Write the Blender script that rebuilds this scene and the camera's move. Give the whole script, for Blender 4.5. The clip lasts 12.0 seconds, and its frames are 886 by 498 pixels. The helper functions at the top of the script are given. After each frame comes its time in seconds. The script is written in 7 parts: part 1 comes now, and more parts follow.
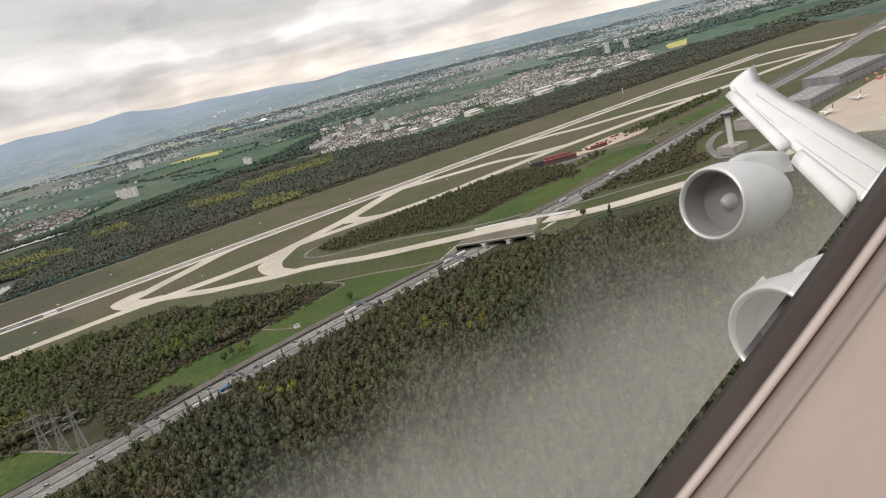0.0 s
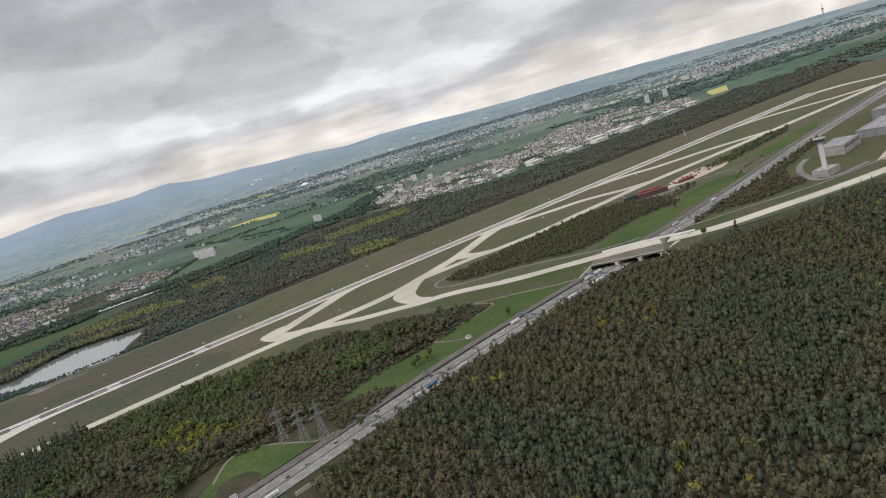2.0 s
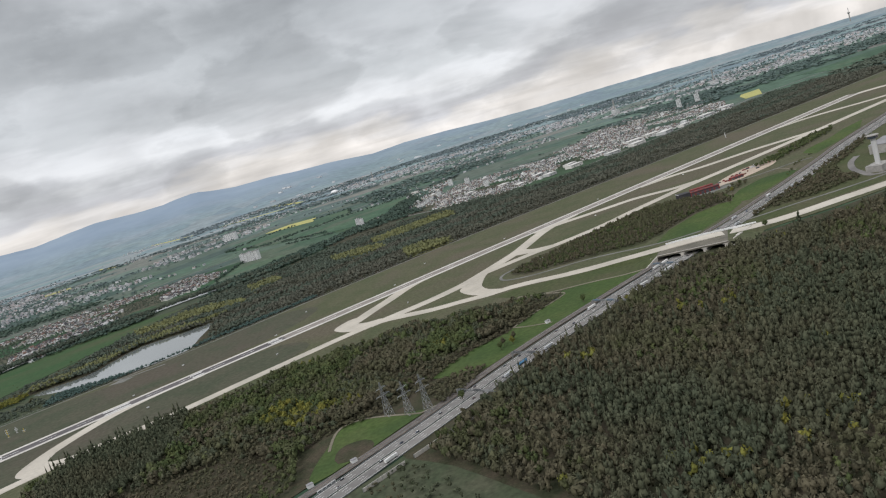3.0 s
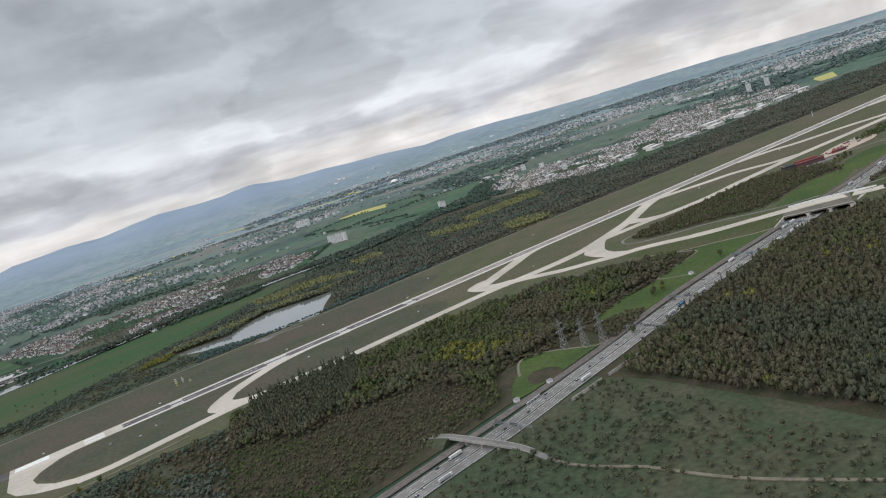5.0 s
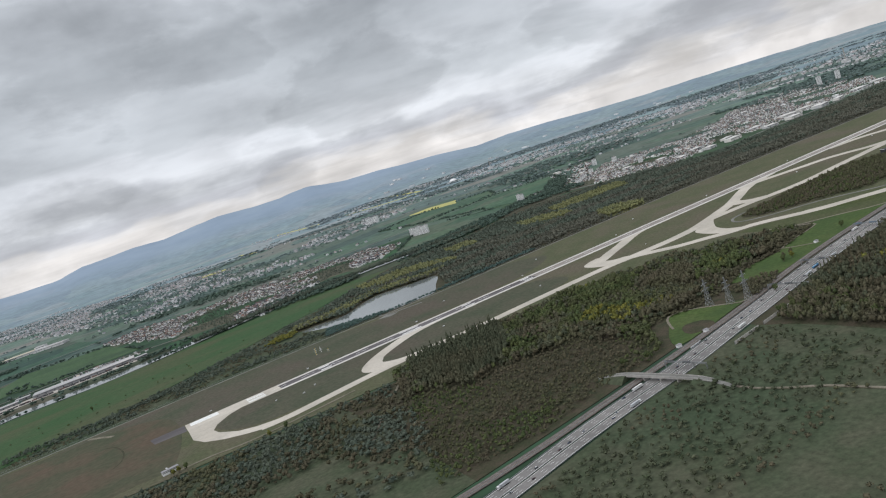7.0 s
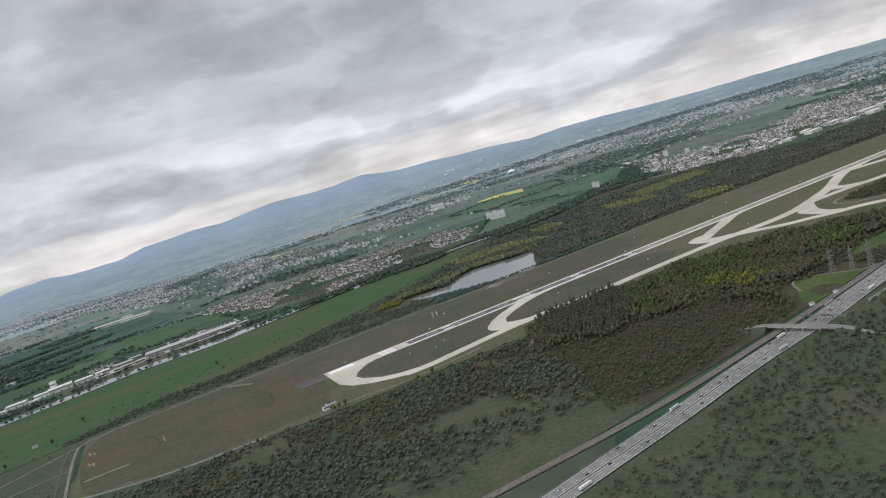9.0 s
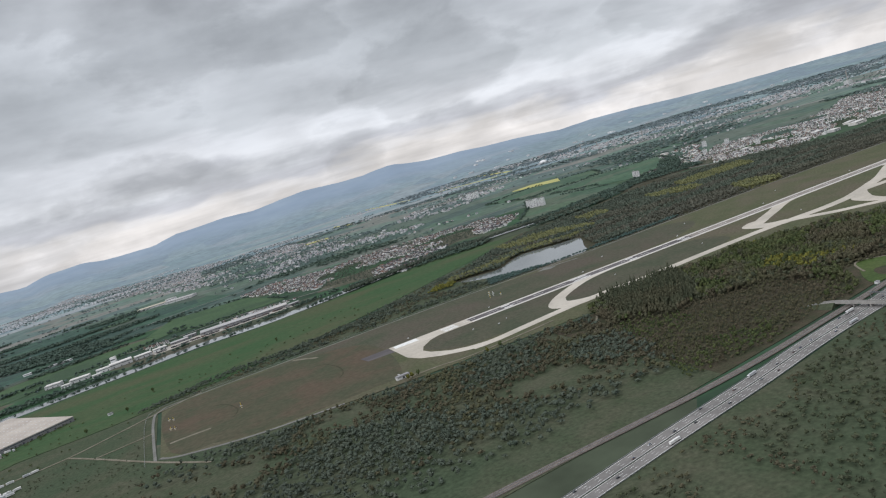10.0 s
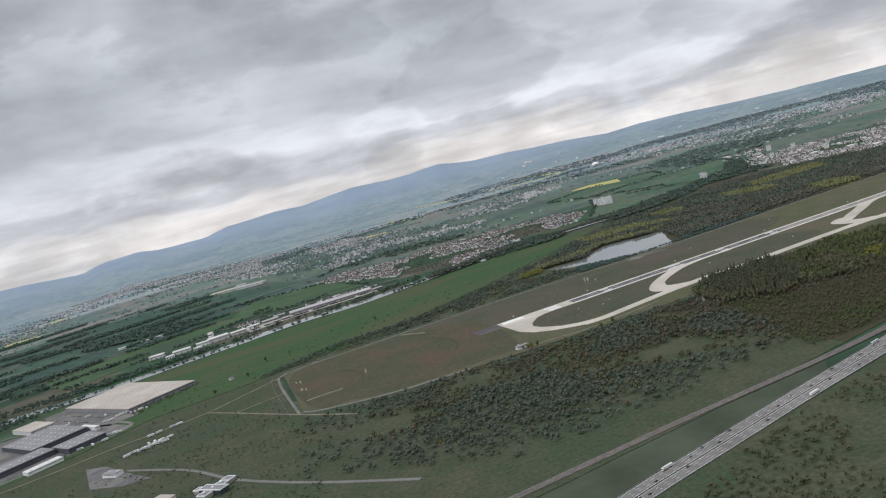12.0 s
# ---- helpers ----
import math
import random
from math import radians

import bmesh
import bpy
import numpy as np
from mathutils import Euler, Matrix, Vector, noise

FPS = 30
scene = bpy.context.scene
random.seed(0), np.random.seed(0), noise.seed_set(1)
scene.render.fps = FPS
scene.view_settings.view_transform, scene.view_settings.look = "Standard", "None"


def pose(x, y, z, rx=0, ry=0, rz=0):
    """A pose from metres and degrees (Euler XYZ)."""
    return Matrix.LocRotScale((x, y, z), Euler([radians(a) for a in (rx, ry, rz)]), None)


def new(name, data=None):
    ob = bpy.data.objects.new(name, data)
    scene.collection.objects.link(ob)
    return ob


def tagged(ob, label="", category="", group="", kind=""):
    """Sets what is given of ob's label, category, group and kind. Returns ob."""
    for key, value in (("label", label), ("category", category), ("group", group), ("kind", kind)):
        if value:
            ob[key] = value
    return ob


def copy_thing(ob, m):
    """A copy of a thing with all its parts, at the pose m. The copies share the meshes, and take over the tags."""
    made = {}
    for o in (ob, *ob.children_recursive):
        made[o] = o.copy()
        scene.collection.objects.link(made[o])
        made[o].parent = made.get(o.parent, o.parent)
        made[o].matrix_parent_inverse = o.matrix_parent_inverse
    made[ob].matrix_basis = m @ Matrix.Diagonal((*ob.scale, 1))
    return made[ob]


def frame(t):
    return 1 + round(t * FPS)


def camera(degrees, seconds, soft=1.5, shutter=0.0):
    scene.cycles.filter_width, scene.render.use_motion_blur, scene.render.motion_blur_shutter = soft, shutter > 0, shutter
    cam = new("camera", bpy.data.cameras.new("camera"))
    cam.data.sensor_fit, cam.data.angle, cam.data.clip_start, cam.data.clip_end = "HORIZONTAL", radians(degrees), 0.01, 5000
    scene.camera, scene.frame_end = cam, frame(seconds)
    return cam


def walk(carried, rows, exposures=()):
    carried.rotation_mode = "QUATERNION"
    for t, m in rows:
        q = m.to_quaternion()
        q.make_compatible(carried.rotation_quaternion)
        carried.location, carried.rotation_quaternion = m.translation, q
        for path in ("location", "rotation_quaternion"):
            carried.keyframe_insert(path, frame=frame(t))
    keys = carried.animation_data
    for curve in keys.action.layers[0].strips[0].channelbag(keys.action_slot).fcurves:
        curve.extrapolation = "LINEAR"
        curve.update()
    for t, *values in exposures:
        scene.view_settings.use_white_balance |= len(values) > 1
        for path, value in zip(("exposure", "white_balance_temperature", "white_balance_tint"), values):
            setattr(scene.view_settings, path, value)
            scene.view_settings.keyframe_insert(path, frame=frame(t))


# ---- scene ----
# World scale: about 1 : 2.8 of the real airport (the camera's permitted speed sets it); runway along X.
cam = camera(59.9, 12.0, soft=1.18)
METRES, EYE, TILT, LEAN, TURN = 450.0, 91.66, -14.82, 14.19, -35.2
ROWS = [
    (0.0, 0.0, 0.0, 0.0, 0.0, 0.0, -0.0),
    (0.5, -0.0332, -0.0221, -0.0099, 0.34, 1.43, 0.9),
    (1.0, -0.0664, -0.0442, -0.0207, 0.76, 2.78, 1.58),
    (1.5, -0.0988, -0.0673, -0.0305, 1.26, 3.81, 2.02),
    (2.0, -0.1296, -0.0913, -0.0404, 1.84, 4.51, 2.25),
    (2.5, -0.1625, -0.117, -0.0508, 2.58, 4.97, 2.33),
    (3.0, -0.1935, -0.144, -0.0611, 3.33, 5.19, 2.36),
    (5.0, -0.3195, -0.2435, -0.1051, 6.45, 4.8, 2.17),
    (5.5, -0.3499, -0.2697, -0.1163, 7.3, 4.57, 2.13),
    (6.0, -0.3793, -0.2954, -0.1268, 8.15, 4.58, 2.16),
    (6.5, -0.4082, -0.322, -0.1373, 8.93, 4.81, 2.19),
    (7.0, -0.4362, -0.3506, -0.1477, 9.68, 5.14, 2.15),
    (9.0, -0.547, -0.4663, -0.1918, 12.58, 4.7, 0.22),
    (9.5, -0.5744, -0.496, -0.2036, 13.42, 4.32, -0.29),
    (10.0, -0.6009, -0.5264, -0.2144, 14.22, 4.07, -0.66),
    (10.5, -0.6262, -0.5597, -0.2255, 14.96, 3.97, -1.01),
    (11.0, -0.6512, -0.5913, -0.2365, 15.6, 4.0, -1.4),
    (11.5, -0.6762, -0.624, -0.2472, 16.14, 4.07, -1.9),
    (12.0, -0.7005, -0.6575, -0.258, 16.71, 4.11, -2.52),
]
walk(cam, [(t, pose(0, 0, EYE, TILT, LEAN, TURN) @ pose(METRES * x, METRES * y, METRES * z, 90 + pitch, roll, yaw)) for t, x, y, z, yaw, pitch, roll in ROWS],
     exposures=[(0.0, 0.88, 6760, 15), (1.5, 0.75, 6480, 14), (3.0, 0.67, 6230, 13), (6.0, 0.64, 6070, 13), (12.0, 0.63, 6080, 14)])

# ------------------------------------------------------------------ light
SUN_AZ, SUN_EL = 250.0, 42.0


def make_world():
    w = bpy.data.worlds.new("overcast_sky")
    scene.world = w
    w.use_nodes = True
    n, l = w.node_tree.nodes, w.node_tree.links
    n.clear()
    out, bg = n.new("ShaderNodeOutputWorld"), n.new("ShaderNodeBackground")
    l.new(bg.outputs[0], out.inputs[0])
    sky = n.new("ShaderNodeTexSky")
    sky.sky_type, sky.sun_disc = "NISHITA", False
    sky.sun_elevation, sky.sun_rotation = radians(SUN_EL), radians(SUN_AZ)
    co = n.new("ShaderNodeTexCoord")
    sep = n.new("ShaderNodeSeparateXYZ")
    l.new(co.outputs["Generated"], sep.inputs[0])

    def m(op, a, b=None, clamp=False):
        q = n.new("ShaderNodeMath")
        q.operation, q.use_clamp = op, clamp
        for i, v in enumerate((a, b)):
            if v is None:
                continue
            if isinstance(v, (int, float)):
                q.inputs[i].default_value = v
            else:
                l.new(v, q.inputs[i])
        return q.outputs[0]
    # a cloud deck seen from below: places on it, drawn together towards the horizon
    up = m("ADD", m("MAXIMUM", sep.outputs[2], 0.0), 0.10)
    deck = n.new("ShaderNodeCombineXYZ")
    l.new(m("DIVIDE", sep.outputs[0], up), deck.inputs[0])
    l.new(m("DIVIDE", sep.outputs[1], up), deck.inputs[1])

    def cloud(src, scale, detail, rough, off, stretch, twist=0.0):
        mp = n.new("ShaderNodeMapping")
        l.new(src, mp.inputs[0])
        mp.inputs["Scale"].default_value, mp.inputs["Location"].default_value = stretch, (off, off * 0.7, off * 0.3)
        t = n.new("ShaderNodeTexNoise")
        t.inputs["Scale"].default_value, t.inputs["Detail"].default_value, t.inputs["Roughness"].default_value = scale, detail, rough
        t.inputs["Distortion"].default_value = twist
        l.new(mp.outputs[0], t.inputs["Vector"])
        return t.outputs["Fac"]
    dome = co.outputs["Generated"]
    broad = cloud(deck.outputs[0], 0.42, 4, 0.5, 5.3, (0.8, 1.0, 1.0), 0.3)
    rolls = cloud(dome, 3.2, 5, 0.50, 2.1, (1.0, 1.0, 4.2), 0.25)
    puffs = cloud(dome, 7.0, 5, 0.5, 7.4, (1.0, 1.0, 1.9), 0.1)
    wisps = cloud(deck.outputs[0], 1.7, 5, 0.52, 9.4, (0.7, 1.0, 1.0), 0.2)
    # banks of cloud one behind another, their edges lifted and dropped by the rolls
    lift = m("ADD", m("MULTIPLY", m("SUBTRACT", rolls, 0.5), 0.20), m("MULTIPLY", m("SUBTRACT", puffs, 0.5), 0.10))
    bank = n.new("ShaderNodeValToRGB")
    l.new(m("ADD", sep.outputs[2], lift), bank.inputs[0])
    bank.color_ramp.interpolation = "EASE"
    e = bank.color_ramp.elements
    e[0].position, e[0].color = 0.0, (0.74, 0.70, 0.635, 1)
    e[1].position, e[1].color = 0.52, (0.52, 0.53, 0.525, 1)
    for at, c in ((0.022, (0.70, 0.675, 0.63)), (0.042, (0.53, 0.53, 0.53)), (0.062, (0.53, 0.535, 0.53)), (0.085, (0.655, 0.66, 0.645)), (0.108, (0.625, 0.632, 0.62)), (0.135, (0.480, 0.492, 0.482)), (0.20, (0.405, 0.420, 0.412)), (0.29, (0.475, 0.490, 0.482)), (0.36, (0.405, 0.420, 0.412))):
        e.new(at).color = (*c, 1)
    shade = n.new("ShaderNodeMapRange")
    l.new(m("ADD", m("ADD", m("MULTIPLY", puffs, 0.5), m("MULTIPLY", wisps, 0.2)), m("MULTIPLY", broad, 0.3)), shade.inputs[0])
    shade.interpolation_type = "SMOOTHSTEP"
    shade.inputs[1].default_value, shade.inputs[2].default_value, shade.inputs[3].default_value, shade.inputs[4].default_value = 0.37, 0.63, 0.76, 1.22
    heaps = n.new("ShaderNodeValToRGB")
    l.new(cloud(dome, 4.4, 8, 0.54, 3.7, (1.0, 1.0, 2.1), 0.15), heaps.inputs[0])
    e = heaps.color_ramp.elements
    e[0].position, e[0].color = 0.41, (0.5, 0.5, 0.5, 1)
    e[1].position, e[1].color = 0.62, (0.44, 0.44, 0.44, 1)
    e.new(0.485).color = (0.54, 0.54, 0.54, 1)
    e.new(0.53).color = (0.465, 0.465, 0.465, 1)
    c1 = n.new("ShaderNodeVectorMath")
    c1.operation = "SCALE"
    l.new(bank.outputs[0], c1.inputs[0])
    l.new(m("MULTIPLY", shade.outputs[0], m("MULTIPLY", heaps.outputs[0], 2.02)), c1.inputs["Scale"])
    # an overcast sky is brighter overhead than at its rim
    over = n.new("ShaderNodeMapRange")
    l.new(sep.outputs[2], over.inputs[0])
    over.inputs[1].default_value, over.inputs[2].default_value, over.inputs[3].default_value, over.inputs[4].default_value = 0.35, 1.0, 1.0, 2.4
    c2 = n.new("ShaderNodeVectorMath")
    c2.operation = "SCALE"
    l.new(c1.outputs[0], c2.inputs[0])
    l.new(over.outputs[0], c2.inputs["Scale"])
    blue = n.new("ShaderNodeVectorMath")
    blue.operation = "SCALE"
    l.new(sky.outputs[0], blue.inputs[0])
    blue.inputs["Scale"].default_value = 0.08
    c3 = n.new("ShaderNodeMix")
    c3.data_type = "RGBA"
    c3.inputs["Factor"].default_value = 0.93
    l.new(blue.outputs[0], c3.inputs["A"])
    l.new(c2.outputs[0], c3.inputs["B"])
    l.new(c3.outputs["Result"], bg.inputs[0])
    bg.inputs[1].default_value = 0.72


make_world()
sun = new("sun", bpy.data.lights.new("sun", "SUN"))
sun.data.energy, sun.data.angle, sun.data.color = 0.9, radians(14), (1.0, 0.96, 0.9)
sun.matrix_world = pose(0, 0, 800, 90 - SUN_EL, 0, -SUN_AZ + 180)

# ------------------------------------------------------------------ materials


def mat(name, base, second=None, scale=1.0, rough=0.9, metal=0.0, fine=0.0, bump=0.0, third=None, scale3=0.05, island=0.0, objrand=0.0, spec=0.08, glow=None, stretch=None, grain=None):
    """Two or three base colours mixed by noise of real size, with fine grain, relief and per-piece change of tone."""
    M = bpy.data.materials.new(name)
    M.use_nodes = True
    n, l = M.node_tree.nodes, M.node_tree.links
    b = n["Principled BSDF"]
    b.inputs["Roughness"].default_value, b.inputs["Metallic"].default_value = rough, metal
    b.inputs["Specular IOR Level"].default_value = spec
    co = n.new("ShaderNodeTexCoord")
    src = co.outputs["Object"]
    if stretch:
        mp = n.new("ShaderNodeMapping")
        mp.inputs["Scale"].default_value = stretch
        l.new(src, mp.inputs[0])
        src = mp.outputs[0]

    def noise_at(s, d=5):
        t = n.new("ShaderNodeTexNoise")
        t.inputs["Scale"].default_value, t.inputs["Detail"].default_value = s, d
        t.inputs["Roughness"].default_value = 0.6
        l.new(src, t.inputs["Vector"])
        return t.outputs["Fac"]

    def blend(fac, a, bb):
        x = n.new("ShaderNodeMix")
        x.data_type = "RGBA"
        l.new(fac, x.inputs["Factor"])
        for s, v in (("A", a), ("B", bb)):
            if isinstance(v, tuple):
                x.inputs[s].default_value = (*v, 1)
            else:
                l.new(v, x.inputs[s])
        return x.outputs["Result"]

    def sharpen(f, lo, hi):
        r = n.new("ShaderNodeMapRange")
        l.new(f, r.inputs[0])
        r.inputs[1].default_value, r.inputs[2].default_value = lo, hi
        return r.outputs[0]
    col = base
    if second:
        col = blend(sharpen(noise_at(scale), 0.38, 0.62), base, second)
    if third:
        col = blend(sharpen(noise_at(scale3, 3), 0.46, 0.64), col, third)
    gain = None
    if fine:
        f = sharpen(noise_at(grain or scale * 9, 6), 0.3, 0.7)
        r = n.new("ShaderNodeMapRange")
        l.new(f, r.inputs[0])
        r.inputs[3].default_value, r.inputs[4].default_value = 1 - fine, 1 + fine
        gain = r.outputs[0]
    for amount, node, sock in ((island, "ShaderNodeNewGeometry", "Random Per Island"), (objrand, "ShaderNodeObjectInfo", "Random")):
        if amount:
            g = n.new(node)
            r = n.new("ShaderNodeMapRange")
            l.new(g.outputs[sock], r.inputs[0])
            r.inputs[3].default_value, r.inputs[4].default_value = 1 - amount, 1 + amount
            if gain is None:
                gain = r.outputs[0]
            else:
                q = n.new("ShaderNodeMath")
                q.operation = "MULTIPLY"
                l.new(gain, q.inputs[0]), l.new(r.outputs[0], q.inputs[1])
                gain = q.outputs[0]
    if gain is not None:
        v = n.new("ShaderNodeVectorMath")
        v.operation = "SCALE"
        if isinstance(col, tuple):
            v.inputs[0].default_value = col
        else:
            l.new(col, v.inputs[0])
        l.new(gain, v.inputs["Scale"])
        col = v.outputs[0]
    if isinstance(col, tuple):
        b.inputs["Base Color"].default_value = (*col, 1)
    else:
        l.new(col, b.inputs["Base Color"])
    if bump:
        q = n.new("ShaderNodeBump")
        q.inputs["Strength"].default_value, q.inputs["Distance"].default_value = 1.0, bump
        l.new(noise_at(grain or scale * 6, 6), q.inputs["Height"])
        l.new(q.outputs[0], b.inputs["Normal"])
    if glow:
        b.inputs["Emission Color"].default_value, b.inputs["Emission Strength"].default_value = (*glow[0], 1), glow[1]
    return M


def choice_mat(name, colours, rough=0.85, socket="Random Per Island", fine=0.0):
    """Each separate piece takes one of the colours."""
    M = bpy.data.materials.new(name)
    M.use_nodes = True
    n, l = M.node_tree.nodes, M.node_tree.links
    b = n["Principled BSDF"]
    b.inputs["Roughness"].default_value, b.inputs["Specular IOR Level"].default_value = rough, 0.5 if rough < 0.5 else 0.15
    g = n.new("ShaderNodeNewGeometry" if socket == "Random Per Island" else "ShaderNodeObjectInfo")
    r = n.new("ShaderNodeValToRGB")
    r.color_ramp.interpolation = "CONSTANT"
    e = r.color_ramp.elements
    while len(e) < len(colours):
        e.new(0.5)
    for i, c in enumerate(colours):
        e[i].position, e[i].color = i / len(colours), (*c, 1)
    l.new(g.outputs[socket], r.inputs[0])
    t = n.new("ShaderNodeTexNoise")
    t.inputs["Scale"].default_value, t.inputs["Detail"].default_value = 0.9, 4
    co = n.new("ShaderNodeTexCoord")
    l.new(co.outputs["Object"], t.inputs["Vector"])
    k = n.new("ShaderNodeMapRange")
    l.new(t.outputs["Fac"], k.inputs[0])
    k.inputs[1].default_value, k.inputs[2].default_value, k.inputs[3].default_value, k.inputs[4].default_value = 0.3, 0.7, 0.8, 1.15
    v = n.new("ShaderNodeVectorMath")
    v.operation = "SCALE"
    l.new(r.outputs[0], v.inputs[0]), l.new(k.outputs[0], v.inputs["Scale"])
    l.new(v.outputs[0], b.inputs["Base Color"])
    return M


def fields_mat(name, cols, scale=1.0, glow=None):
    """Farmland: cells of crops in several greens and browns; glow adds a haze-like emission."""
    M = bpy.data.materials.new(name)
    M.use_nodes = True
    n, l = M.node_tree.nodes, M.node_tree.links
    b = n["Principled BSDF"]
    b.inputs["Roughness"].default_value, b.inputs["Specular IOR Level"].default_value = 0.95, 0.1
    co, mp = n.new("ShaderNodeTexCoord"), n.new("ShaderNodeMapping")
    mp.inputs["Scale"].default_value, mp.inputs["Rotation"].default_value = (0.0075 * scale, 0.010 * scale, 1), (0, 0, 0.25)
    l.new(co.outputs["Object"], mp.inputs[0])
    v = n.new("ShaderNodeTexVoronoi")
    v.voronoi_dimensions = "2D"
    v.inputs["Scale"].default_value = 1.0
    l.new(mp.outputs[0], v.inputs["Vector"])
    s = n.new("ShaderNodeSeparateColor")
    l.new(v.outputs["Color"], s.inputs[0])
    r = n.new("ShaderNodeValToRGB")
    r.color_ramp.interpolation = "CONSTANT"
    e = r.color_ramp.elements
    while len(e) < len(cols):
        e.new(0.5)
    for i, c in enumerate(cols):
        e[i].position, e[i].color = i / len(cols), (*c, 1)
    l.new(s.outputs[0], r.inputs[0])
    t = n.new("ShaderNodeTexNoise")
    t.inputs["Scale"].default_value, t.inputs["Detail"].default_value = 0.04 * scale, 7
    l.new(co.outputs["Object"], t.inputs["Vector"])
    k = n.new("ShaderNodeMapRange")
    l.new(t.outputs["Fac"], k.inputs[0])
    k.inputs[1].default_value, k.inputs[2].default_value, k.inputs[3].default_value, k.inputs[4].default_value = 0.3, 0.7, 0.7, 1.25
    q = n.new("ShaderNodeVectorMath")
    q.operation = "SCALE"
    l.new(r.outputs[0], q.inputs[0]), l.new(k.outputs[0], q.inputs["Scale"])
    l.new(q.outputs[0], b.inputs["Base Color"])
    # faint bluish emission stands in for air haze before far land
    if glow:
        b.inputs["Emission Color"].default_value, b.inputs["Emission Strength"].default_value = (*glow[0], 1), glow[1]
    return M


FARM = fields_mat("farmland", [(0.036, 0.070, 0.040), (0.032, 0.058, 0.036), (0.048, 0.080, 0.046), (0.062, 0.076, 0.050), (0.038, 0.082, 0.042), (0.085, 0.084, 0.060)])
# farther farmland repeats FARM with distance haze mixed into the crop colours
FARM_MID = fields_mat("haze_tinted_farmland", [(0.112, 0.154, 0.138), (0.098, 0.138, 0.126), (0.130, 0.172, 0.144), (0.158, 0.168, 0.148), (0.116, 0.170, 0.136), (0.178, 0.180, 0.162), (0.096, 0.128, 0.120)], 0.9)
FARM_NEAR = fields_mat("haze_tinted_green_fields", [(0.076, 0.116, 0.092), (0.066, 0.102, 0.086), (0.092, 0.132, 0.098), (0.092, 0.122, 0.098), (0.082, 0.130, 0.094), (0.106, 0.130, 0.106), (0.068, 0.098, 0.086)], 1.1)
FARM_WEST = fields_mat("green_river_farmland", [(0.046, 0.084, 0.064), (0.042, 0.074, 0.060), (0.054, 0.096, 0.066), (0.070, 0.090, 0.072), (0.050, 0.094, 0.066), (0.046, 0.076, 0.062)], 1.3)
GRASS_DRY = mat("airfield_grass", (0.094, 0.094, 0.056), (0.074, 0.084, 0.045), 0.05, fine=0.28, bump=0.05, third=(0.104, 0.092, 0.065), scale3=0.012)
GRASS_WEST = mat("olive_brown_turf", (0.078, 0.078, 0.054), (0.061, 0.070, 0.045), 0.04, fine=0.25, bump=0.05, third=(0.086, 0.076, 0.058), scale3=0.012)
GRASS_BROWN = mat("dry_heath_grass", (0.078, 0.073, 0.048), (0.060, 0.067, 0.041), 0.03, fine=0.2, bump=0.05, third=(0.090, 0.070, 0.049), scale3=0.02)
MEADOW = mat("meadow_grass", (0.039, 0.081, 0.033), (0.049, 0.083, 0.037), 0.04, fine=0.25, bump=0.05, third=(0.068, 0.080, 0.042), scale3=0.012, stretch=(0.5, 1.2, 1))
VERGE_DARK = mat("olive_slope_grass", (0.070, 0.078, 0.038), (0.086, 0.082, 0.049), 0.05, fine=0.25, bump=0.05, third=(0.058, 0.074, 0.031), scale3=0.015)
NORTH_OLIVE = mat("olive_yellow_wood_foliage", (0.168, 0.172, 0.076), (0.138, 0.148, 0.074), 0.10, island=0.08, fine=0.10, grain=0.9)
REED = mat("yellow_reed", (0.185, 0.180, 0.070), (0.145, 0.150, 0.065), 0.04, fine=0.3, bump=0.1, third=(0.12, 0.13, 0.06), scale3=0.02)
PALE_CONC = mat("pale_cast_concrete", (0.50, 0.47, 0.42), (0.40, 0.38, 0.345), 0.3, fine=0.12)
VERGE = mat("verge_grass", (0.058, 0.092, 0.027), (0.072, 0.096, 0.034), 0.05, fine=0.25, bump=0.05, third=(0.046, 0.074, 0.027), scale3=0.015)
SCRUB = mat("rough_scrub_grass", (0.052, 0.066, 0.038), (0.073, 0.077, 0.050), 0.05, fine=0.3, bump=0.08, third=(0.050, 0.069, 0.040), scale3=0.014)
FLOOR_WOOD = mat("woodland_floor", (0.040, 0.045, 0.025), (0.065, 0.055, 0.038), 0.12, fine=0.3, bump=0.08)
CONCRETE = mat("pale_concrete_paving", (0.46, 0.42, 0.355), (0.395, 0.365, 0.31), 0.05, fine=0.1, rough=0.85, third=(0.50, 0.46, 0.395), scale3=0.02)
RUNWAY_PLAIN = mat("worn_runway_asphalt", (0.26, 0.235, 0.21), (0.21, 0.19, 0.17), 0.02, fine=0.12, rough=0.8, stretch=(0.25, 2.0, 1))
RUNWAY_ASPHALT = mat("runway_asphalt", (0.135, 0.125, 0.125), (0.09, 0.083, 0.084), 0.02, fine=0.18, rough=0.8, stretch=(0.25, 2.0, 1))
RUNWAY_EDGE = mat("runway_pale_shoulder", (0.57, 0.545, 0.50), (0.48, 0.455, 0.42), 0.05, fine=0.1)
PAINT_WHITE = mat("white_marking_paint", (0.78, 0.78, 0.75), (0.6, 0.6, 0.57), 0.5, fine=0.08)
ROAD = mat("motorway_asphalt", (0.19, 0.182, 0.172), (0.145, 0.139, 0.132), 0.06, fine=0.12, third=(0.222, 0.21, 0.197), scale3=0.02)
ROAD_PALE = mat("service_road", (0.19, 0.187, 0.172), (0.145, 0.145, 0.13), 0.08, fine=0.15)
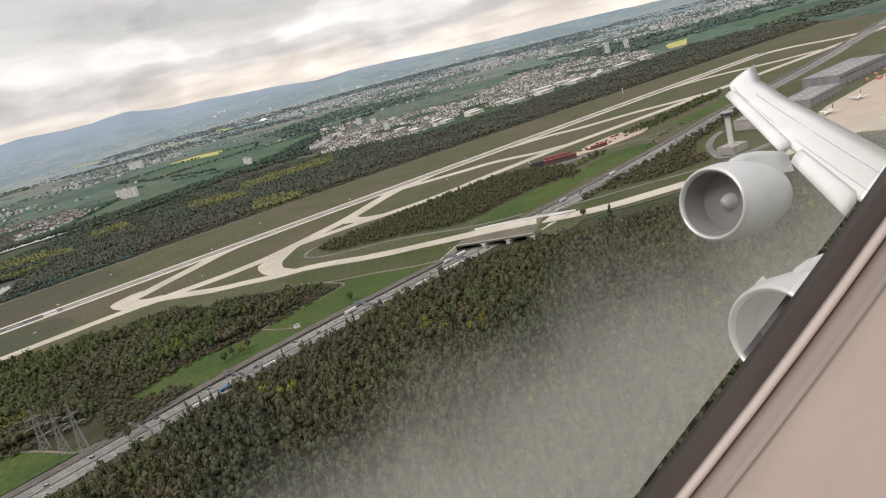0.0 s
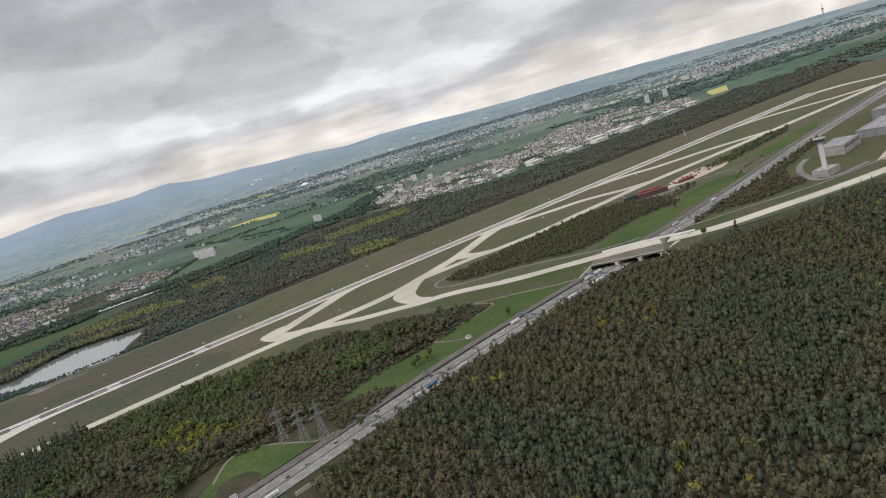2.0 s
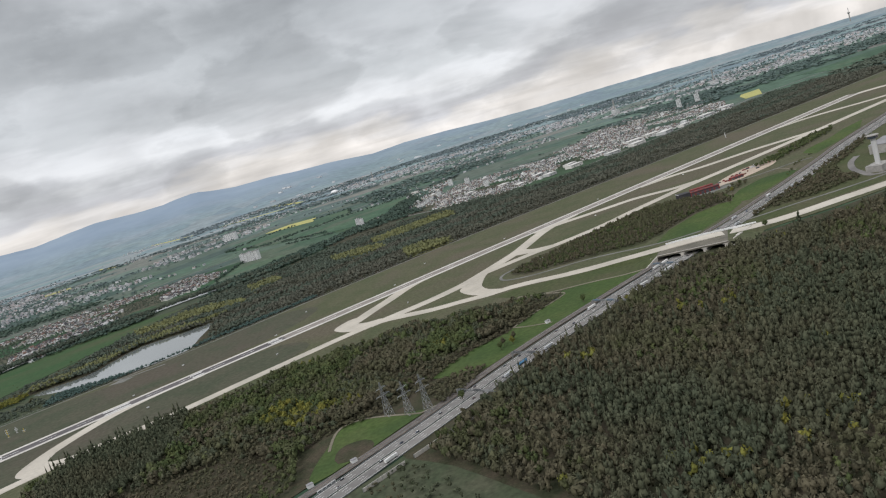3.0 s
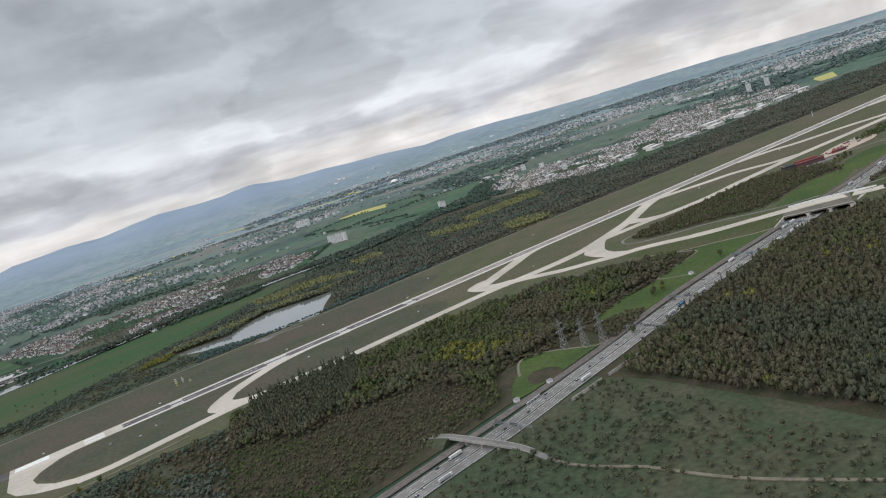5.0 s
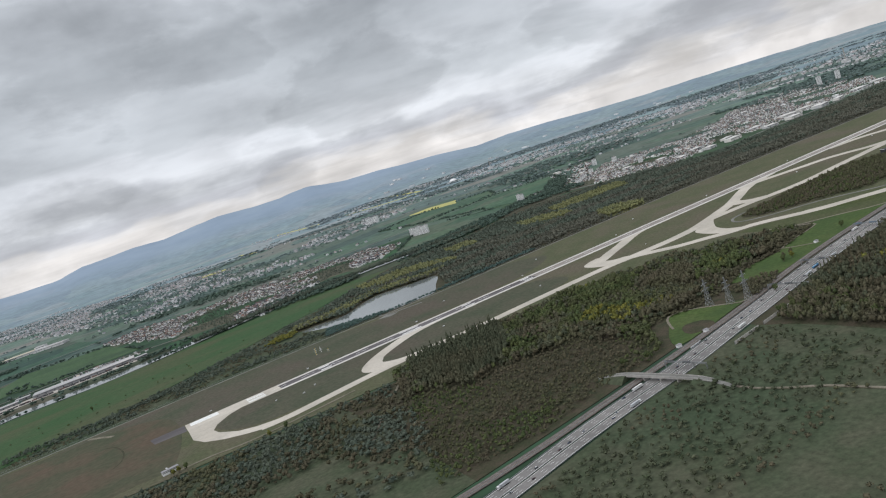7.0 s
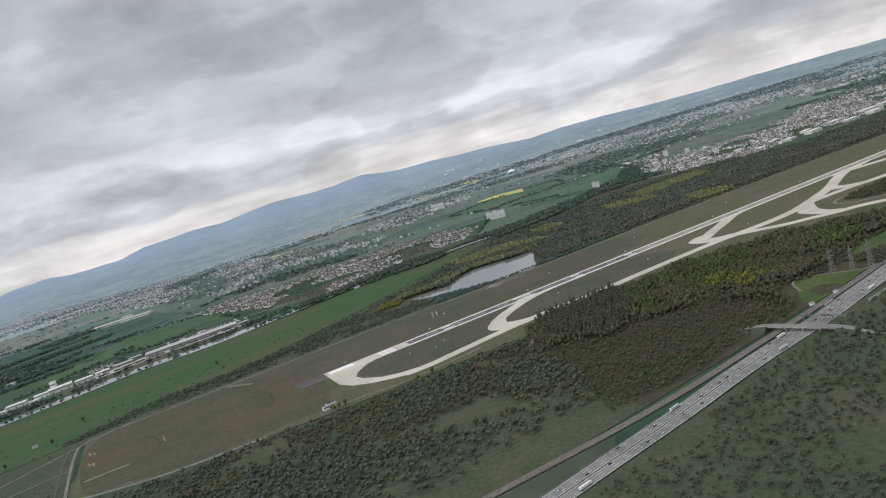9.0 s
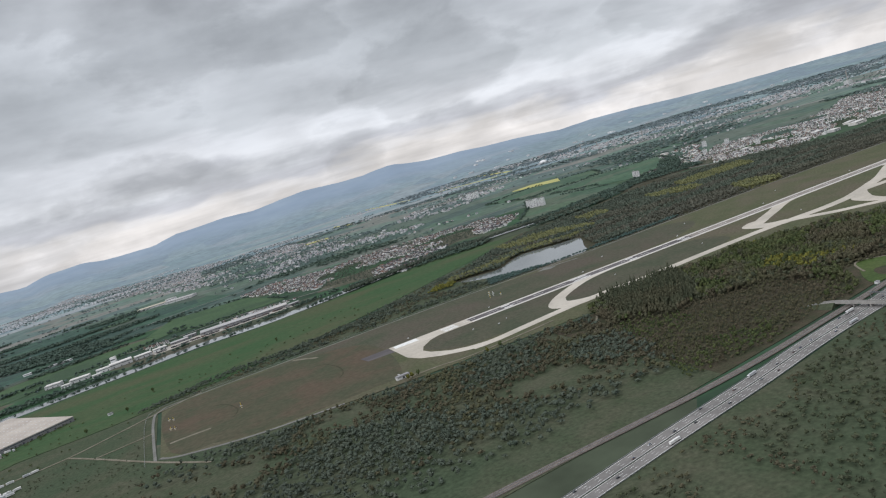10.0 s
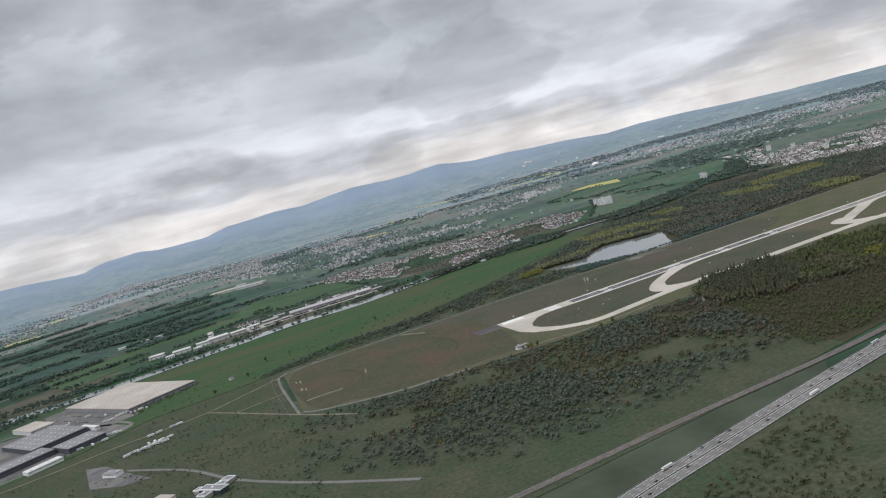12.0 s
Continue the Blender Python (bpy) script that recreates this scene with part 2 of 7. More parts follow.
DIRT = mat("dirt_track", (0.20, 0.18, 0.14), (0.14, 0.13, 0.095), 0.1, fine=0.2)
BALLAST = mat("track_ballast", (0.17, 0.145, 0.125), (0.12, 0.105, 0.095), 0.3, fine=0.3)
STEEL = mat("grey_galvanised_steel", (0.33, 0.34, 0.34), (0.25, 0.26, 0.26), 0.6, rough=0.5, metal=0.6)
WALL_CONC = mat("grey_concrete_wall", (0.36, 0.345, 0.32), (0.27, 0.26, 0.245), 0.3, fine=0.12)
WATER = mat("still_water", (0.17, 0.185, 0.18), (0.14, 0.155, 0.15), 0.02, rough=0.06, spec=1.0)
WATER.node_tree.nodes["Principled BSDF"].inputs["IOR"].default_value = 2.7
RAPE = mat("yellow_rape_field", (0.42, 0.39, 0.14), (0.34, 0.34, 0.14), 0.03, fine=0.2)
# paler than CROP: haze over the farther fields is mixed into the greens
CROP_PALE = fields_mat("green_spring_crop_strips", [(0.062, 0.112, 0.070), (0.074, 0.124, 0.078), (0.066, 0.106, 0.072), (0.082, 0.122, 0.078), (0.058, 0.100, 0.066), (0.090, 0.116, 0.082)], 2.2)
CROP = mat("green_crop_field", (0.052, 0.092, 0.046), (0.066, 0.108, 0.054), 0.02, fine=0.2, third=(0.046, 0.076, 0.044), scale3=0.008)


def hill_mat():
    # slope colours and emission both carry the painted haze of distance
    M = fields_mat("haze_tinted_hill_slopes", [(0.112, 0.150, 0.150), (0.098, 0.132, 0.140), (0.130, 0.168, 0.158), (0.104, 0.146, 0.144), (0.145, 0.168, 0.162)], 0.7, ((0.36, 0.44, 0.52), 0.17))
    n, l = M.node_tree.nodes, M.node_tree.links
    b = n["Principled BSDF"]
    low = b.inputs["Base Color"].links[0].from_socket
    co, s = n.new("ShaderNodeTexCoord"), n.new("ShaderNodeSeparateXYZ")
    l.new(co.outputs["Object"], s.inputs[0])
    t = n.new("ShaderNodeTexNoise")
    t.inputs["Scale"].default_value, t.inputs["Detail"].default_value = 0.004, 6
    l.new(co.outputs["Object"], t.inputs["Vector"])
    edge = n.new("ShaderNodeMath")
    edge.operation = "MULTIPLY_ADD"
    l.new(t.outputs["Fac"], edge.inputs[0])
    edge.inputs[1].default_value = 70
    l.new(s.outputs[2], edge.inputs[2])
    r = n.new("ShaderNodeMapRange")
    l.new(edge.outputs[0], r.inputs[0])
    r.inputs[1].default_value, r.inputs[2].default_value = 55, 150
    # upper slopes turn to woods whose blue is haze put into the colour
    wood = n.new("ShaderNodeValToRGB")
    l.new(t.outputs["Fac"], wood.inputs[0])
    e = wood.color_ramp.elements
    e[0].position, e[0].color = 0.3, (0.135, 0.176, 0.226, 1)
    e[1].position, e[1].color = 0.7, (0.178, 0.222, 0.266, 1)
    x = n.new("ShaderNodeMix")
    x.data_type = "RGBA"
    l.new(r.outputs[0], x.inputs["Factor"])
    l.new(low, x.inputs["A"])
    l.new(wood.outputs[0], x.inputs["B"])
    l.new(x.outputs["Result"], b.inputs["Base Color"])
    return M


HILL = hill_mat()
# far plain: haze painted into pale bluish field colours and a weak emission
PLAIN = fields_mat("haze_tinted_far_plain", [(0.118, 0.160, 0.160), (0.096, 0.134, 0.140), (0.142, 0.184, 0.172), (0.166, 0.178, 0.166), (0.122, 0.172, 0.158), (0.190, 0.196, 0.186), (0.098, 0.132, 0.142)], 0.7, ((0.34, 0.43, 0.49), 0.15))

PINE = mat("dark_pine_foliage", (0.060, 0.072, 0.046), (0.088, 0.096, 0.060), 0.18, island=0.14, fine=0.14, grain=1.6, third=(0.092, 0.088, 0.055), scale3=0.018)
LEAF = mat("spring_green_foliage", (0.054, 0.076, 0.032), (0.092, 0.108, 0.043), 0.2, island=0.14, fine=0.14, grain=1.6, third=(0.080, 0.082, 0.045), scale3=0.03)
LEAF_FRESH = mat("fresh_yellow_green_foliage", (0.165, 0.155, 0.036), (0.110, 0.118, 0.032), 0.2, island=0.25, fine=0.2, grain=1.6)
TWIG = mat("bare_brown_twigs", (0.102, 0.090, 0.058), (0.074, 0.071, 0.046), 0.16, island=0.14, fine=0.14, grain=1.6, third=(0.084, 0.087, 0.048), scale3=0.025)
# northern foliage greyed and blued so its colour carries the haze there
NORTH_LEAF = mat("dull_green_wood_foliage", (0.072, 0.093, 0.071), (0.096, 0.112, 0.084), 0.10, island=0.08, fine=0.10, grain=0.9, third=(0.080, 0.096, 0.074), scale3=0.012)
NORTH_TWIG = mat("brownish_wood_foliage", (0.106, 0.104, 0.080), (0.086, 0.092, 0.072), 0.10, island=0.08, fine=0.10, grain=0.9, third=(0.098, 0.102, 0.076), scale3=0.012)
TEAL_LEAF = mat("blue_green_hedge_foliage", (0.060, 0.098, 0.088), (0.074, 0.112, 0.098), 0.1, island=0.08, fine=0.1, grain=0.9)
BARK = mat("grey_brown_bark", (0.12, 0.095, 0.07), (0.08, 0.065, 0.05), 0.8, bump=0.02)

# ------------------------------------------------------------------ helpers


def part(name, bm, material, parent=None, label="", smooth=False):
    me = bpy.data.meshes.new(name)
    bmesh.ops.recalc_face_normals(bm, faces=bm.faces)
    bm.to_mesh(me)
    bm.free()
    me.materials.append(material)
    if smooth:
        for p in me.polygons:
            p.use_smooth = True
    ob = new(name, me)
    ob.parent = parent
    if label:
        tagged(ob, label)
    return ob


def add_box(bm, x0, y0, z0, x1, y1, z1, m=None):
    v = [bm.verts.new((x, y, z)) for z in (z0, z1) for x, y in ((x0, y0), (x1, y0), (x1, y1), (x0, y1))]
    for f in ((0, 3, 2, 1), (4, 5, 6, 7), (0, 1, 5, 4), (1, 2, 6, 5), (2, 3, 7, 6), (3, 0, 4, 7)):
        bm.faces.new([v[i] for i in f])
    if m:
        for q in v:
            q.co = m @ q.co
    return v


def box(x0, y0, z0, x1, y1, z1, bevel=0.0):
    bm = bmesh.new()
    add_box(bm, x0, y0, z0, x1, y1, z1)
    if bevel:
        bmesh.ops.bevel(bm, geom=bm.edges[:], offset=bevel, segments=2, affect="EDGES")
    return bm


def add_bar(bm, a, b, r, sides=5):
    a, b = Vector(a), Vector(b)
    q = (b - a).to_track_quat("Z", "Y").to_matrix()
    rings = []
    for c in (a, b):
        rings.append([bm.verts.new(c + q @ Vector((r * math.cos(2 * math.pi * i / sides), r * math.sin(2 * math.pi * i / sides), 0))) for i in range(sides)])
    for i in range(sides):
        j = (i + 1) % sides
        bm.faces.new((rings[0][i], rings[0][j], rings[1][j], rings[1][i]))
    bm.faces.new(rings[0][::-1]), bm.faces.new(rings[1])


def empty(name, at=(0, 0, 0), rz=0.0):
    ob = new(name)
    ob.empty_display_size = 0.5
    ob.matrix_basis = pose(*at, 0, 0, rz)
    return ob


def glide(pts, step=6.0, closed=False):
    """A smooth line through points (Catmull-Rom)."""
    P = [Vector((*p, 0)).to_2d() for p in pts]
    n, out = len(P), []
    for i in range(n if closed else n - 1):
        if closed:
            a, b, c, d = P[i - 1], P[i], P[(i + 1) % n], P[(i + 2) % n]
        else:
            a, b, c, d = P[max(i - 1, 0)], P[i], P[i + 1], P[min(i + 2, n - 1)]
        k = max(2, int((c - b).length / step))
        for s in range(k):
            t = s / k
            out.append(0.5 * ((2 * b) + (c - a) * t + (2 * a - 5 * b + 4 * c - d) * t * t + (3 * b - a - 3 * c + d) * t ** 3))
    if not closed:
        out.append(P[-1])
    return out


def strip_bm(pts, width, z0, z1, step=6.0, smooth=True, side=0.0):
    """A band along a line, with a flat top and real edges. side shifts it to the line's left."""
    P = glide(pts, step) if smooth else [Vector(p) for p in pts]
    bm, rows = bmesh.new(), []
    for i, p in enumerate(P):
        d = (P[min(i + 1, len(P) - 1)] - P[max(i - 1, 0)]).normalized()
        nrm = Vector((-d.y, d.x))
        l, r = p + nrm * (side + width / 2), p + nrm * (side - width / 2)
        rows.append([bm.verts.new((*l, z0)), bm.verts.new((*l, z1)), bm.verts.new((*r, z1)), bm.verts.new((*r, z0))])
    for a, b in zip(rows, rows[1:]):
        for k in range(3):
            bm.faces.new((a[k], b[k], b[k + 1], a[k + 1]))
    bm.faces.new(rows[0][::-1]), bm.faces.new(rows[-1])
    return bm


def slab_bm(pts, z0, z1, smooth=False, step=8.0):
    P = glide(pts, step, True) if smooth else [Vector(p) for p in pts]
    bm = bmesh.new()
    lo, hi = [bm.verts.new((*p, z0)) for p in P], [bm.verts.new((*p, z1)) for p in P]
    f = bm.faces.new(hi)
    n = len(P)
    for i in range(n):
        j = (i + 1) % n
        bm.faces.new((lo[i], lo[j], hi[j], hi[i]))
    bmesh.ops.triangulate(bm, faces=[f])
    return bm


def ground_piece(name, bm, material, label, category="ground"):
    return tagged(part(name, bm, material), label, category, "", "structure")


def inside(poly, xy):
    """Which of the points xy (n, 2) lie in the polygon."""
    P = np.array(poly, float)
    x, y = xy[:, 0], xy[:, 1]
    res = np.zeros(len(xy), bool)
    for (ax, ay), (bx, by) in zip(P, np.roll(P, -1, 0)):
        if ay == by:
            continue
        hit = ((ay > y) != (by > y)) & (x < (bx - ax) * (y - ay) / (by - ay) + ax)
        res ^= hit
    return res


RNG = np.random.default_rng(7)


def scatter(poly, spacing, holes=(), jitter=0.48, keep=1.0):
    P = np.array(poly, float)
    x0, y0 = P.min(0)
    x1, y1 = P.max(0)
    gx, gy = np.meshgrid(np.arange(x0, x1, spacing), np.arange(y0, y1, spacing))
    xy = np.c_[gx.ravel(), gy.ravel()] + RNG.uniform(-jitter, jitter, (gx.size, 2)) * spacing
    ok = inside(poly, xy)
    for h in holes:
        ok &= ~inside(h, xy)
    if keep < 1:
        ok &= RNG.random(len(xy)) < keep
    return xy[ok]


def join(tmpl):
    V, F, n = [], [], 0
    for v, f in tmpl:
        V.append(v), F.append(f + n)
        n += len(v)
    return np.vstack(V), np.vstack(F)


def leafy_template(seed, sprays=24, lobes=4, tall=1.0, spray=0.295):
    """A crown 1 wide and about tall high, its foot at z = 0: a rough core, wrapped in many small tilted sprays of leaves on uneven lobes."""
    r = np.random.default_rng(seed)
    core = np.array([(1, 0, 0), (0, 1, 0), (-1, 0, 0), (0, -1, 0), (0, 0, 1), (0, 0, -0.8)]) * r.uniform(0.85, 1.3, (6, 1))
    f = np.array([(0, 1, 4), (1, 2, 4), (2, 3, 4), (3, 0, 4), (1, 0, 5), (2, 1, 5), (3, 2, 5), (0, 3, 5)])
    V, F = [core * 0.33 + [0, 0, tall * 0.56]], [f]
    n = len(core)
    mid = [np.array([0, 0, tall * 0.64])]
    for i in range(lobes):
        a, d = 6.283 * (i + r.uniform(-.3, .3)) / lobes, r.uniform(0.14, 0.27)
        mid.append(np.array([d * math.cos(a), d * math.sin(a), tall * r.uniform(0.40, 0.74)]))
    size = [0.34] + [r.uniform(0.19, 0.29) for _ in range(lobes)]
    for i in range(sprays):
        k = i % (lobes + 1)
        out = r.normal(0, 1, 3) + [0, 0, 0.55]
        out /= np.linalg.norm(out)
        at = mid[k] + out * size[k] * r.uniform(0.75, 1.12) * [1, 1, 0.9]
        up = out + r.normal(0, 0.45, 3)
        up /= np.linalg.norm(up)
        side = np.cross(up, r.normal(0, 1, 3))
        side /= np.linalg.norm(side)
        ahead = np.cross(up, side)
        w, h = spray * r.uniform(0.6, 1.25), spray * r.uniform(0.5, 1.0)
        V.append(np.array([at - side * w * .5, at + ahead * h * .5 - up * .05, at + side * w * .5 + up * .03, at - ahead * h * .5 - up * .04]))
        F.append(np.array([(n, n + 2, n + 1), (n, n + 3, n + 2)]))
        n += 4
    return np.vstack(V), np.vstack(F)


def pine_template(seed, tiers=3):
    r = np.random.default_rng(seed)
    out, k = [], 6
    for i in range(tiers):
        z, w, h = 0.35 + 0.32 * i, 0.5 - 0.12 * i, 0.5
        V = [(r.uniform(-.06, .06), r.uniform(-.06, .06), z + h * r.uniform(0.7, 1.0))]
        for j in range(k):
            a = 2 * math.pi * (j + r.uniform(-.3, .3)) / k
            q = w * r.uniform(0.65, 1.2)
            V.append((q * math.cos(a), q * math.sin(a), z + r.uniform(-.12, .1)))
        V.append((0, 0, z - 0.05))
        F = [(0, 1 + j, 1 + (j + 1) % k) for j in range(k)] + [(k + 1, 1 + (j + 1) % k, 1 + j) for j in range(k)]
        out.append((np.array(V), np.array(F)))
    return join(out)


def quick_mesh(name, V, F, material, smooth=False):
    me = bpy.data.meshes.new(name)
    me.vertices.add(len(V))
    me.vertices.foreach_set("co", np.ascontiguousarray(V, np.float32).ravel())
    me.loops.add(F.size)
    me.loops.foreach_set("vertex_index", np.ascontiguousarray(F, np.int32).ravel())
    me.polygons.add(len(F))
    me.polygons.foreach_set("loop_start", np.arange(0, F.size, F.shape[1], dtype=np.int32))
    if smooth:
        me.polygons.foreach_set("use_smooth", np.ones(len(F), bool))
    me.update(calc_edges=True)
    me.materials.append(material)
    return new(name, me)


def plant(name, xy, templates, width, height, material, label, z=0.0, category="trees"):
    """Many plants in one mesh: each place gets one of the templates, turned and sized by chance."""
    if not len(xy):
        return None
    pick = RNG.integers(0, len(templates), len(xy))
    VV, FF, n = [], [], 0
    for k, (v, f) in enumerate(templates):
        p = xy[pick == k]
        if not len(p):
            continue
        a = RNG.uniform(0, 6.28, len(p))
        w, h = RNG.uniform(*width, len(p)), RNG.uniform(*height, len(p))
        c, s = np.cos(a)[:, None], np.sin(a)[:, None]
        X = (v[None, :, 0] * c - v[None, :, 1] * s) * w[:, None] + p[:, :1]
        Y = (v[None, :, 0] * s + v[None, :, 1] * c) * w[:, None] + p[:, 1:2]
        Z = v[None, :, 2] * h[:, None] + z
        VV.append(np.stack([X, Y, Z], -1).reshape(-1, 3))
        FF.append((f[None] + (np.arange(len(p)) * len(v))[:, None, None]).reshape(-1, f.shape[1]) + n)
        n += len(p) * len(v)
    return tagged(quick_mesh(name, np.vstack(VV), np.vstack(FF), material), label, category, "", "stuff")


LEAFY = [leafy_template(s) for s in range(1, 9)]
LEAFY_FAR = [leafy_template(s, 10, 3, 1.0, 0.42) for s in range(20, 28)]
LEAFY_TINY = [leafy_template(s, 3, 2, 1.0, 0.6) for s in range(30, 38)]
PINES = [leafy_template(s, 24, 3, 1.12, 0.245) for s in range(40, 45)] + [pine_template(46, 4)]

# ------------------------------------------------------------------ ground and distance
def make_ground():
    bm = bmesh.new()
    rings, n = (0, 300, 700, 1300, 2300, 3400, 4790), 96
    last = None
    for r in rings[1:]:
        ring = [bm.verts.new((r * math.cos(2 * math.pi * i / n) - 200, r * math.sin(2 * math.pi * i / n), -0.4)) for i in range(n)]
        if last is None:
            bm.faces.new(ring)
        else:
            for i in range(n):
                j = (i + 1) % n
                bm.faces.new((last[i], last[j], ring[j], ring[i]))
        last = ring
    return ground_piece("ground", bm, FARM, "wide flat river plain with patchwork of green fields")


make_ground()


def ridge(az):
    """Height of the skyline hills by compass angle in degrees from the runway's normal."""
    keys = ((-180, 70), (-40, 85), (-22, 118), (-16, 140), (-14.4, 135), (-12.8, 122), (-11.1, 110), (-9.8, 139), (-7.3, 147), (-6.1, 128), (-4.1, 124), (-2.7, 124), (-1, 154), (0.7, 156), (2.4, 165), (4.6, 153), (6.5, 170), (8.6, 182), (11, 168), (13, 167), (14.2, 176), (15.3, 181), (16.2, 163), (18, 142), (20.5, 136), (22.5, 121), (24.8, 113), (28, 86), (30.5, 92), (33.6, 84), (36.9, 66), (40.6, 54), (45, 50), (49, 42), (53, 31), (57, 20), (70, 10), (180, 40))
    a, h = [k[0] for k in keys], [k[1] for k in keys]
    return float(np.interp(az, a, h)) + 2.0 * noise.noise((az * 0.9, 3.0, 0)) + 1.4 * noise.noise((az * 3.1, 7.0, 0))


def make_far(name, r0, r1, steps, material, label, height):
    """A ring of far land round the middle of the flight, which rises by height(az, share)."""
    n = 720
    V, F = [], []
    for k in range(steps + 1):
        s = k / steps
        r = r0 + (r1 - r0) * s
        for i in range(n):
            az = i * 360 / n - 180
            V.append((r * math.sin(radians(az)) - 220, r * math.cos(radians(az)) - 20, height(az, s)))
    for k in range(steps):
        for i in range(n):
            j = (i + 1) % n
            F.append((k * n + i, k * n + j, (k + 1) * n + j, (k + 1) * n + i))
    ob = quick_mesh(name, np.array(V), np.array(F), material, True)
    return tagged(ob, label, "backdrop", "", "structure")


def plain_rise(az, s):
    return -0.25


def hill_rise(az, s):
    top = ridge(az)
    f = (s ** 1.7 * (1.9 - 0.9 * s)) ** (1.25 + 2.5 * min(1.0, max(0.0, (115 - top) / 60)))
    return top * f + 8 * f * (1 - s) * noise.noise((az * 0.22, s * 3.0, 1.5)) - 2.0


# each ring farther out takes a more haze-tinted field material
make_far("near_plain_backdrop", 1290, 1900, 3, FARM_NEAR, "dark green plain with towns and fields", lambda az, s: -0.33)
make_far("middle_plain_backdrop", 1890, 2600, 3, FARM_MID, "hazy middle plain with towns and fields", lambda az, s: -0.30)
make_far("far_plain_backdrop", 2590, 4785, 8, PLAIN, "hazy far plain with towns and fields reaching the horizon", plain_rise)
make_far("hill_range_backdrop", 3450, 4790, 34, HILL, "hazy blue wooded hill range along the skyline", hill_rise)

ground_piece("airfield_ground", slab_bm([(-412, 590), (-412, 450), (-395, 438), (-355, 420), (-250, 405), (-150, 398), (-60, 385), (40, 385), (100, 370), (150, 318), (170, 296), (190, 284), (215, 272), (270, 242), (340, 214), (380, 192), (900, 190), (980, 430), (980, 562), (700, 574), (520, 586), (400, 594), (250, 602), (100, 605), (-200, 606), (-380, 604)], -0.3, 0.0), GRASS_DRY, "mown olive-brown airfield grass beside the runway")
ground_piece("heath_ground", slab_bm([(-405, 585), (-405, 455), (-380, 440), (-350, 424), (-280, 422), (-256, 430), (-244, 520), (-262, 575), (-330, 596)], -0.2, 0.06, True), GRASS_BROWN, "brownish heath grass beyond the runway end")
ground_piece("airfield_turf", slab_bm([(-330, 597), (-258, 570), (-238, 515), (-60, 516), (40, 522), (90, 560), (60, 600), (-30, 594), (-60, 588), (-120, 602), (-240, 603)], -0.2, 0.05, True), GRASS_WEST, "olive-brown turf north of the runway end")
ground_piece("airfield_turf", slab_bm([(-226, 470), (-214, 486), (-196, 493), (-60, 493), (20, 490), (40, 460), (20, 438), (-60, 436), (-180, 430), (-214, 442)], -0.2, 0.055, True), GRASS_WEST, "olive-brown turf between runway and taxiway")
ground_piece("meadow_ground", slab_bm([(-700, 560), (-640, 800), (-570, 815), (-495, 835), (-440, 846), (-371, 864), (-300, 860), (-250, 868), (-170, 892), (-30, 920), (60, 880), (-60, 790), (-170, 715), (-260, 668), (-380, 626), (-450, 606), (-520, 600), (-556, 572), (-590, 547), (-640, 530)], -0.3, -0.05), MEADOW, "long bright green riverside meadow")
ground_piece("scrub_ground", slab_bm([(-700, 545), (-640, 530), (-590, 546), (-556, 570), (-520, 598), (-450, 604), (-380, 622), (-120, 700), (-60, 625), (-60, 606), (-380, 604), (-415, 590), (-415, 450), (-350, 418), (-240, 400), (-160, 396), (-160, 227), (-250, 213), (-400, 194), (-700, 168)], -0.32, -0.12), SCRUB, "rough scrub land with bushes")
ground_piece("wood_ground", slab_bm([(-165, 226), (-100, 237), (-50, 247), (60, 268), (185, 290), (150, 318), (100, 370), (40, 385), (-60, 385), (-165, 396)], -0.3, -0.08), FLOOR_WOOD, "dark woodland floor between motorway and taxiway")
ground_piece("south_wood_ground", slab_bm([(-14, 236), (20, 244), (60, 254), (120, 266), (184, 278), (215, 268), (270, 238), (340, 211), (380, 190), (520, 180), (560, 90), (352, 58), (260, 39), (60, 58), (-2, 88), (-8, 150), (-10, 205)], -0.3, -0.14, True), FLOOR_WOOD, "dark woodland floor south of the motorway")
ground_piece("south_scrub_ground", slab_bm([(60, 250), (-20, 230), (-100, 214), (-163, 199), (-230, 185), (-400, 146), (-700, 105), (-800, -250), (60, -250)], -0.3, -0.15), SCRUB, "rough grassland south of the motorway")
ground_piece("north_wood_ground", slab_bm([(-120, 700), (-60, 610), (100, 606), (400, 574), (700, 558), (1000, 556), (1080, 700), (980, 770), (700, 742), (480, 752), (430, 900), (320, 960), (180, 900), (50, 880), (-40, 790)], -0.3, -0.1), FLOOR_WOOD, "dark woodland floor north of the runway")

# motorway-side verges, clearings and fields
ground_piece("verge_meadow", slab_bm([(33, 289), (46, 296), (64, 300), (83, 299), (93, 302), (112, 308.5), (122, 310), (134, 313.5), (139, 321), (146, 318), (156, 308), (165, 297), (174, 291), (158, 289), (137, 286), (121, 283), (100, 279.5), (85, 276.5), (69, 273.5), (52, 270), (41, 273)], -0.2, 0.05), VERGE, "bright green verge meadow beside the motorway")
ground_piece("verge_slope", slab_bm([(126, 370), (140, 364), (152, 352), (166, 338), (178, 322), (184, 306), (184, 296), (176, 291), (165, 297), (156, 308), (146, 318), (138, 328), (127, 347)], -0.2, 0.03), VERGE_DARK, "dark olive grass between taxiway and path")
ground_piece("verge_meadow", slab_bm([(218, 322), (246, 336), (281, 343), (302, 340), (309, 331), (300, 321), (277, 313), (240, 306), (228, 308)], -0.2, 0.05), VERGE, "bright green verge meadow beside the motorway")
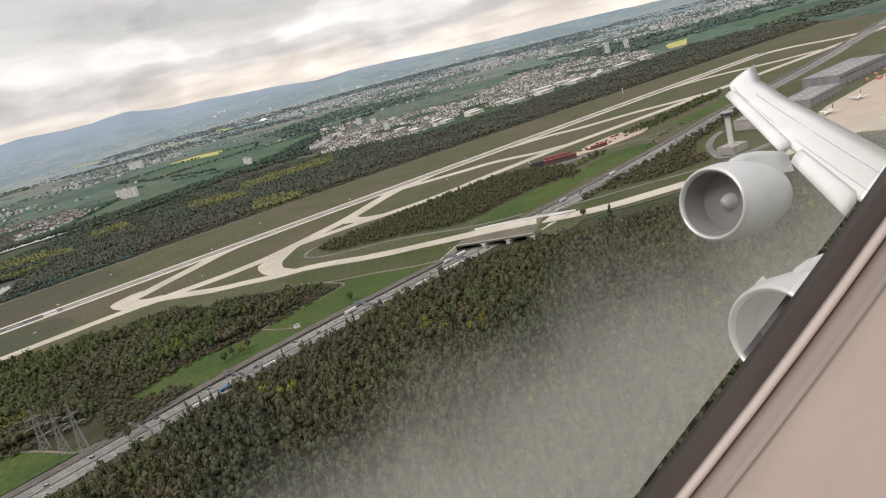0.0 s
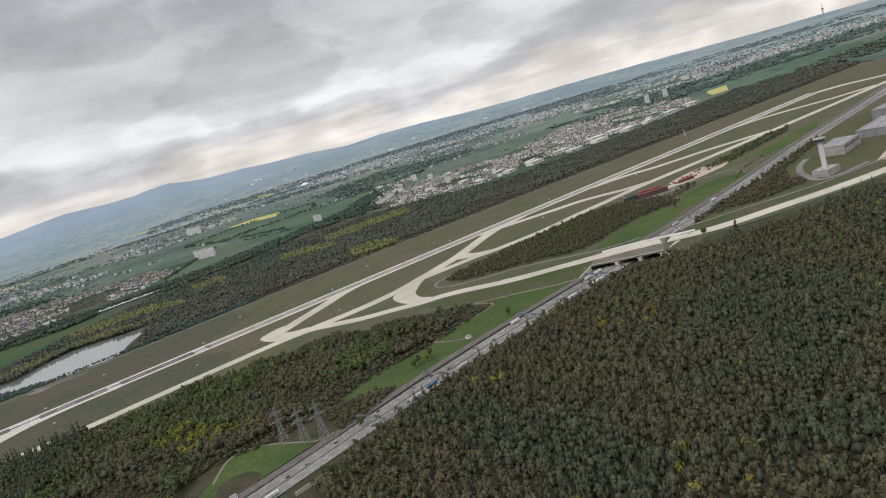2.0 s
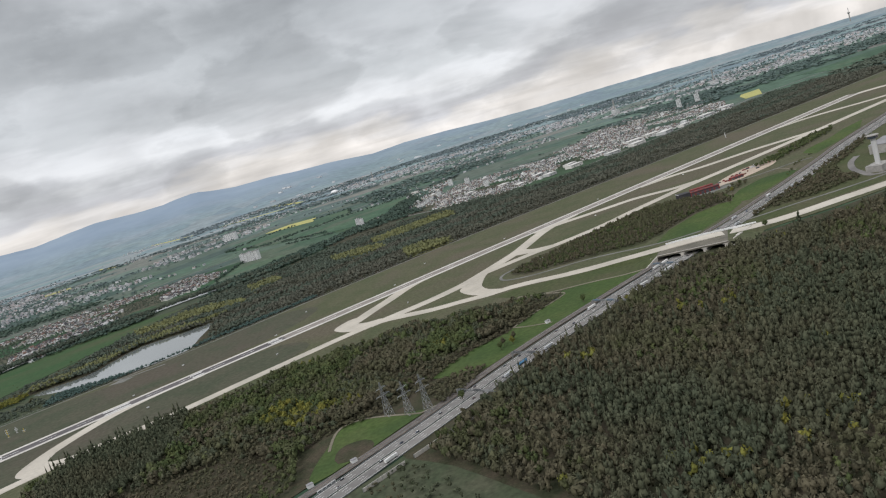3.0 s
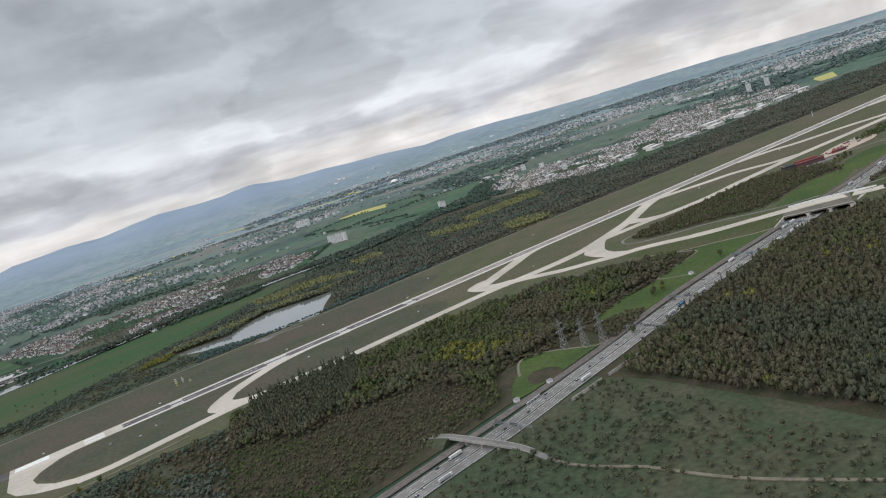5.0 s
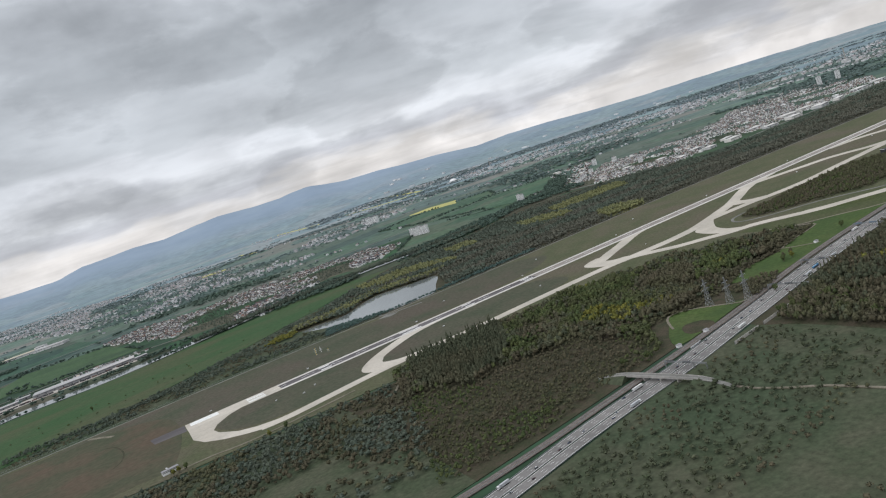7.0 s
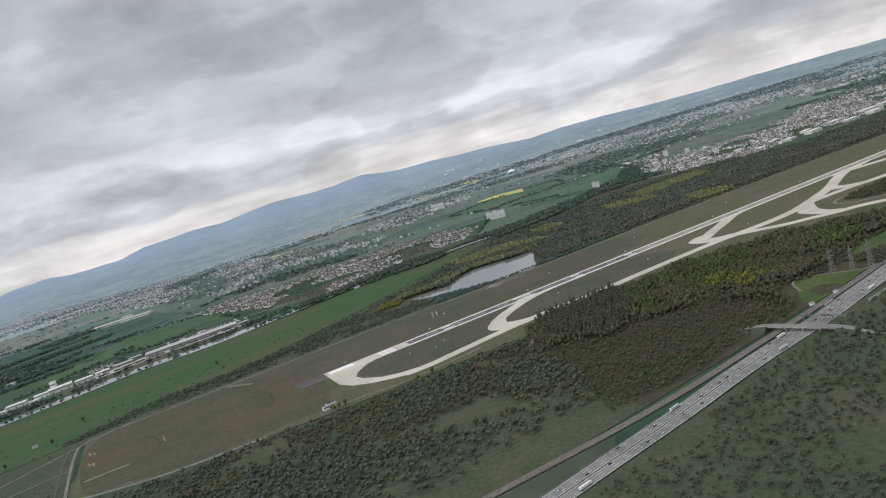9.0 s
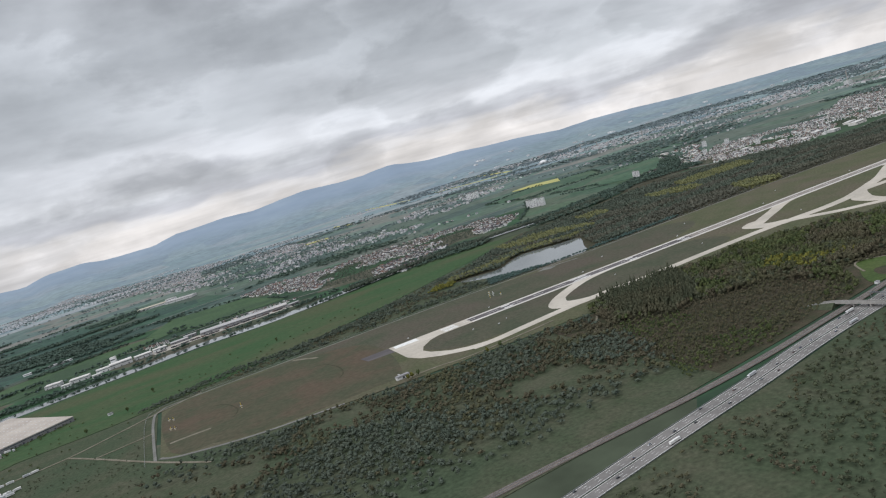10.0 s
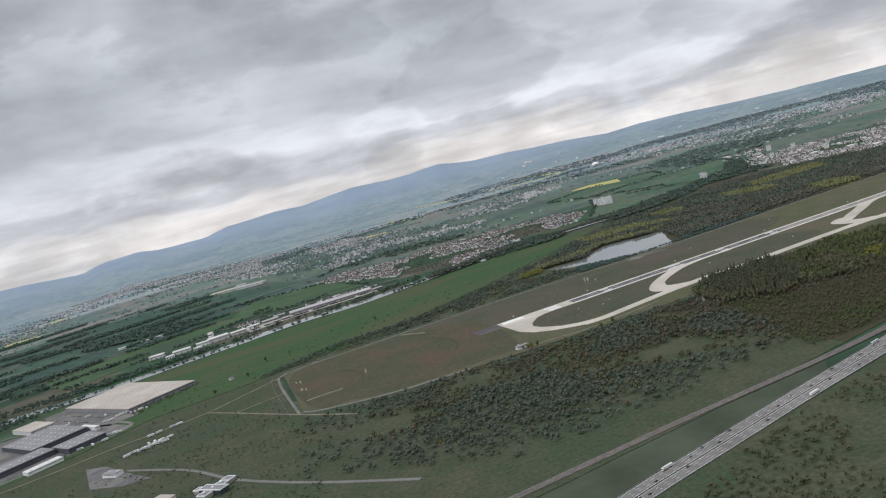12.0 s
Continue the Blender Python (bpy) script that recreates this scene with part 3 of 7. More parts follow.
ground_piece("verge_meadow", slab_bm([(306, 319), (300, 328), (318, 342), (337, 350), (366, 352), (379, 342), (384, 334), (366, 328), (344, 325)], -0.2, 0.056), VERGE, "bright green verge meadow beside the motorway")
ground_piece("verge_meadow", slab_bm([(432, 350), (440, 366), (455, 372), (490, 374), (526, 382), (560, 384), (520, 364), (475, 355)], -0.2, 0.05), VERGE, "bright green verge meadow beside the motorway")
ground_piece("verge_land", slab_bm([(236, 288), (300, 298), (405, 320), (520, 345), (620, 330), (600, 210), (420, 213), (345, 231), (300, 250), (262, 266)], -0.2, 0.04), VERGE_DARK, "olive green land between motorway and taxiway")
ground_piece("pylon_clearing", slab_bm([(-44, 247.5), (-38, 260), (-28, 271), (-15, 285), (-5, 283), (3, 270), (12, 260), (0, 256), (-25, 250)], -0.2, 0.04, True), VERGE, "green clearing under the power pylons")
ground_piece("clearing_pond", slab_bm([(-31, 253), (-28, 262), (-22, 266), (-15, 262), (-15, 254), (-22, 248)], -0.2, 0.08, True), FLOOR_WOOD, "dark marshy hollow in the clearing")

# lake and river
LAKE = [(-112, 680), (-96, 684), (-78, 676), (-62, 682), (-45, 698), (-20, 714), (14, 700), (38, 690), (14, 640), (-4, 606), (-24, 606), (-48, 610), (-70, 625), (-90, 645)]
tagged(part("lake_water", slab_bm(LAKE, -0.3, 0.03, True, 5), WATER), "grey still quarry lake reflecting the sky", "lake", "", "structure")
RIVER = [(-1200, 780), (-900, 805), (-760, 825), (-640, 832), (-571, 838), (-495, 857), (-436, 869), (-371, 886), (-300, 880), (-255, 888), (-180, 912), (-60, 950), (60, 950), (180, 945), (300, 1000), (420, 1040), (470, 1080)]
tagged(part("river_water", strip_bm(RIVER, 29, -0.3, 0.06), WATER), "pale grey river reflecting the sky", "river", "", "structure")

ground_piece("river_farmland", slab_bm([(-1700, 1150), (-900, 1000), (-500, 1180), (-400, 1290), (-290, 1400), (-350, 1650), (-480, 1760), (-700, 1820), (-1000, 1780), (-1500, 1700)], -0.6, -0.27), FARM_WEST, "patchwork of dark green fields west of the town")
FIELDS = [
    (CROP, [(-640, 930), (-480, 1030), (-380, 1130), (-560, 1150), (-700, 1040)]),
    (CROP, [(-360, 1060), (-240, 1060), (-280, 1250), (-400, 1300), (-440, 1150)]), (CROP_PALE, [(90, 960), (300, 1010), (350, 1080), (260, 1260), (210, 1150)]),
    (CROP_PALE, [(380, 1060), (500, 1080), (600, 1300), (480, 1330), (300, 1320)]), (CROP_PALE, [(300, 1340), (500, 1360), (560, 1500), (420, 1560), (280, 1500)]),
    (RAPE, [(412, 1632), (424, 1650), (481, 1660), (520, 1592), (474, 1500), (447, 1560)]), (RAPE, [(478, 3330), (560, 2900), (582, 2980), (496, 3400)]), (CROP, [(-560, 1560), (-540, 1600), (-470, 1590), (-480, 1550)]),
    (RAPE, [(640, 2900), (840, 2560), (858, 2590), (655, 2945)]), (RAPE, [(-985, 2010), (-975, 2100), (-890, 2085), (-900, 2040)]), (RAPE, [(-985, 2540), (-960, 2600), (-905, 2580), (-925, 2535)]), (RAPE, [(184, 2668), (209, 2474), (223, 2534), (196, 2738)]), (RAPE, [(-9, 2175), (52, 2140), (60, 2189), (-3, 2222)]), (RAPE, [(900, 2690), (935, 2700), (1060, 3540), (1020, 3540)]),
    (RAPE, [(1058, 876), (1090, 897), (1128, 886), (1022, 806), (1000, 822)]), (CROP_PALE, [(1140, 740), (1330, 690), (1420, 800), (1220, 870)]),
]
for i, (m_, pts) in enumerate(FIELDS):
    ground_piece("rape_field" if m_ is RAPE else "crop_field", slab_bm(pts, -0.45, (-0.02 if pts[0][1] < 1300 else 0.1) + 0.008 * i), m_, "flowering yellow rape field" if m_ is RAPE else "dark green crop field", "field")

# ------------------------------------------------------------------ runway, taxiways and roads
RY, RX0, RX1 = 503.0, -241.0, 760.0


def runway():
    top = empty("runway", ((RX0 + RX1) / 2, RY, 0))
    tagged(top, "long dark asphalt runway with pale concrete edges", "runway", "", "structure")
    cx = (RX0 + RX1) / 2

    def piece(name, x0, y0, x1, y1, z, m, label=""):
        return part(name, box(x0 - cx, y0 - RY, 0.0, x1 - cx, y1 - RY, z), m, top, label)
    piece("pavement", RX0, RY - 5.2, -176, RY + 5.2, 0.14, CONCRETE, "pale concrete runway end")
    piece("pavement", -176, RY - 5.2, 40, RY + 5.2, 0.14, RUNWAY_ASPHALT, "dark rubber-streaked asphalt")
    piece("pavement", 40, RY - 5.2, RX1, RY + 5.2, 0.14, RUNWAY_PLAIN, "worn grey-brown asphalt")
    for s in (-1, 1):
        for x0, x1, m_ in ((RX0, -176, CONCRETE), (-176, RX1, RUNWAY_EDGE)):
            piece("shoulder", x0, RY + min(s * 9.0, s * 5.2), x1, RY + max(s * 9.0, s * 5.2), 0.13, m_)
    for i in range(6):  # threshold bars
        for s in (-1, 1):
            y = RY + s * (1.3 + i * 0.95)
            piece("threshold_bar", RX0 + 42, y - 0.32, RX0 + 54, y + 0.32, 0.16, PAINT_WHITE)
    piece("end_pad", RX0 + 3, RY - 1.0, RX0 + 22, RY + 8.0, 0.155, PAINT_WHITE, "pale concrete end pad")
    for x in (95, 160, 215, 270):
        for s in (-1, 1):
            piece("touchdown_bar", RX0 + x, RY + s * 3.4 - 0.9, RX0 + x + (16 if x == 160 else 8), RY + s * 3.4 + 0.9, 0.16, PAINT_WHITE)
    for i in range(44):
        x = RX0 + 60 + i * 21
        piece("centre_dash", x, RY - 0.22, x + 10, RY + 0.22, 0.16, PAINT_WHITE)


runway()
ground_piece("taxiway", strip_bm([(-206, 423), (-189, 421.5), (-158, 426), (-125, 430.5), (-90, 431.5), (-55, 429), (-13, 431), (31, 432), (60, 432), (80, 429), (90, 419), (103, 402), (117, 391), (130, 379), (143, 372), (154, 360.5), (164, 347), (169, 342)], 9.5, -0.1, 0.10), CONCRETE, "pale concrete parallel taxiway leading to the bridge", "taxiway")
ground_piece("taxiway", strip_bm([(166, 435), (194, 432), (210, 430), (222, 426), (254, 421), (278, 420.5), (306, 423), (335, 424), (365, 425), (395, 424), (425, 422), (460, 420), (560, 416), (740, 410), (960, 405)], 9.5, -0.1, 0.11), CONCRETE, "pale concrete parallel taxiway", "taxiway")
TAXI = [
    ([(-20, 498), (-50, 498), (-76, 492), (-98, 479), (-114, 466), (-125, 453)], 11),
    ([(180, 499), (150, 498), (130, 490), (114, 480), (92, 468), (79, 460), (68, 454)], 11),
    ([(72, 431), (96, 428.5), (115, 427), (137, 428), (152, 431), (177, 440), (188, 444.5), (210, 453.5), (230, 465), (258, 482), (282, 492), (310, 498)], 11),
    ([(262, 496), (290, 485), (306, 478), (324, 470), (342, 463), (356, 451), (368, 437), (388, 426)], 10),
    ([(390, 496), (423, 485), (443, 470), (466, 460), (492, 449), (520, 432), (545, 418)], 10),
    ([(600, 497), (640, 478), (680, 440), (720, 414)], 10),
    ([(748, 503), (775, 480), (790, 440), (815, 412)], 14),
]
for i, (pts, w_) in enumerate(TAXI):
    ground_piece("taxiway", strip_bm(pts, w_, -0.1, 0.062 + 0.005 * i, 4), CONCRETE, "pale concrete runway exit taxiway", "taxiway")
# broad paved corners where the taxiways meet
for i, pts in enumerate((
        [(-240.8, 512), (-241, 464), (-236, 448), (-226, 435), (-214, 425), (-203, 418), (-194, 417), (-194, 426), (-207, 431), (-217, 439), (-226, 455), (-228, 466), (-224, 477), (-214, 489), (-203, 495), (-188, 498), (-188, 508)],
        [(-133, 446), (-129, 456), (-118, 467), (-108, 472), (-113, 458), (-117, 448), (-111, 440), (-102, 434), (-104, 427), (-122, 427), (-131, 437)],
        [(59, 455), (62, 463), (74, 469), (81, 467), (76, 459), (73, 452), (76, 443), (84, 436), (80, 427), (66, 429), (60, 443)],
        [(132, 413), (139, 422), (150, 428), (172, 436), (160, 424), (151, 414), (144, 405), (139, 391), (140, 376), (131, 380), (128, 393)],
        [(204, 452), (224, 462), (219, 452), (219, 440), (228, 427), (212, 428), (208, 437)])):
    ground_piece("taxiway", slab_bm(pts, -0.1, 0.118 + 0.006 * i, i > 0, 2.5), CONCRETE, "broad paved corner where pale concrete taxiways meet", "taxiway")
ground_piece("taxiway", strip_bm([(294, 243.5), (340, 225), (420, 205), (640, 195)], 10.5, -0.1, 0.11, 4), CONCRETE, "pale concrete taxiway leading to the apron", "taxiway")
ROADS = [
    ("service_road", [(-415, 448), (-418, 560), (-412, 596), (-380, 604), (-200, 606), (-96, 602), (0, 598), (42, 598), (100, 601), (250, 602), (400, 594), (520, 586), (700, 574), (980, 562)], 2.0, ROAD_PALE, "pale perimeter service road along the airfield fence"),
    ("service_road", [(-412, 452), (-400, 440), (-355, 421), (-300, 412)], 2.6, ROAD_PALE, "pale perimeter service road"),
    ("service_road", [(-620, 517), (-584, 525), (-544, 537), (-515, 541), (-477, 550), (-445, 570), (-414, 591), (-380, 608)], 2.2, DIRT, "pale dirt track across the meadow"),
    ("service_road", [(-383, 402), (-413, 445), (-456, 516), (-477, 549)], 1.8, DIRT, "pale dirt track"),
    ("service_road", [(-456, 517), (-436, 521), (-417, 526)], 1.8, DIRT, "pale dirt track joining the perimeter road"),
    ("service_road", [(222, 400), (199, 406), (180, 409.5), (169, 409), (161, 406), (155, 398), (155, 389), (163, 377), (177, 366), (190, 357), (202, 343), (213, 327), (226, 314), (240, 306)], 2.0, ROAD_PALE, "narrow grey service road looping by the taxiway"),
    ("service_road", [(128, 346), (136, 329), (146, 319), (156, 308.5), (165, 297.5), (174, 291)], 1.6, DIRT, "narrow pale path along the verge meadow"),
    ("service_road", [(134, 331), (137, 321), (136, 314), (122, 310), (112, 308.5), (93, 303), (90.5, 300), (94, 292), (100, 283)], 1.1, DIRT, "narrow pale path looping round the verge meadow"),
    ("service_road", [(-28, 268), (-22, 278), (-15, 285.5), (-6, 283.5), (3, 270), (9, 259), (16, 258.5)], 1.2, DIRT, "curving pale track round the clearing"),
    ("service_road", [(-121, 404), (-128, 390), (-144, 365), (-160, 341), (-180, 304)], 1.6, DIRT, "straight pale woodland track"),
    ("service_road", [(-60, 606), (-56, 596), (-40, 590), (-26, 586)], 2.4, ROAD_PALE, "short grey access road"),
    ("service_road", [(-69, 193), (-68, 182), (-63, 169), (-58, 159), (-50, 130), (-30, 90)], 1.3, DIRT, "pale dirt road south of the motorway"),
    ("service_road", [(-530, 460), (-490, 412), (-461, 358), (-423, 308), (-380, 262)], 2.4, ROAD_PALE, "grey lane across the scrub"),
    ("service_road", [(318, 366), (333, 371), (350, 378), (362, 378), (376, 366), (393, 358), (408, 353), (418, 344)], 1.8, ROAD_PALE, "grey service road beside the building site"),
    ("service_road", [(393, 359), (388, 346), (381, 334)], 1.4, DIRT, "narrow pale path across the verge"),
    ("service_road", [(250, 291), (267, 281), (283, 273.5), (313, 257), (340, 246), (400, 232)], 2.0, ROAD_PALE, "narrow grey road beside the apron taxiway"),
    ("service_road", [(400, 300), (382, 294), (361, 281), (346, 266), (338, 256), (346, 248), (372, 244)], 4.0, ROAD, "dark asphalt road curving round the tower"),
    ("service_road", [(-256, 413), (-236, 412), (-221, 408), (-200, 407), (-150, 412)], 1.8, DIRT, "pale dirt road beside the western wood"),
]
for i, (nm, pts, w_, m_, lab) in enumerate(ROADS):
    ground_piece(nm, strip_bm(pts, w_, -0.1, 0.16 + 0.006 * i, 5), m_, lab, "road")

MWAY = [(-700, 112), (-400, 153), (-300, 175), (-221, 193.5), (-163, 206), (-127, 215), (-95, 221.5), (-67, 226), (-47, 230.5), (-20, 237.5), (3, 243), (30, 250), (60, 257.5), (110, 268), (180, 279), (204, 283.5), (225, 287.5), (260, 293), (296, 300), (349, 311), (410, 325), (471, 340), (632, 371), (770, 405), (950, 450)]
TRACK = [(-700, 192), (-400, 205), (-323, 210), (-265, 214.5), (-183, 219), (-137, 224.5), (-98, 232), (-47, 241.8), (7, 254), (57, 268), (107.6, 278.4), (178, 289.4), (201.5, 293.8), (222.4, 298), (258, 303), (294, 309.5), (347, 320.5), (408, 334.5), (469, 349.5), (630, 380.5), (768, 414.5), (948, 460)]


def motorway():
    top = empty("motorway", (0, 0, 0))
    tagged(top, "grey six-lane motorway with a central barrier", "motorway", "", "structure")
    part("carriageway", strip_bm(MWAY, 5.6, -0.1, 0.12, side=3.2), ROAD, top)
    part("carriageway", strip_bm(MWAY, 5.6, -0.1, 0.12, side=-3.2), ROAD, top)
    part("central_reserve", strip_bm(MWAY, 0.8, -0.1, 0.10), SCRUB, top)
    part("crash_barrier", strip_bm(MWAY, 0.12, 0.0, 0.42), STEEL, top)
    part("crash_barrier", strip_bm(MWAY, 0.12, 0.0, 0.36, side=6.3), STEEL, top)
    part("crash_barrier", strip_bm(MWAY, 0.12, 0.0, 0.36, side=-6.3), STEEL, top)
    for s in (0.65, 5.75, -0.65, -5.75):
        part("edge_line", strip_bm(MWAY, 0.14, 0.1, 0.135, side=s), PAINT_WHITE, top)
    P = glide(MWAY, 6.0)
    for s in (2.3, 4.1, -2.3, -4.1):
        bm = bmesh.new()
        for a, b in list(zip(P, P[1:]))[::1]:
            d = (b - a)
            if d.length < 1e-3:
                continue
            nrm = Vector((-d.y, d.x)).normalized()
            c0, c1 = a + nrm * s, a + d * 0.4 + nrm * s
            h = nrm * 0.06
            v = [bm.verts.new((*q, 0.135)) for q in (c0 - h, c1 - h, c1 + h, c0 + h)]
            bm.faces.new(v)
        part("lane_line", bm, PAINT_WHITE, top)


motorway()


def railway():
    top = empty("railway", (0, 0, 0))
    tagged(top, "double railway track on brown ballast beside the motorway", "railway", "", "structure")
    part("ballast", strip_bm(TRACK, 4.4, -0.1, 0.2), BALLAST, top)
    for s in (-1.3, -0.8, 0.8, 1.3):
        part("rail", strip_bm(TRACK, 0.07, 0.18, 0.30, side=s), STEEL, top)


railway()

# ------------------------------------------------------------------ woods
WOODS = {
    "south": [(-10, 222), (14, 232), (31, 236), (51, 242), (73, 247), (96, 251), (128, 259), (146, 262), (165, 264), (182, 261), (198, 254), (213, 244), (232, 232), (257, 223), (300, 206), (345, 191), (350, 60), (260, 40), (60, 60), (-4, 90)],
    "mid": [(-176, 236), (-130, 234), (-88, 246), (-62, 246), (-46, 256), (-40, 272), (-30, 283), (-18, 289), (4, 287), (24, 289), (37, 292), (54, 299), (71, 302), (91, 304), (112, 311), (129, 316), (131, 326), (120, 340), (98, 353), (78, 378), (60, 389), (40, 399), (16, 407), (-20, 408), (-45, 412), (-108, 416), (-128, 400)],
    "mid_east": [(163, 399), (165, 384), (178, 373), (189, 364), (204, 351), (214, 337), (222, 333), (232, 334), (242, 336), (258, 340), (282, 343), (298, 340), (312, 336), (326, 360), (318, 390), (300, 407), (272, 408), (248, 407), (224, 407), (202, 404), (180, 404)],
    "north": [(-116, 694), (-80, 686), (-62, 677), (-48, 700), (-20, 721), (24, 698), (41, 692), (14, 612), (100, 613), (250, 611), (400, 604), (520, 596), (700, 584), (990, 572), (1070, 690), (980, 765), (700, 735), (480, 748), (430, 860), (320, 920), (180, 880), (60, 860), (-40, 790)],
    "dike": [(-400, 612), (-300, 616), (-100, 612), (-60, 600), (-100, 622), (-116, 680), (-115, 705), (-40, 790), (-150, 716), (-260, 664), (-380, 620)],
}
YELLOW_STRIPS = [[(198, 767), (221, 739), (241, 721), (256, 761), (235, 797), (212, 812)], [(257, 780), (291, 773), (327, 776), (363, 769), (391, 823), (354, 832), (313, 832), (276, 828)], [(-13, 775), (8, 755), (34, 758), (61, 746), (82, 725), (88, 753), (68, 791), (41, 810), (13, 805), (-10, 814)], [(107, 780), (144, 790), (151, 828), (117, 831)], [(207, 615), (225, 606), (247, 606), (262, 621), (250, 655), (229, 664)]]
for nm, sp in (("south", 2.75),):
    xy = scatter(WOODS[nm], sp)
    k = np.array([noise.noise((x * 0.02, y * 0.02, 0.3)) for x, y in xy]) + RNG.uniform(-.25, .25, len(xy))
    plant("pine_forest", xy[k > 0.02], PINES, (1.8, 3.7), (3.8, 6.4), PINE, "dense dark green pine forest canopy")
    plant("leaf_forest", xy[(k <= 0.02) & (k > -0.38)], LEAFY, (1.8, 3.9), (3.4, 6.0), TWIG, "dense forest canopy just coming into leaf")
    big = scatter(WOODS[nm], 6.5, keep=0.8)
    kb = np.array([noise.noise((x * 0.02, y * 0.02, 0.3)) for x, y in big])
    plant("tall_pine_forest", big[kb > 0.0], PINES, (3.6, 5.4), (5.2, 7.0), PINE, "tall old pines above the forest canopy")
    plant("tall_leaf_forest", big[kb <= 0.0], LEAFY, (3.6, 5.6), (4.6, 6.4), TWIG, "tall broad half-bare trees above the forest canopy")
    glow_ = scatter(WOODS[nm], 5.0, keep=0.5)
    kg = np.array([noise.noise((x * 0.03, y * 0.03, 7.7)) for x, y in glow_])
    plant("yellow_forest", glow_[kg > 0.36], LEAFY, (3.0, 4.8), (4.6, 6.0), LEAF_FRESH, "yellow-green trees in fresh leaf in the forest")
    plant("fresh_forest", xy[k <= -0.38], LEAFY, (2.2, 3.4), (3.6, 5.4), LEAF, "fresh green broadleaf trees in the forest")
YELLOW_GROVE = [(-34, 340), (-19, 350), (-13, 340), (-10, 318), (1, 316), (2, 297), (-12, 302), (-27, 309)]
xy = scatter(WOODS["mid"], 2.45)
k = np.array([noise.noise((x * 0.025, y * 0.025, 5.3)) for x, y in xy]) + RNG.uniform(-.22, .22, len(xy))
bright = inside(YELLOW_GROVE, xy) & (RNG.random(len(xy)) < 0.5)
k[bright] = -0.8
dark = inside([(-112, 420), (-45, 420), (-60, 379), (-76, 350), (-92, 334), (-118, 328), (-128, 352)], xy)
plant("pine_wood", xy[dark], PINES, (2.4, 3.4), (5.0, 7.0), PINE, "dark pine wood beside the taxiway")
low_ = ~dark & inside([(-180, 230), (-62, 240), (-40, 276), (-50, 300), (-64, 318), (-92, 330), (-118, 325), (-130, 348), (-170, 350)], xy)
plant("brown_scrub", xy[low_ & (k > -0.15)], LEAFY, (1.2, 2.8), (1.0, 3.0), TWIG, "low brown half-bare scrub beside the pine wood", category="bushes")
plant("green_scrub", xy[low_ & (k <= -0.15)], LEAFY, (1.2, 2.8), (1.0, 3.0), LEAF, "low green scrub beside the pine wood", category="bushes")
xy, k = xy[~dark & ~low_], k[~dark & ~low_]
size = np.array([noise.noise((x * 0.06, y * 0.06, 1.7)) for x, y in xy]) + RNG.uniform(-.3, .3, len(xy))
green = np.exp(-((xy[:, 0] + 20) / 55) ** 2 - ((xy[:, 1] - 372) / 40) ** 2) * 0.24      # the fresh green stand beside the taxiway
k = k - green + 0.2 * np.clip((xy[:, 0] - 5) / 40, 0, 1) * (k > -0.7)
for nm, ok, m_, lab in (("twig_wood", k > 0.02, TWIG, "brownish trees still half bare"), ("pine_trees", (k <= 0.02) & (k > -0.12), PINE, "dark pines among the half-bare trees"), ("leaf_wood", (k <= -0.12) & (k > -0.78), LEAF, "spring green broadleaf trees"), ("yellow_wood", k <= -0.78, LEAF_FRESH, "yellow-green trees coming into leaf")):
    plant(nm, xy[ok & (size > 0.15)], LEAFY, (3.6, 5.6), (4.4, 6.4), m_, lab)
    plant(nm, xy[ok & (size <= 0.15) & (size > -0.3)], LEAFY, (2.4, 4.0), (2.8, 4.6), m_, lab)
    plant(nm, xy[ok & (size <= -0.3)], LEAFY, (1.4, 2.4), (1.4, 2.8), m_, lab)
fringe = scatter([(-30, 284), (-18, 291), (4, 289), (24, 291), (37, 294), (54, 301), (71, 304), (91, 306), (112, 313), (129, 318), (134, 314), (112, 306.5), (93, 300.5), (83, 298), (64, 298), (46, 293), (33, 287), (20, 281), (0, 279), (-15, 284)], 1.9, keep=0.85)
plant("wood_edge_bushes", fringe, LEAFY, (1.6, 3.2), (0.9, 2.4), TWIG, "brownish brush along the meadow edge of the wood", category="bushes")
xy = scatter(WOODS["mid_east"], 2.1)
k = RNG.random(len(xy)) + 0.5 * np.array([noise.noise((x * 0.05, y * 0.05, 2.7)) for x, y in xy])
plant("twig_wood", xy[k > 0.35], LEAFY, (1.7, 2.9), (2.4, 4.6), TWIG, "brownish trees between the taxiways")
plant("leaf_wood", xy[k <= 0.35], LEAFY, (1.7, 2.9), (2.0, 4.0), LEAF, "spring green trees between the taxiways")
xy = scatter(WOODS["north"], 3.6, holes=[LAKE])
depth = xy[:, 1] - np.interp(xy[:, 0], (0, 250, 520, 990), (612, 610, 596, 572)) + 26 * np.array([noise.noise((x * 0.007, y * 0.006, 8.3)) for x, y in xy])
k = 0.22 * np.array([noise.noise((x * 0.011, y * 0.03, 5.1)) for x, y in xy]) + RNG.uniform(-.04, .04, len(xy))
k += np.interp(depth, (0, 26, 34, 46, 54, 84, 90, 104, 112, 150), (-.02, .0, -.10, -.08, .08, .05, -.08, -.06, .12, .14))
strip = np.zeros(len(xy), bool)
for poly in YELLOW_STRIPS:
    strip |= inside(poly, xy)
keep = ~strip | (RNG.random(len(xy)) < 0.12)
xy, k = xy[keep], k[keep]
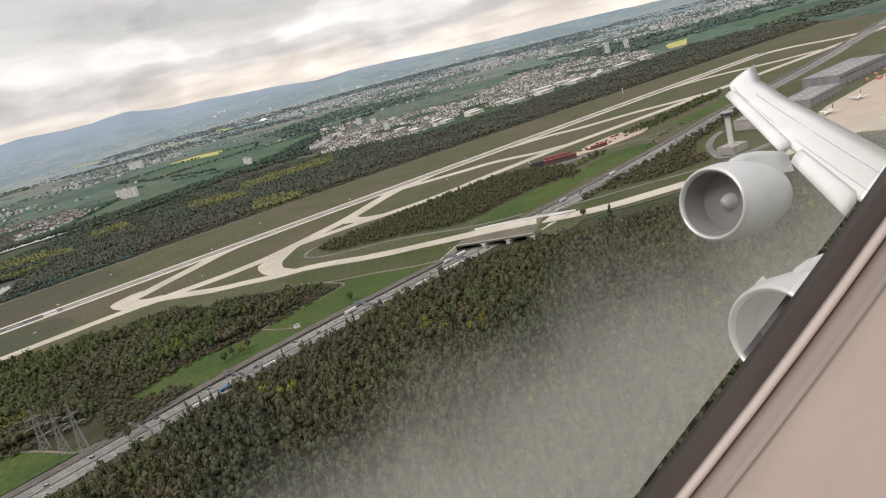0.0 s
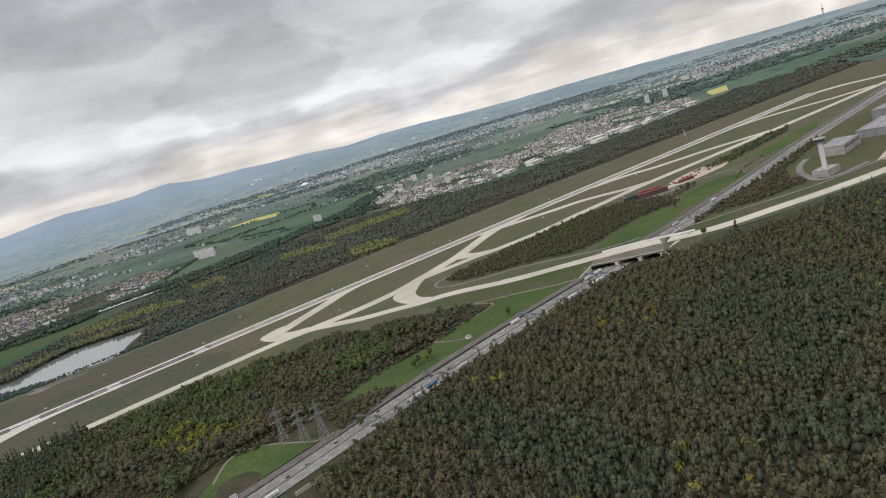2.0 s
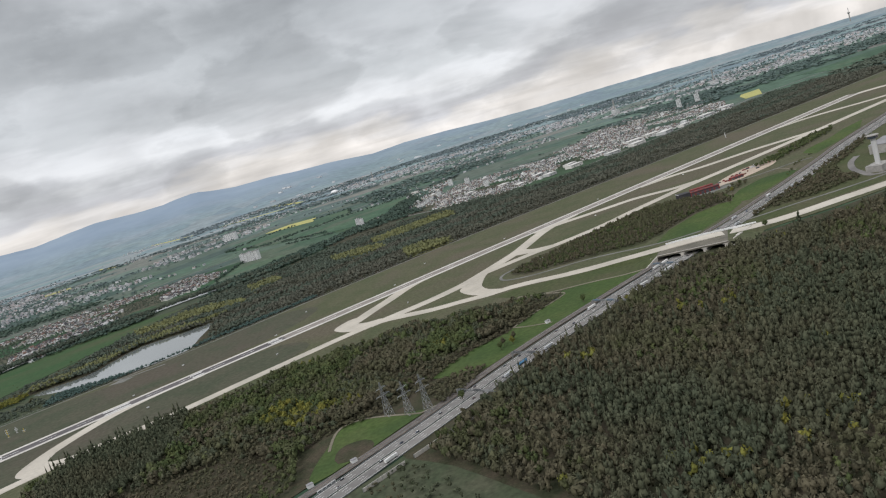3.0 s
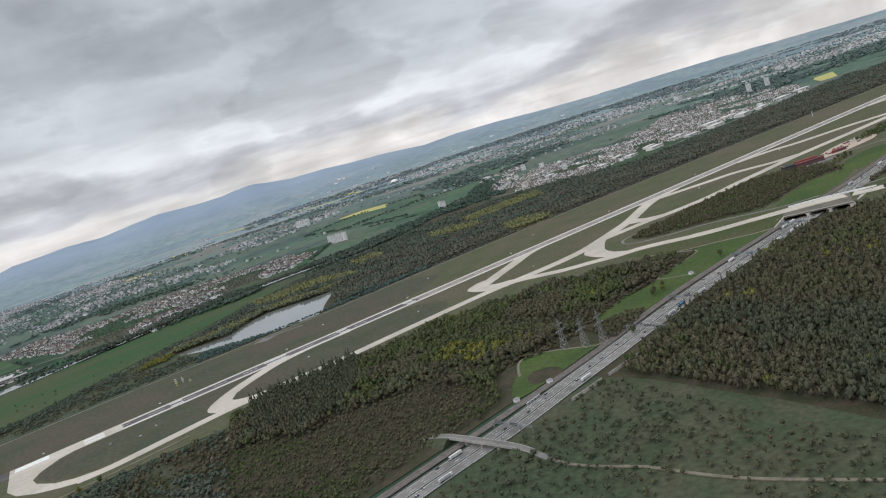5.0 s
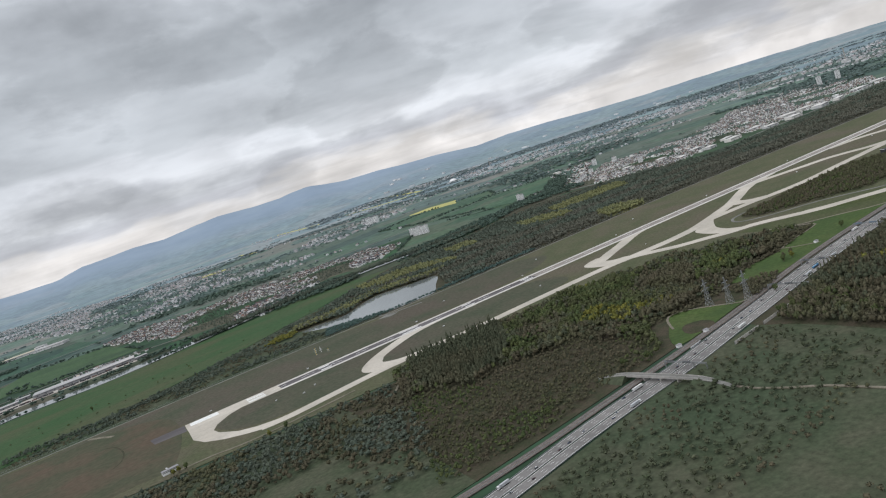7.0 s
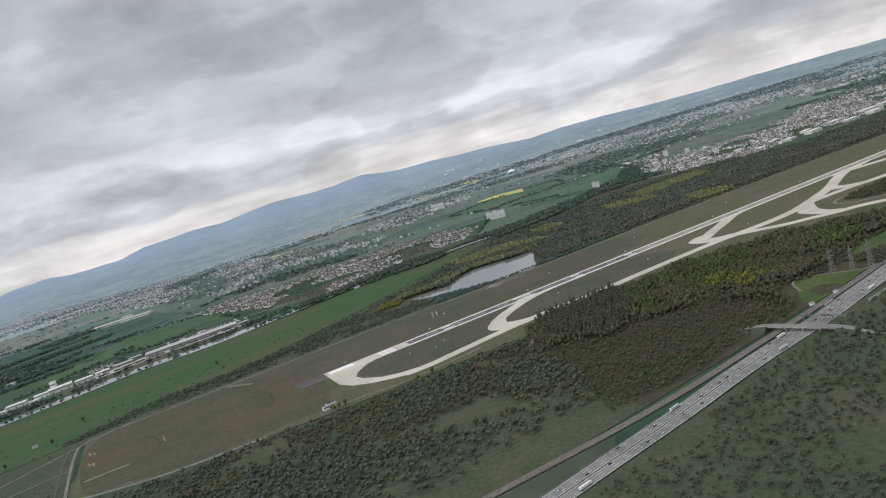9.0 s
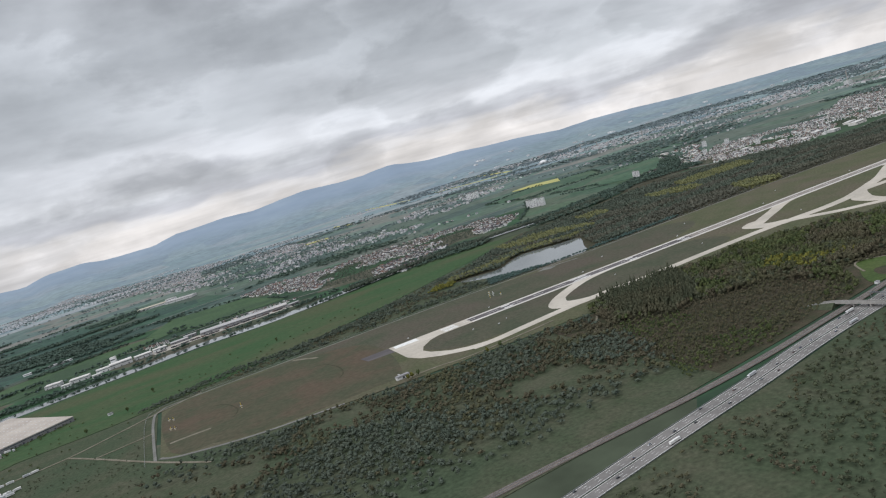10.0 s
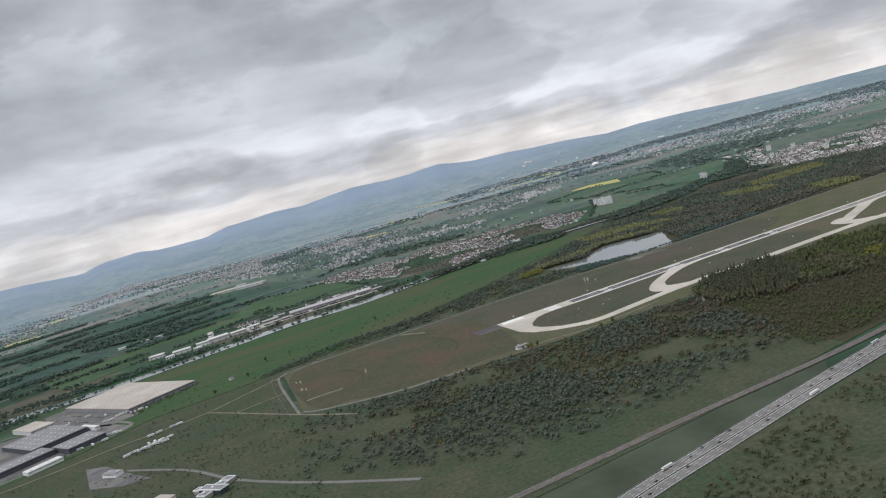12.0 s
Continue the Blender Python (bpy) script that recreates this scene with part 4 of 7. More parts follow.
for i, poly in enumerate(YELLOW_STRIPS):
    ground_piece("reed_glade", slab_bm(poly, -0.3, 0.1 + 0.02 * i, True), REED, "yellow-green open glade in the northern wood")
    plant("glade_trees", scatter(poly, 3.4), LEAFY_FAR, (3.6, 6.0), (3.2, 5.6), NORTH_OLIVE, "yellow-olive trees coming into leaf around the glade", 0.3)
size = np.array([noise.noise((x * 0.03, y * 0.03, 4.1)) for x, y in xy])
for nm, ok, m_, lab in (("far_dark_wood", k > 0.06, NORTH_LEAF, "dark green mixed woodland north of the runway"), ("far_twig_wood", (k <= 0.06) & (k > -0.26), NORTH_TWIG, "brownish half-bare woodland north of the runway"), ("far_olive_wood", k <= -0.26, NORTH_OLIVE, "olive-yellow strips of wood coming into leaf")):
    plant(nm, xy[ok & (size > 0)], LEAFY_FAR, (3.4, 5.8), (3.6, 5.4), m_, lab)
    plant(nm, xy[ok & (size <= 0)], LEAFY_FAR, (2.6, 4.6), (2.2, 4.0), m_, lab)
edge = scatter([(14, 609), (100, 608), (250, 606), (400, 598), (520, 590), (700, 578), (980, 566), (980, 573), (700, 586), (520, 598), (400, 606), (250, 613), (100, 615), (16, 616)], 2.6, keep=0.7)
plant("wood_edge_bushes", edge, LEAFY_FAR, (1.8, 4.2), (0.8, 2.6), NORTH_TWIG, "low brownish bushes along the wood's edge", category="bushes")
xy = scatter(WOODS["dike"], 2.8, holes=[LAKE], keep=0.6)
kd = np.array([noise.noise((x * 0.03, y * 0.05, 3.3)) for x, y in xy]) + RNG.uniform(-.2, .2, len(xy))
plant("dike_scrub", xy[(kd < 0.0) & (kd > -0.3)], LEAFY, (1.6, 4.2), (0.7, 2.2), TWIG, "brownish low scrub along the airfield fence", category="bushes")
xy = xy[kd >= 0.0]
plant("lake_hedge", scatter([(-110, 608), (-50, 603.5), (-4, 603), (40, 603), (110, 606), (110, 614), (40, 613), (8, 612), (-4, 606), (-24, 606), (-48, 609), (-70, 623), (-90, 640), (-100, 640)], 2.0), LEAFY_FAR, (2.0, 3.4), (1.6, 2.8), TEAL_LEAF, "low blue-green hedge along the lake shore and fence", category="bushes")
plant("lake_wood", scatter([(-118, 696), (-96, 690), (-70, 688), (-48, 704), (-20, 722), (30, 700), (60, 712), (20, 730), (-20, 744), (-70, 718), (-112, 712)], 2.8), LEAFY_FAR, (3.0, 5.2), (3.0, 5.0), NORTH_OLIVE, "olive-yellow trees along the far lake shore")
plant("yellow_bushes", scatter([(-150, 676), (-124, 672), (-112, 690), (-132, 700)], 2.6), LEAFY, (2.6, 4.2), (2.4, 3.8), LEAF_FRESH, "yellow-green bushes beyond the lake's end", category="bushes")
plant("dike_bushes", xy, LEAFY, (1.6, 5.2), (0.9, 3.4), NORTH_LEAF, "green bushes along the airfield fence", category="bushes")

# ------------------------------------------------------------------ buildings in numbers
ROOF = choice_mat("roof_tiles", [(0.14, 0.088, 0.074), (0.09, 0.074, 0.068), (0.06, 0.062, 0.07), (0.095, 0.095, 0.10), (0.18, 0.115, 0.095), (0.22, 0.215, 0.215), (0.08, 0.068, 0.064), (0.42, 0.415, 0.41), (0.11, 0.085, 0.075), (0.055, 0.055, 0.06)])
ROOF_WARM = choice_mat("reddish_roof_tiles", [(0.19, 0.135, 0.118), (0.12, 0.115, 0.115), (0.22, 0.165, 0.146), (0.10, 0.10, 0.105), (0.34, 0.34, 0.34), (0.20, 0.19, 0.185), (0.145, 0.12, 0.112), (0.44, 0.44, 0.44), (0.13, 0.13, 0.135)])
PLASTER = choice_mat("house_plaster", [(0.78, 0.775, 0.76), (0.82, 0.82, 0.81), (0.66, 0.64, 0.60), (0.72, 0.70, 0.66), (0.80, 0.795, 0.78), (0.50, 0.45, 0.40)])
ROOF_ONE = choice_mat("roof_tiles_single", [(0.13, 0.082, 0.070), (0.075, 0.064, 0.062), (0.052, 0.055, 0.062), (0.078, 0.078, 0.084), (0.18, 0.108, 0.088), (0.20, 0.20, 0.205), (0.092, 0.070, 0.062), (0.46, 0.455, 0.45), (0.05, 0.05, 0.056), (0.066, 0.066, 0.070)], socket="Random")
PLASTER_ONE = choice_mat("house_plaster_single", [(0.74, 0.735, 0.72), (0.80, 0.80, 0.79), (0.62, 0.60, 0.56), (0.68, 0.66, 0.62), (0.78, 0.775, 0.76)], socket="Random")
# far roofs and walls: greyed and paled to paint in the distance haze
FAR_ROOF = choice_mat("haze_tinted_far_roofs", [(0.29, 0.275, 0.275), (0.25, 0.25, 0.26), (0.33, 0.325, 0.33), (0.35, 0.30, 0.285), (0.46, 0.46, 0.465), (0.22, 0.225, 0.24)])
FAR_WALL = choice_mat("haze_tinted_far_walls", [(0.56, 0.57, 0.58), (0.66, 0.67, 0.67), (0.48, 0.485, 0.49), (0.74, 0.745, 0.745)])
HILL_ROOF = choice_mat("haze_tinted_hillside_roofs", [(0.40, 0.42, 0.44), (0.34, 0.36, 0.38), (0.50, 0.51, 0.52)])
HALL_ROOF = choice_mat("flat_roof_sheet", [(0.55, 0.54, 0.52), (0.42, 0.41, 0.40), (0.62, 0.60, 0.57), (0.33, 0.32, 0.32), (0.50, 0.44, 0.38), (0.70, 0.69, 0.67)])


# belt foliage, its bluish tone holding some haze of the plain
PLAIN_LEAF = mat("dark_plain_foliage", (0.054, 0.084, 0.068), (0.074, 0.104, 0.078), 0.06, island=0.12, fine=0.12, third=(0.062, 0.088, 0.070), scale3=0.01)
TOWN_LEAF = mat("garden_tree_foliage", (0.066, 0.088, 0.062), (0.100, 0.112, 0.076), 0.1, island=0.2, fine=0.15)
# three foliage copies, each with more distance haze mixed into its leaf colour
FAR_LEAF = mat("haze_tinted_far_foliage", (0.086, 0.122, 0.112), (0.108, 0.144, 0.128), 0.03, island=0.2, fine=0.2)
DIM_LEAF = mat("haze_tinted_distant_foliage", (0.112, 0.146, 0.146), (0.130, 0.164, 0.158), 0.02, island=0.12, fine=0.12)
HAZE_LEAF = mat("haze_tinted_blue_foliage", (0.136, 0.170, 0.184), (0.154, 0.188, 0.196), 0.02, island=0.1, fine=0.1)


def gable(w=1.0, d=1.0, wall=0.55, top=1.0, over=0.06):
    """Walls (a closed box with gables) and, apart from them, a roof of two thick slopes."""
    x, y = w / 2, d / 2
    V = [(-x, -y, 0), (x, -y, 0), (x, y, 0), (-x, y, 0), (-x, -y, wall), (x, -y, wall), (x, y, wall), (-x, y, wall), (-x, 0, top * 0.96), (x, 0, top * 0.96)]
    F = [(0, 1, 5), (0, 5, 4), (2, 3, 7), (2, 7, 6), (1, 2, 6), (1, 6, 5), (3, 0, 4), (3, 4, 7), (5, 6, 9), (7, 4, 8)]
    k = [0] * len(F)
    a, b, n = x + over, y + over, len(V)
    lo = wall - 0.05
    for s in (-1, 1):
        m = len(V)
        V += [(-a, s * b, lo), (a, s * b, lo), (a, 0, top), (-a, 0, top), (-a, s * b, lo - 0.05), (a, s * b, lo - 0.05)]
        F += [(m, m + 1, m + 2), (m, m + 2, m + 3), (m, m + 4, m + 5), (m, m + 5, m + 1)]
        k += [1] * 4
    return np.array(V, float), np.array(F), np.array(k)


def flat(wall=1.0):
    V = [(x, y, z) for z in (0, wall) for x, y in ((-.5, -.5), (.5, -.5), (.5, .5), (-.5, .5))]
    F = [(0, 1, 5), (0, 5, 4), (1, 2, 6), (1, 6, 5), (2, 3, 7), (2, 7, 6), (3, 0, 4), (3, 4, 7)]
    k = [0] * 8
    m = len(V)
    V += [(x * 1.02, y * 1.02, z) for z in (wall - 0.04, wall + 0.06) for x, y in ((-.5, -.5), (.5, -.5), (.5, .5), (-.5, .5))]
    F += [(m + 4, m + 5, m + 6), (m + 4, m + 6, m + 7)] + [t for i in range(4) for t in ((m + i, m + (i + 1) % 4, m + 4 + (i + 1) % 4), (m + i, m + 4 + (i + 1) % 4, m + 4 + i))]
    k += [1] * 10
    return np.array(V, float), np.array(F), np.array(k)


def settle(name, xyz, tmpl, wide, deep, high, mats, label, turn=0.25):
    """Many small far buildings in one mesh."""
    n = len(xyz)
    V, F, k = tmpl
    a = turn + RNG.integers(0, 2, n) * math.pi / 2 + RNG.normal(0, 0.16, n) + 0.5 * np.array([noise.noise((x * 0.006, y * 0.006, 4.4)) for x, y, _ in xyz])
    w, d, h = RNG.uniform(*wide, n), RNG.uniform(*deep, n), RNG.uniform(*high, n)
    c, s = np.cos(a)[:, None], np.sin(a)[:, None]
    X0, Y0 = V[None, :, 0] * w[:, None], V[None, :, 1] * d[:, None]
    P = np.stack([X0 * c - Y0 * s + xyz[:, :1], X0 * s + Y0 * c + xyz[:, 1:2], V[None, :, 2] * h[:, None] + xyz[:, 2:3]], -1).reshape(-1, 3)
    Q = (F[None] + (np.arange(n) * len(V))[:, None, None]).reshape(-1, 3)
    ob = quick_mesh(name, P, Q, mats[0])
    ob.data.materials.append(mats[1])
    ob.data.polygons.foreach_set("material_index", np.tile(k, n).astype(np.int32))
    return tagged(ob, label, "houses", "", "stuff")


def level(xy):
    """Height of the land far out, where it rises to the hills."""
    out = []
    for x, y in xy:
        dx, dy = x + 220, y + 20
        r, az = math.hypot(dx, dy), math.degrees(math.atan2(dx, dy))
        out.append(-0.4 if r < 3450 else max(-0.4, hill_rise(az, min(1.0, (r - 3450) / 1340))))
    return np.array(out)


def town(poly, spacing, keep, holes=(), gap=-0.16, grain=0.012):
    xy = scatter(poly, spacing, holes, keep=keep)
    if len(xy):
        k = np.array([noise.noise((x * grain, y * grain, 2.2)) for x, y in xy])
        xy = xy[k > gap]
    return np.c_[xy, level(xy)] if len(xy) else np.zeros((0, 3))


TOWN_NEAR = [(-290, 1290), (-205, 1050), (-150, 975), (-100, 905), (-50, 955), (20, 1030), (100, 1015), (176, 1120), (150, 1230), (50, 1255), (-30, 1290), (-150, 1270), (-220, 1340)]
TOWN_EAST = [(415, 990), (425, 890), (470, 800), (560, 812), (660, 800), (800, 792), (900, 772), (980, 845), (1050, 905), (1150, 990), (1170, 1110), (1150, 1230), (1000, 1200), (860, 1090), (700, 1070), (600, 1130), (500, 1030)]
TOWN_EAST_STRIP = [(395, 1090), (430, 1010), (500, 1020), (620, 1200), (720, 1290), (600, 1300), (480, 1120)]
TOWN_WEST = [(-1050, 3300), (-700, 2900), (-480, 2300), (-366, 1885), (-215, 1480), (-60, 1500), (60, 1460), (150, 1531), (44, 2300), (-190, 2800), (-400, 3100), (-800, 3700)]
TOWN_MID = [(190, 1660), (330, 1720), (520, 1900), (520, 2150), (300, 2050), (160, 1850)]
TOWN_CHEM = [(920, 2400), (980, 2100), (1050, 1850), (1300, 1700), (1700, 1700), (1800, 2100), (1500, 2500), (1100, 2700)]
TOWN_CITY = [(1300, 1500), (1500, 1150), (2000, 1000), (2400, 1300), (2300, 1700), (1700, 1650)]
TOWN_FAR = [(600, 2700), (900, 2900), (1500, 2900), (1400, 3300), (800, 3300)]
TOWN_SLOPE = [(-1180, 2500), (-1000, 2600), (-860, 2720), (-700, 2700), (-560, 2560), (-480, 2700), (-600, 3000), (-760, 3120), (-930, 3160), (-1080, 2900)]
TOWN_RIGHT = [(1250, 560), (1700, 480), (1800, 620), (1400, 690)]

near = town(TOWN_NEAR, 5.8, 0.62)
near = near[np.argsort(near[:, 1])]


def house(w, d, h, wall):
    top = empty("house")
    tagged(top, "small pale plastered house with a pitched tiled roof", "house", "houses of the riverside town")
    x, y = w / 2, d / 2
    bm = bmesh.new()
    V = [bm.verts.new(q) for q in ((-x, -y, -.4), (x, -y, -.4), (x, y, -.4), (-x, y, -.4), (-x, -y, wall), (x, -y, wall), (x, y, wall), (-x, y, wall), (-x, 0, h * .97), (x, 0, h * .97))]
    for f in ((0, 1, 5, 4), (2, 3, 7, 6), (1, 2, 6, 9, 5), (3, 0, 4, 8, 7), (4, 5, 9, 8), (6, 7, 8, 9)):
        bm.faces.new([V[i] for i in f])
    part("wall", bm, PLASTER_ONE, top)
    bm = bmesh.new()
    for s in (-1, 1):
        a, b = x + 0.2, y + 0.22
        v = [bm.verts.new(q) for q in ((-a, s * b, wall - 0.12), (a, s * b, wall - 0.12), (a, 0, h + .06), (-a, 0, h + .06), (-a, s * b, wall - 0.26), (a, s * b, wall - 0.26), (a, 0, h - .06), (-a, 0, h - .06))]
        for f in ((0, 1, 2, 3), (7, 6, 5, 4), (0, 4, 5, 1), (1, 5, 6, 2), (3, 7, 4, 0)):
            bm.faces.new([v[i] for i in f])
    part("roof", bm, ROOF_ONE, top)
    part("chimney", box(-x * .4, -.15, h * .7, -x * .4 + .35, .2, h + .45), WALL_CONC, top)
    return top


PROTO = [house(*s) for s in ((3.3, 2.7, 2.9, 1.8), (4.0, 2.9, 3.1, 1.9), (2.9, 2.6, 3.0, 1.9), (6.2, 2.8, 3.2, 2.0), (3.6, 3.0, 3.3, 2.1))]
singles = near[:290]
for i, (x, y, z) in enumerate(singles):
    m = pose(x, y, z + 0.4, 0, 0, 14 + RNG.normal(0, 8) + 90 * RNG.integers(0, 2))
    if i < len(PROTO):
        PROTO[i].matrix_basis = m
    else:
        copy_thing(PROTO[int(RNG.integers(0, len(PROTO)))], m)
plant("town_trees", scatter(TOWN_NEAR, 4.6, keep=0.75), LEAFY_TINY, (1.8, 3.8), (1.4, 2.8), NORTH_LEAF, "green garden trees between the houses", -0.3)
settle("town_houses", near[290:], gable(1, 1, 0.74), (2.8, 4.8), (2.5, 3.2), (2.6, 3.4), (PLASTER, ROOF), "riverside town of small pale houses with red and grey roofs")
for nm, poly, sp, kp, lab in (
        ("town_houses", TOWN_EAST, 5.6, 0.74, "town of pale houses with reddish roofs behind the wood"), ("town_houses", TOWN_EAST_STRIP, 9.5, 0.7, "rows of pale houses along the river road"),
        ("town_houses", [(-440, 1000), (-330, 1000), (-240, 998), (-225, 1018), (-330, 1030), (-440, 1040)], 7, 0.7, "pale houses behind the riverside works"), ("far_town_houses", TOWN_WEST, 11.5, 0.66, "hazy town of pale houses on the plain"), ("far_town_houses", TOWN_MID, 16, 0.6, "hazy village on the plain"),
        ("far_town_houses", TOWN_CHEM, 17, 0.6, "hazy industrial town on the plain"), ("far_town_houses", TOWN_CITY, 17, 0.65, "hazy city quarters on the plain"),
        ("far_town_houses", TOWN_FAR, 24, 0.5, "hazy villages before the hills"), ("far_town_houses", TOWN_SLOPE, 13, 0.7, "hazy hillside town below the hills"), ("town_houses", TOWN_RIGHT, 14, 0.5, "village beyond the runway's far end")):
    p = town(poly, sp, kp) if sp < 10.5 else town(poly, sp, kp, (), 0.06, 0.007)
    g1, g2 = (sp / 3.1, sp / 1.9), (sp / 3.6, sp / 2.5)
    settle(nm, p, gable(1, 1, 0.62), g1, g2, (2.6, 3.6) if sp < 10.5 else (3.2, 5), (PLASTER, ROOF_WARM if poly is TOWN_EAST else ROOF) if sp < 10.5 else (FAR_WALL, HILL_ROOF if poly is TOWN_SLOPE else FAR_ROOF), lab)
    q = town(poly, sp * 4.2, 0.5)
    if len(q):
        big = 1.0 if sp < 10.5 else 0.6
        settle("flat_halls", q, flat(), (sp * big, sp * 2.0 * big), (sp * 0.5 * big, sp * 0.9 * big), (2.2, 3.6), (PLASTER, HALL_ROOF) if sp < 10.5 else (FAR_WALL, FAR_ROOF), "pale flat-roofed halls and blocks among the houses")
    t = scatter(poly, sp * 1.0, keep=0.55)
    plant("town_trees", t, LEAFY_TINY, (sp * .3, sp * .6), (1.5, 2.9) if sp < 10.5 else (2.6, 4.4), TOWN_LEAF if sp < 10.5 else FAR_LEAF, "green trees between the houses", -0.3)

# scattered farms and hamlets over the plain
q = np.c_[RNG.uniform(-1600, 2700, 11000), RNG.uniform(1350, 4200, 11000)]
k = np.array([noise.noise((x * 0.0035, y * 0.0035, 6.1)) for x, y in q])
q = q[(k > 0.19) & (np.hypot(q[:, 0] + 220, q[:, 1] + 20) < 3500)]
for f in FIELDS:
    q = q[~inside(f[1], q)]
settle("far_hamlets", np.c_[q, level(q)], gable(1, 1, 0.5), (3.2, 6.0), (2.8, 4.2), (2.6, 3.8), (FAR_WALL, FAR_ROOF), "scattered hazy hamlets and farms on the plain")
q = np.repeat(q, 2, 0) + RNG.normal(0, 11, (2 * len(q), 2))
plant("hamlet_trees", q[q[:, 1] < 3000], LEAFY_TINY, (5, 9), (3, 5), DIM_LEAF, "hazy trees round the hamlets of the plain", -0.4)

# bright halls below the hills
w_az, w_r = np.radians(RNG.uniform(19, 44, 26)), RNG.uniform(3700, 4250, 26)
w_xy = np.c_[w_r * np.sin(w_az) - 220, w_r * np.cos(w_az) - 20]
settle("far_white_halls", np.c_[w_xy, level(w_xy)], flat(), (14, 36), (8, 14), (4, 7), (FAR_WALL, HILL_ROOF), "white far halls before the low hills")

# hedges and woods of the plain
def belt_line(x, y, length, wide):
    """The outline of a tree belt that runs with the river and swells and thins on its way."""
    top, low = [], []
    for i in range(7):
        u = i / 6
        px, py = x + length * (u - 0.5), y + length * (u - 0.5) * 0.2 + 9 * noise.noise((x * 0.01 + u * 2, y * 0.01, 0.5))
        h = 1.7 * wide * (0.25 + 0.5 * abs(noise.noise((x + u * 3.1, y, 2.5))) + 0.35 * math.sin(math.pi * u))
        top.append((px, py + h / 2)), low.append((px, py - h / 2))
    return low + top[::-1]


for nm, poly, sp, kp, m_ in (
        ("river_trees", [(-760, 848), (-640, 852), (-500, 878), (-436, 890), (-371, 906), (-300, 900), (-255, 908), (-180, 936), (-180, 960), (-255, 928), (-300, 914), (-371, 922), (-436, 906), (-500, 896), (-640, 872), (-760, 866)], 5, 0.55, PLAIN_LEAF),
        ("river_trees", [(-760, 806), (-640, 812), (-500, 838), (-436, 850), (-371, 867), (-300, 862), (-300, 866), (-371, 871), (-436, 854), (-500, 842), (-640, 817), (-760, 811)], 3.5, 0.28, PLAIN_LEAF),
        ("far_wood", [(-300, 1330), (-220, 1440), (-100, 1300), (20, 1290), (60, 1330), (-60, 1480), (-220, 1470)], 8, 0.6, PLAIN_LEAF),
        ("river_trees", [(-240, 872), (-170, 896), (-60, 930), (60, 930), (180, 922), (240, 950), (180, 936), (60, 942), (-60, 940), (-170, 902), (-240, 880)], 3.4, 0.9, PLAIN_LEAF),
        ("river_trees", [(-160, 920), (-60, 962), (60, 962), (180, 958), (300, 1012), (300, 1026), (170, 976), (60, 984), (-60, 982), (-170, 936)], 5, 0.8, PLAIN_LEAF),
        *[("far_wood", belt_line(x, y, length, wide), 5.6, 0.85, PLAIN_LEAF) for x, y, length, wide in ((-880, 1010, 300, 22), (-640, 1012, 170, 14), (-760, 1085, 260, 26), (-560, 1130, 200, 16), (-900, 1160, 300, 34), (-520, 1205, 160, 20), (-700, 1262, 320, 26), (-1000, 1270, 240, 30), (-470, 1300, 190, 30), (-800, 1362, 260, 40), (-560, 1420, 280, 44), (-960, 1480, 340, 40), (-640, 1540, 220, 46), (-820, 1640, 320, 50), (-520, 1700, 160, 60), (-1100, 1760, 360, 50), (-700, 1830, 260, 50), (-940, 1960, 340, 70))],
        ("far_wood", [(-779, 1332), (-625, 1259), (-488, 1218), (-490, 1317), (-645, 1419), (-826, 1538)], 7.5, 0.8, PLAIN_LEAF),
        ("river_trees", [(-20, 903), (60, 905), (150, 900), (220, 915), (224, 932), (150, 916), (60, 923), (-20, 921)], 4, 0.85, NORTH_LEAF),
        ("plain_wood", [(60, 890), (180, 900), (320, 960), (420, 940), (440, 1000), (380, 1060), (300, 1010), (90, 950), (-60, 960), (-100, 900)], 5, 0.75, PLAIN_LEAF),
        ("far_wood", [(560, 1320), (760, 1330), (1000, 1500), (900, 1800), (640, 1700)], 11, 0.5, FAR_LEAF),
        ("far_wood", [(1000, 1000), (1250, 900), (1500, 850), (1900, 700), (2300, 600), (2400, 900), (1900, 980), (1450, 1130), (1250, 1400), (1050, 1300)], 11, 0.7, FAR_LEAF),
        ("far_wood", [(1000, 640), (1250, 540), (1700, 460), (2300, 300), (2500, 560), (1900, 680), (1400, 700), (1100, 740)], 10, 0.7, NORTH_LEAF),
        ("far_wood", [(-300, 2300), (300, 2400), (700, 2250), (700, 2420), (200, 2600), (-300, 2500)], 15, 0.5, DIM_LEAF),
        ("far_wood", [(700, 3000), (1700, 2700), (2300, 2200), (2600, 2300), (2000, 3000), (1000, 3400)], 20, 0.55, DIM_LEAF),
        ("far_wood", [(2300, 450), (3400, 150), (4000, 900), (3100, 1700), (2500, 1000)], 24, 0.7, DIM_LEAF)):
    xy = scatter(poly, sp, keep=kp)
    n0 = np.array([noise.noise((x * 0.009, y * 0.009, 1.2)) for x, y in xy])
    xy = xy[n0 > -0.25]
    plant(nm, xy, LEAFY_FAR if sp < 8 else LEAFY_TINY, (sp * 1.1, sp * 1.8), (3.4, 5.6), m_, "green tree belts and copses on the plain" if m_ in (PLAIN_LEAF, NORTH_LEAF) else "hazy woods on the far plain", -0.4)
w_az, w_r = np.radians(RNG.uniform(14, 86, 9000)), RNG.uniform(2300, 3700, 9000)
xy = np.c_[w_r * np.sin(w_az) - 220, w_r * np.cos(w_az) - 20]
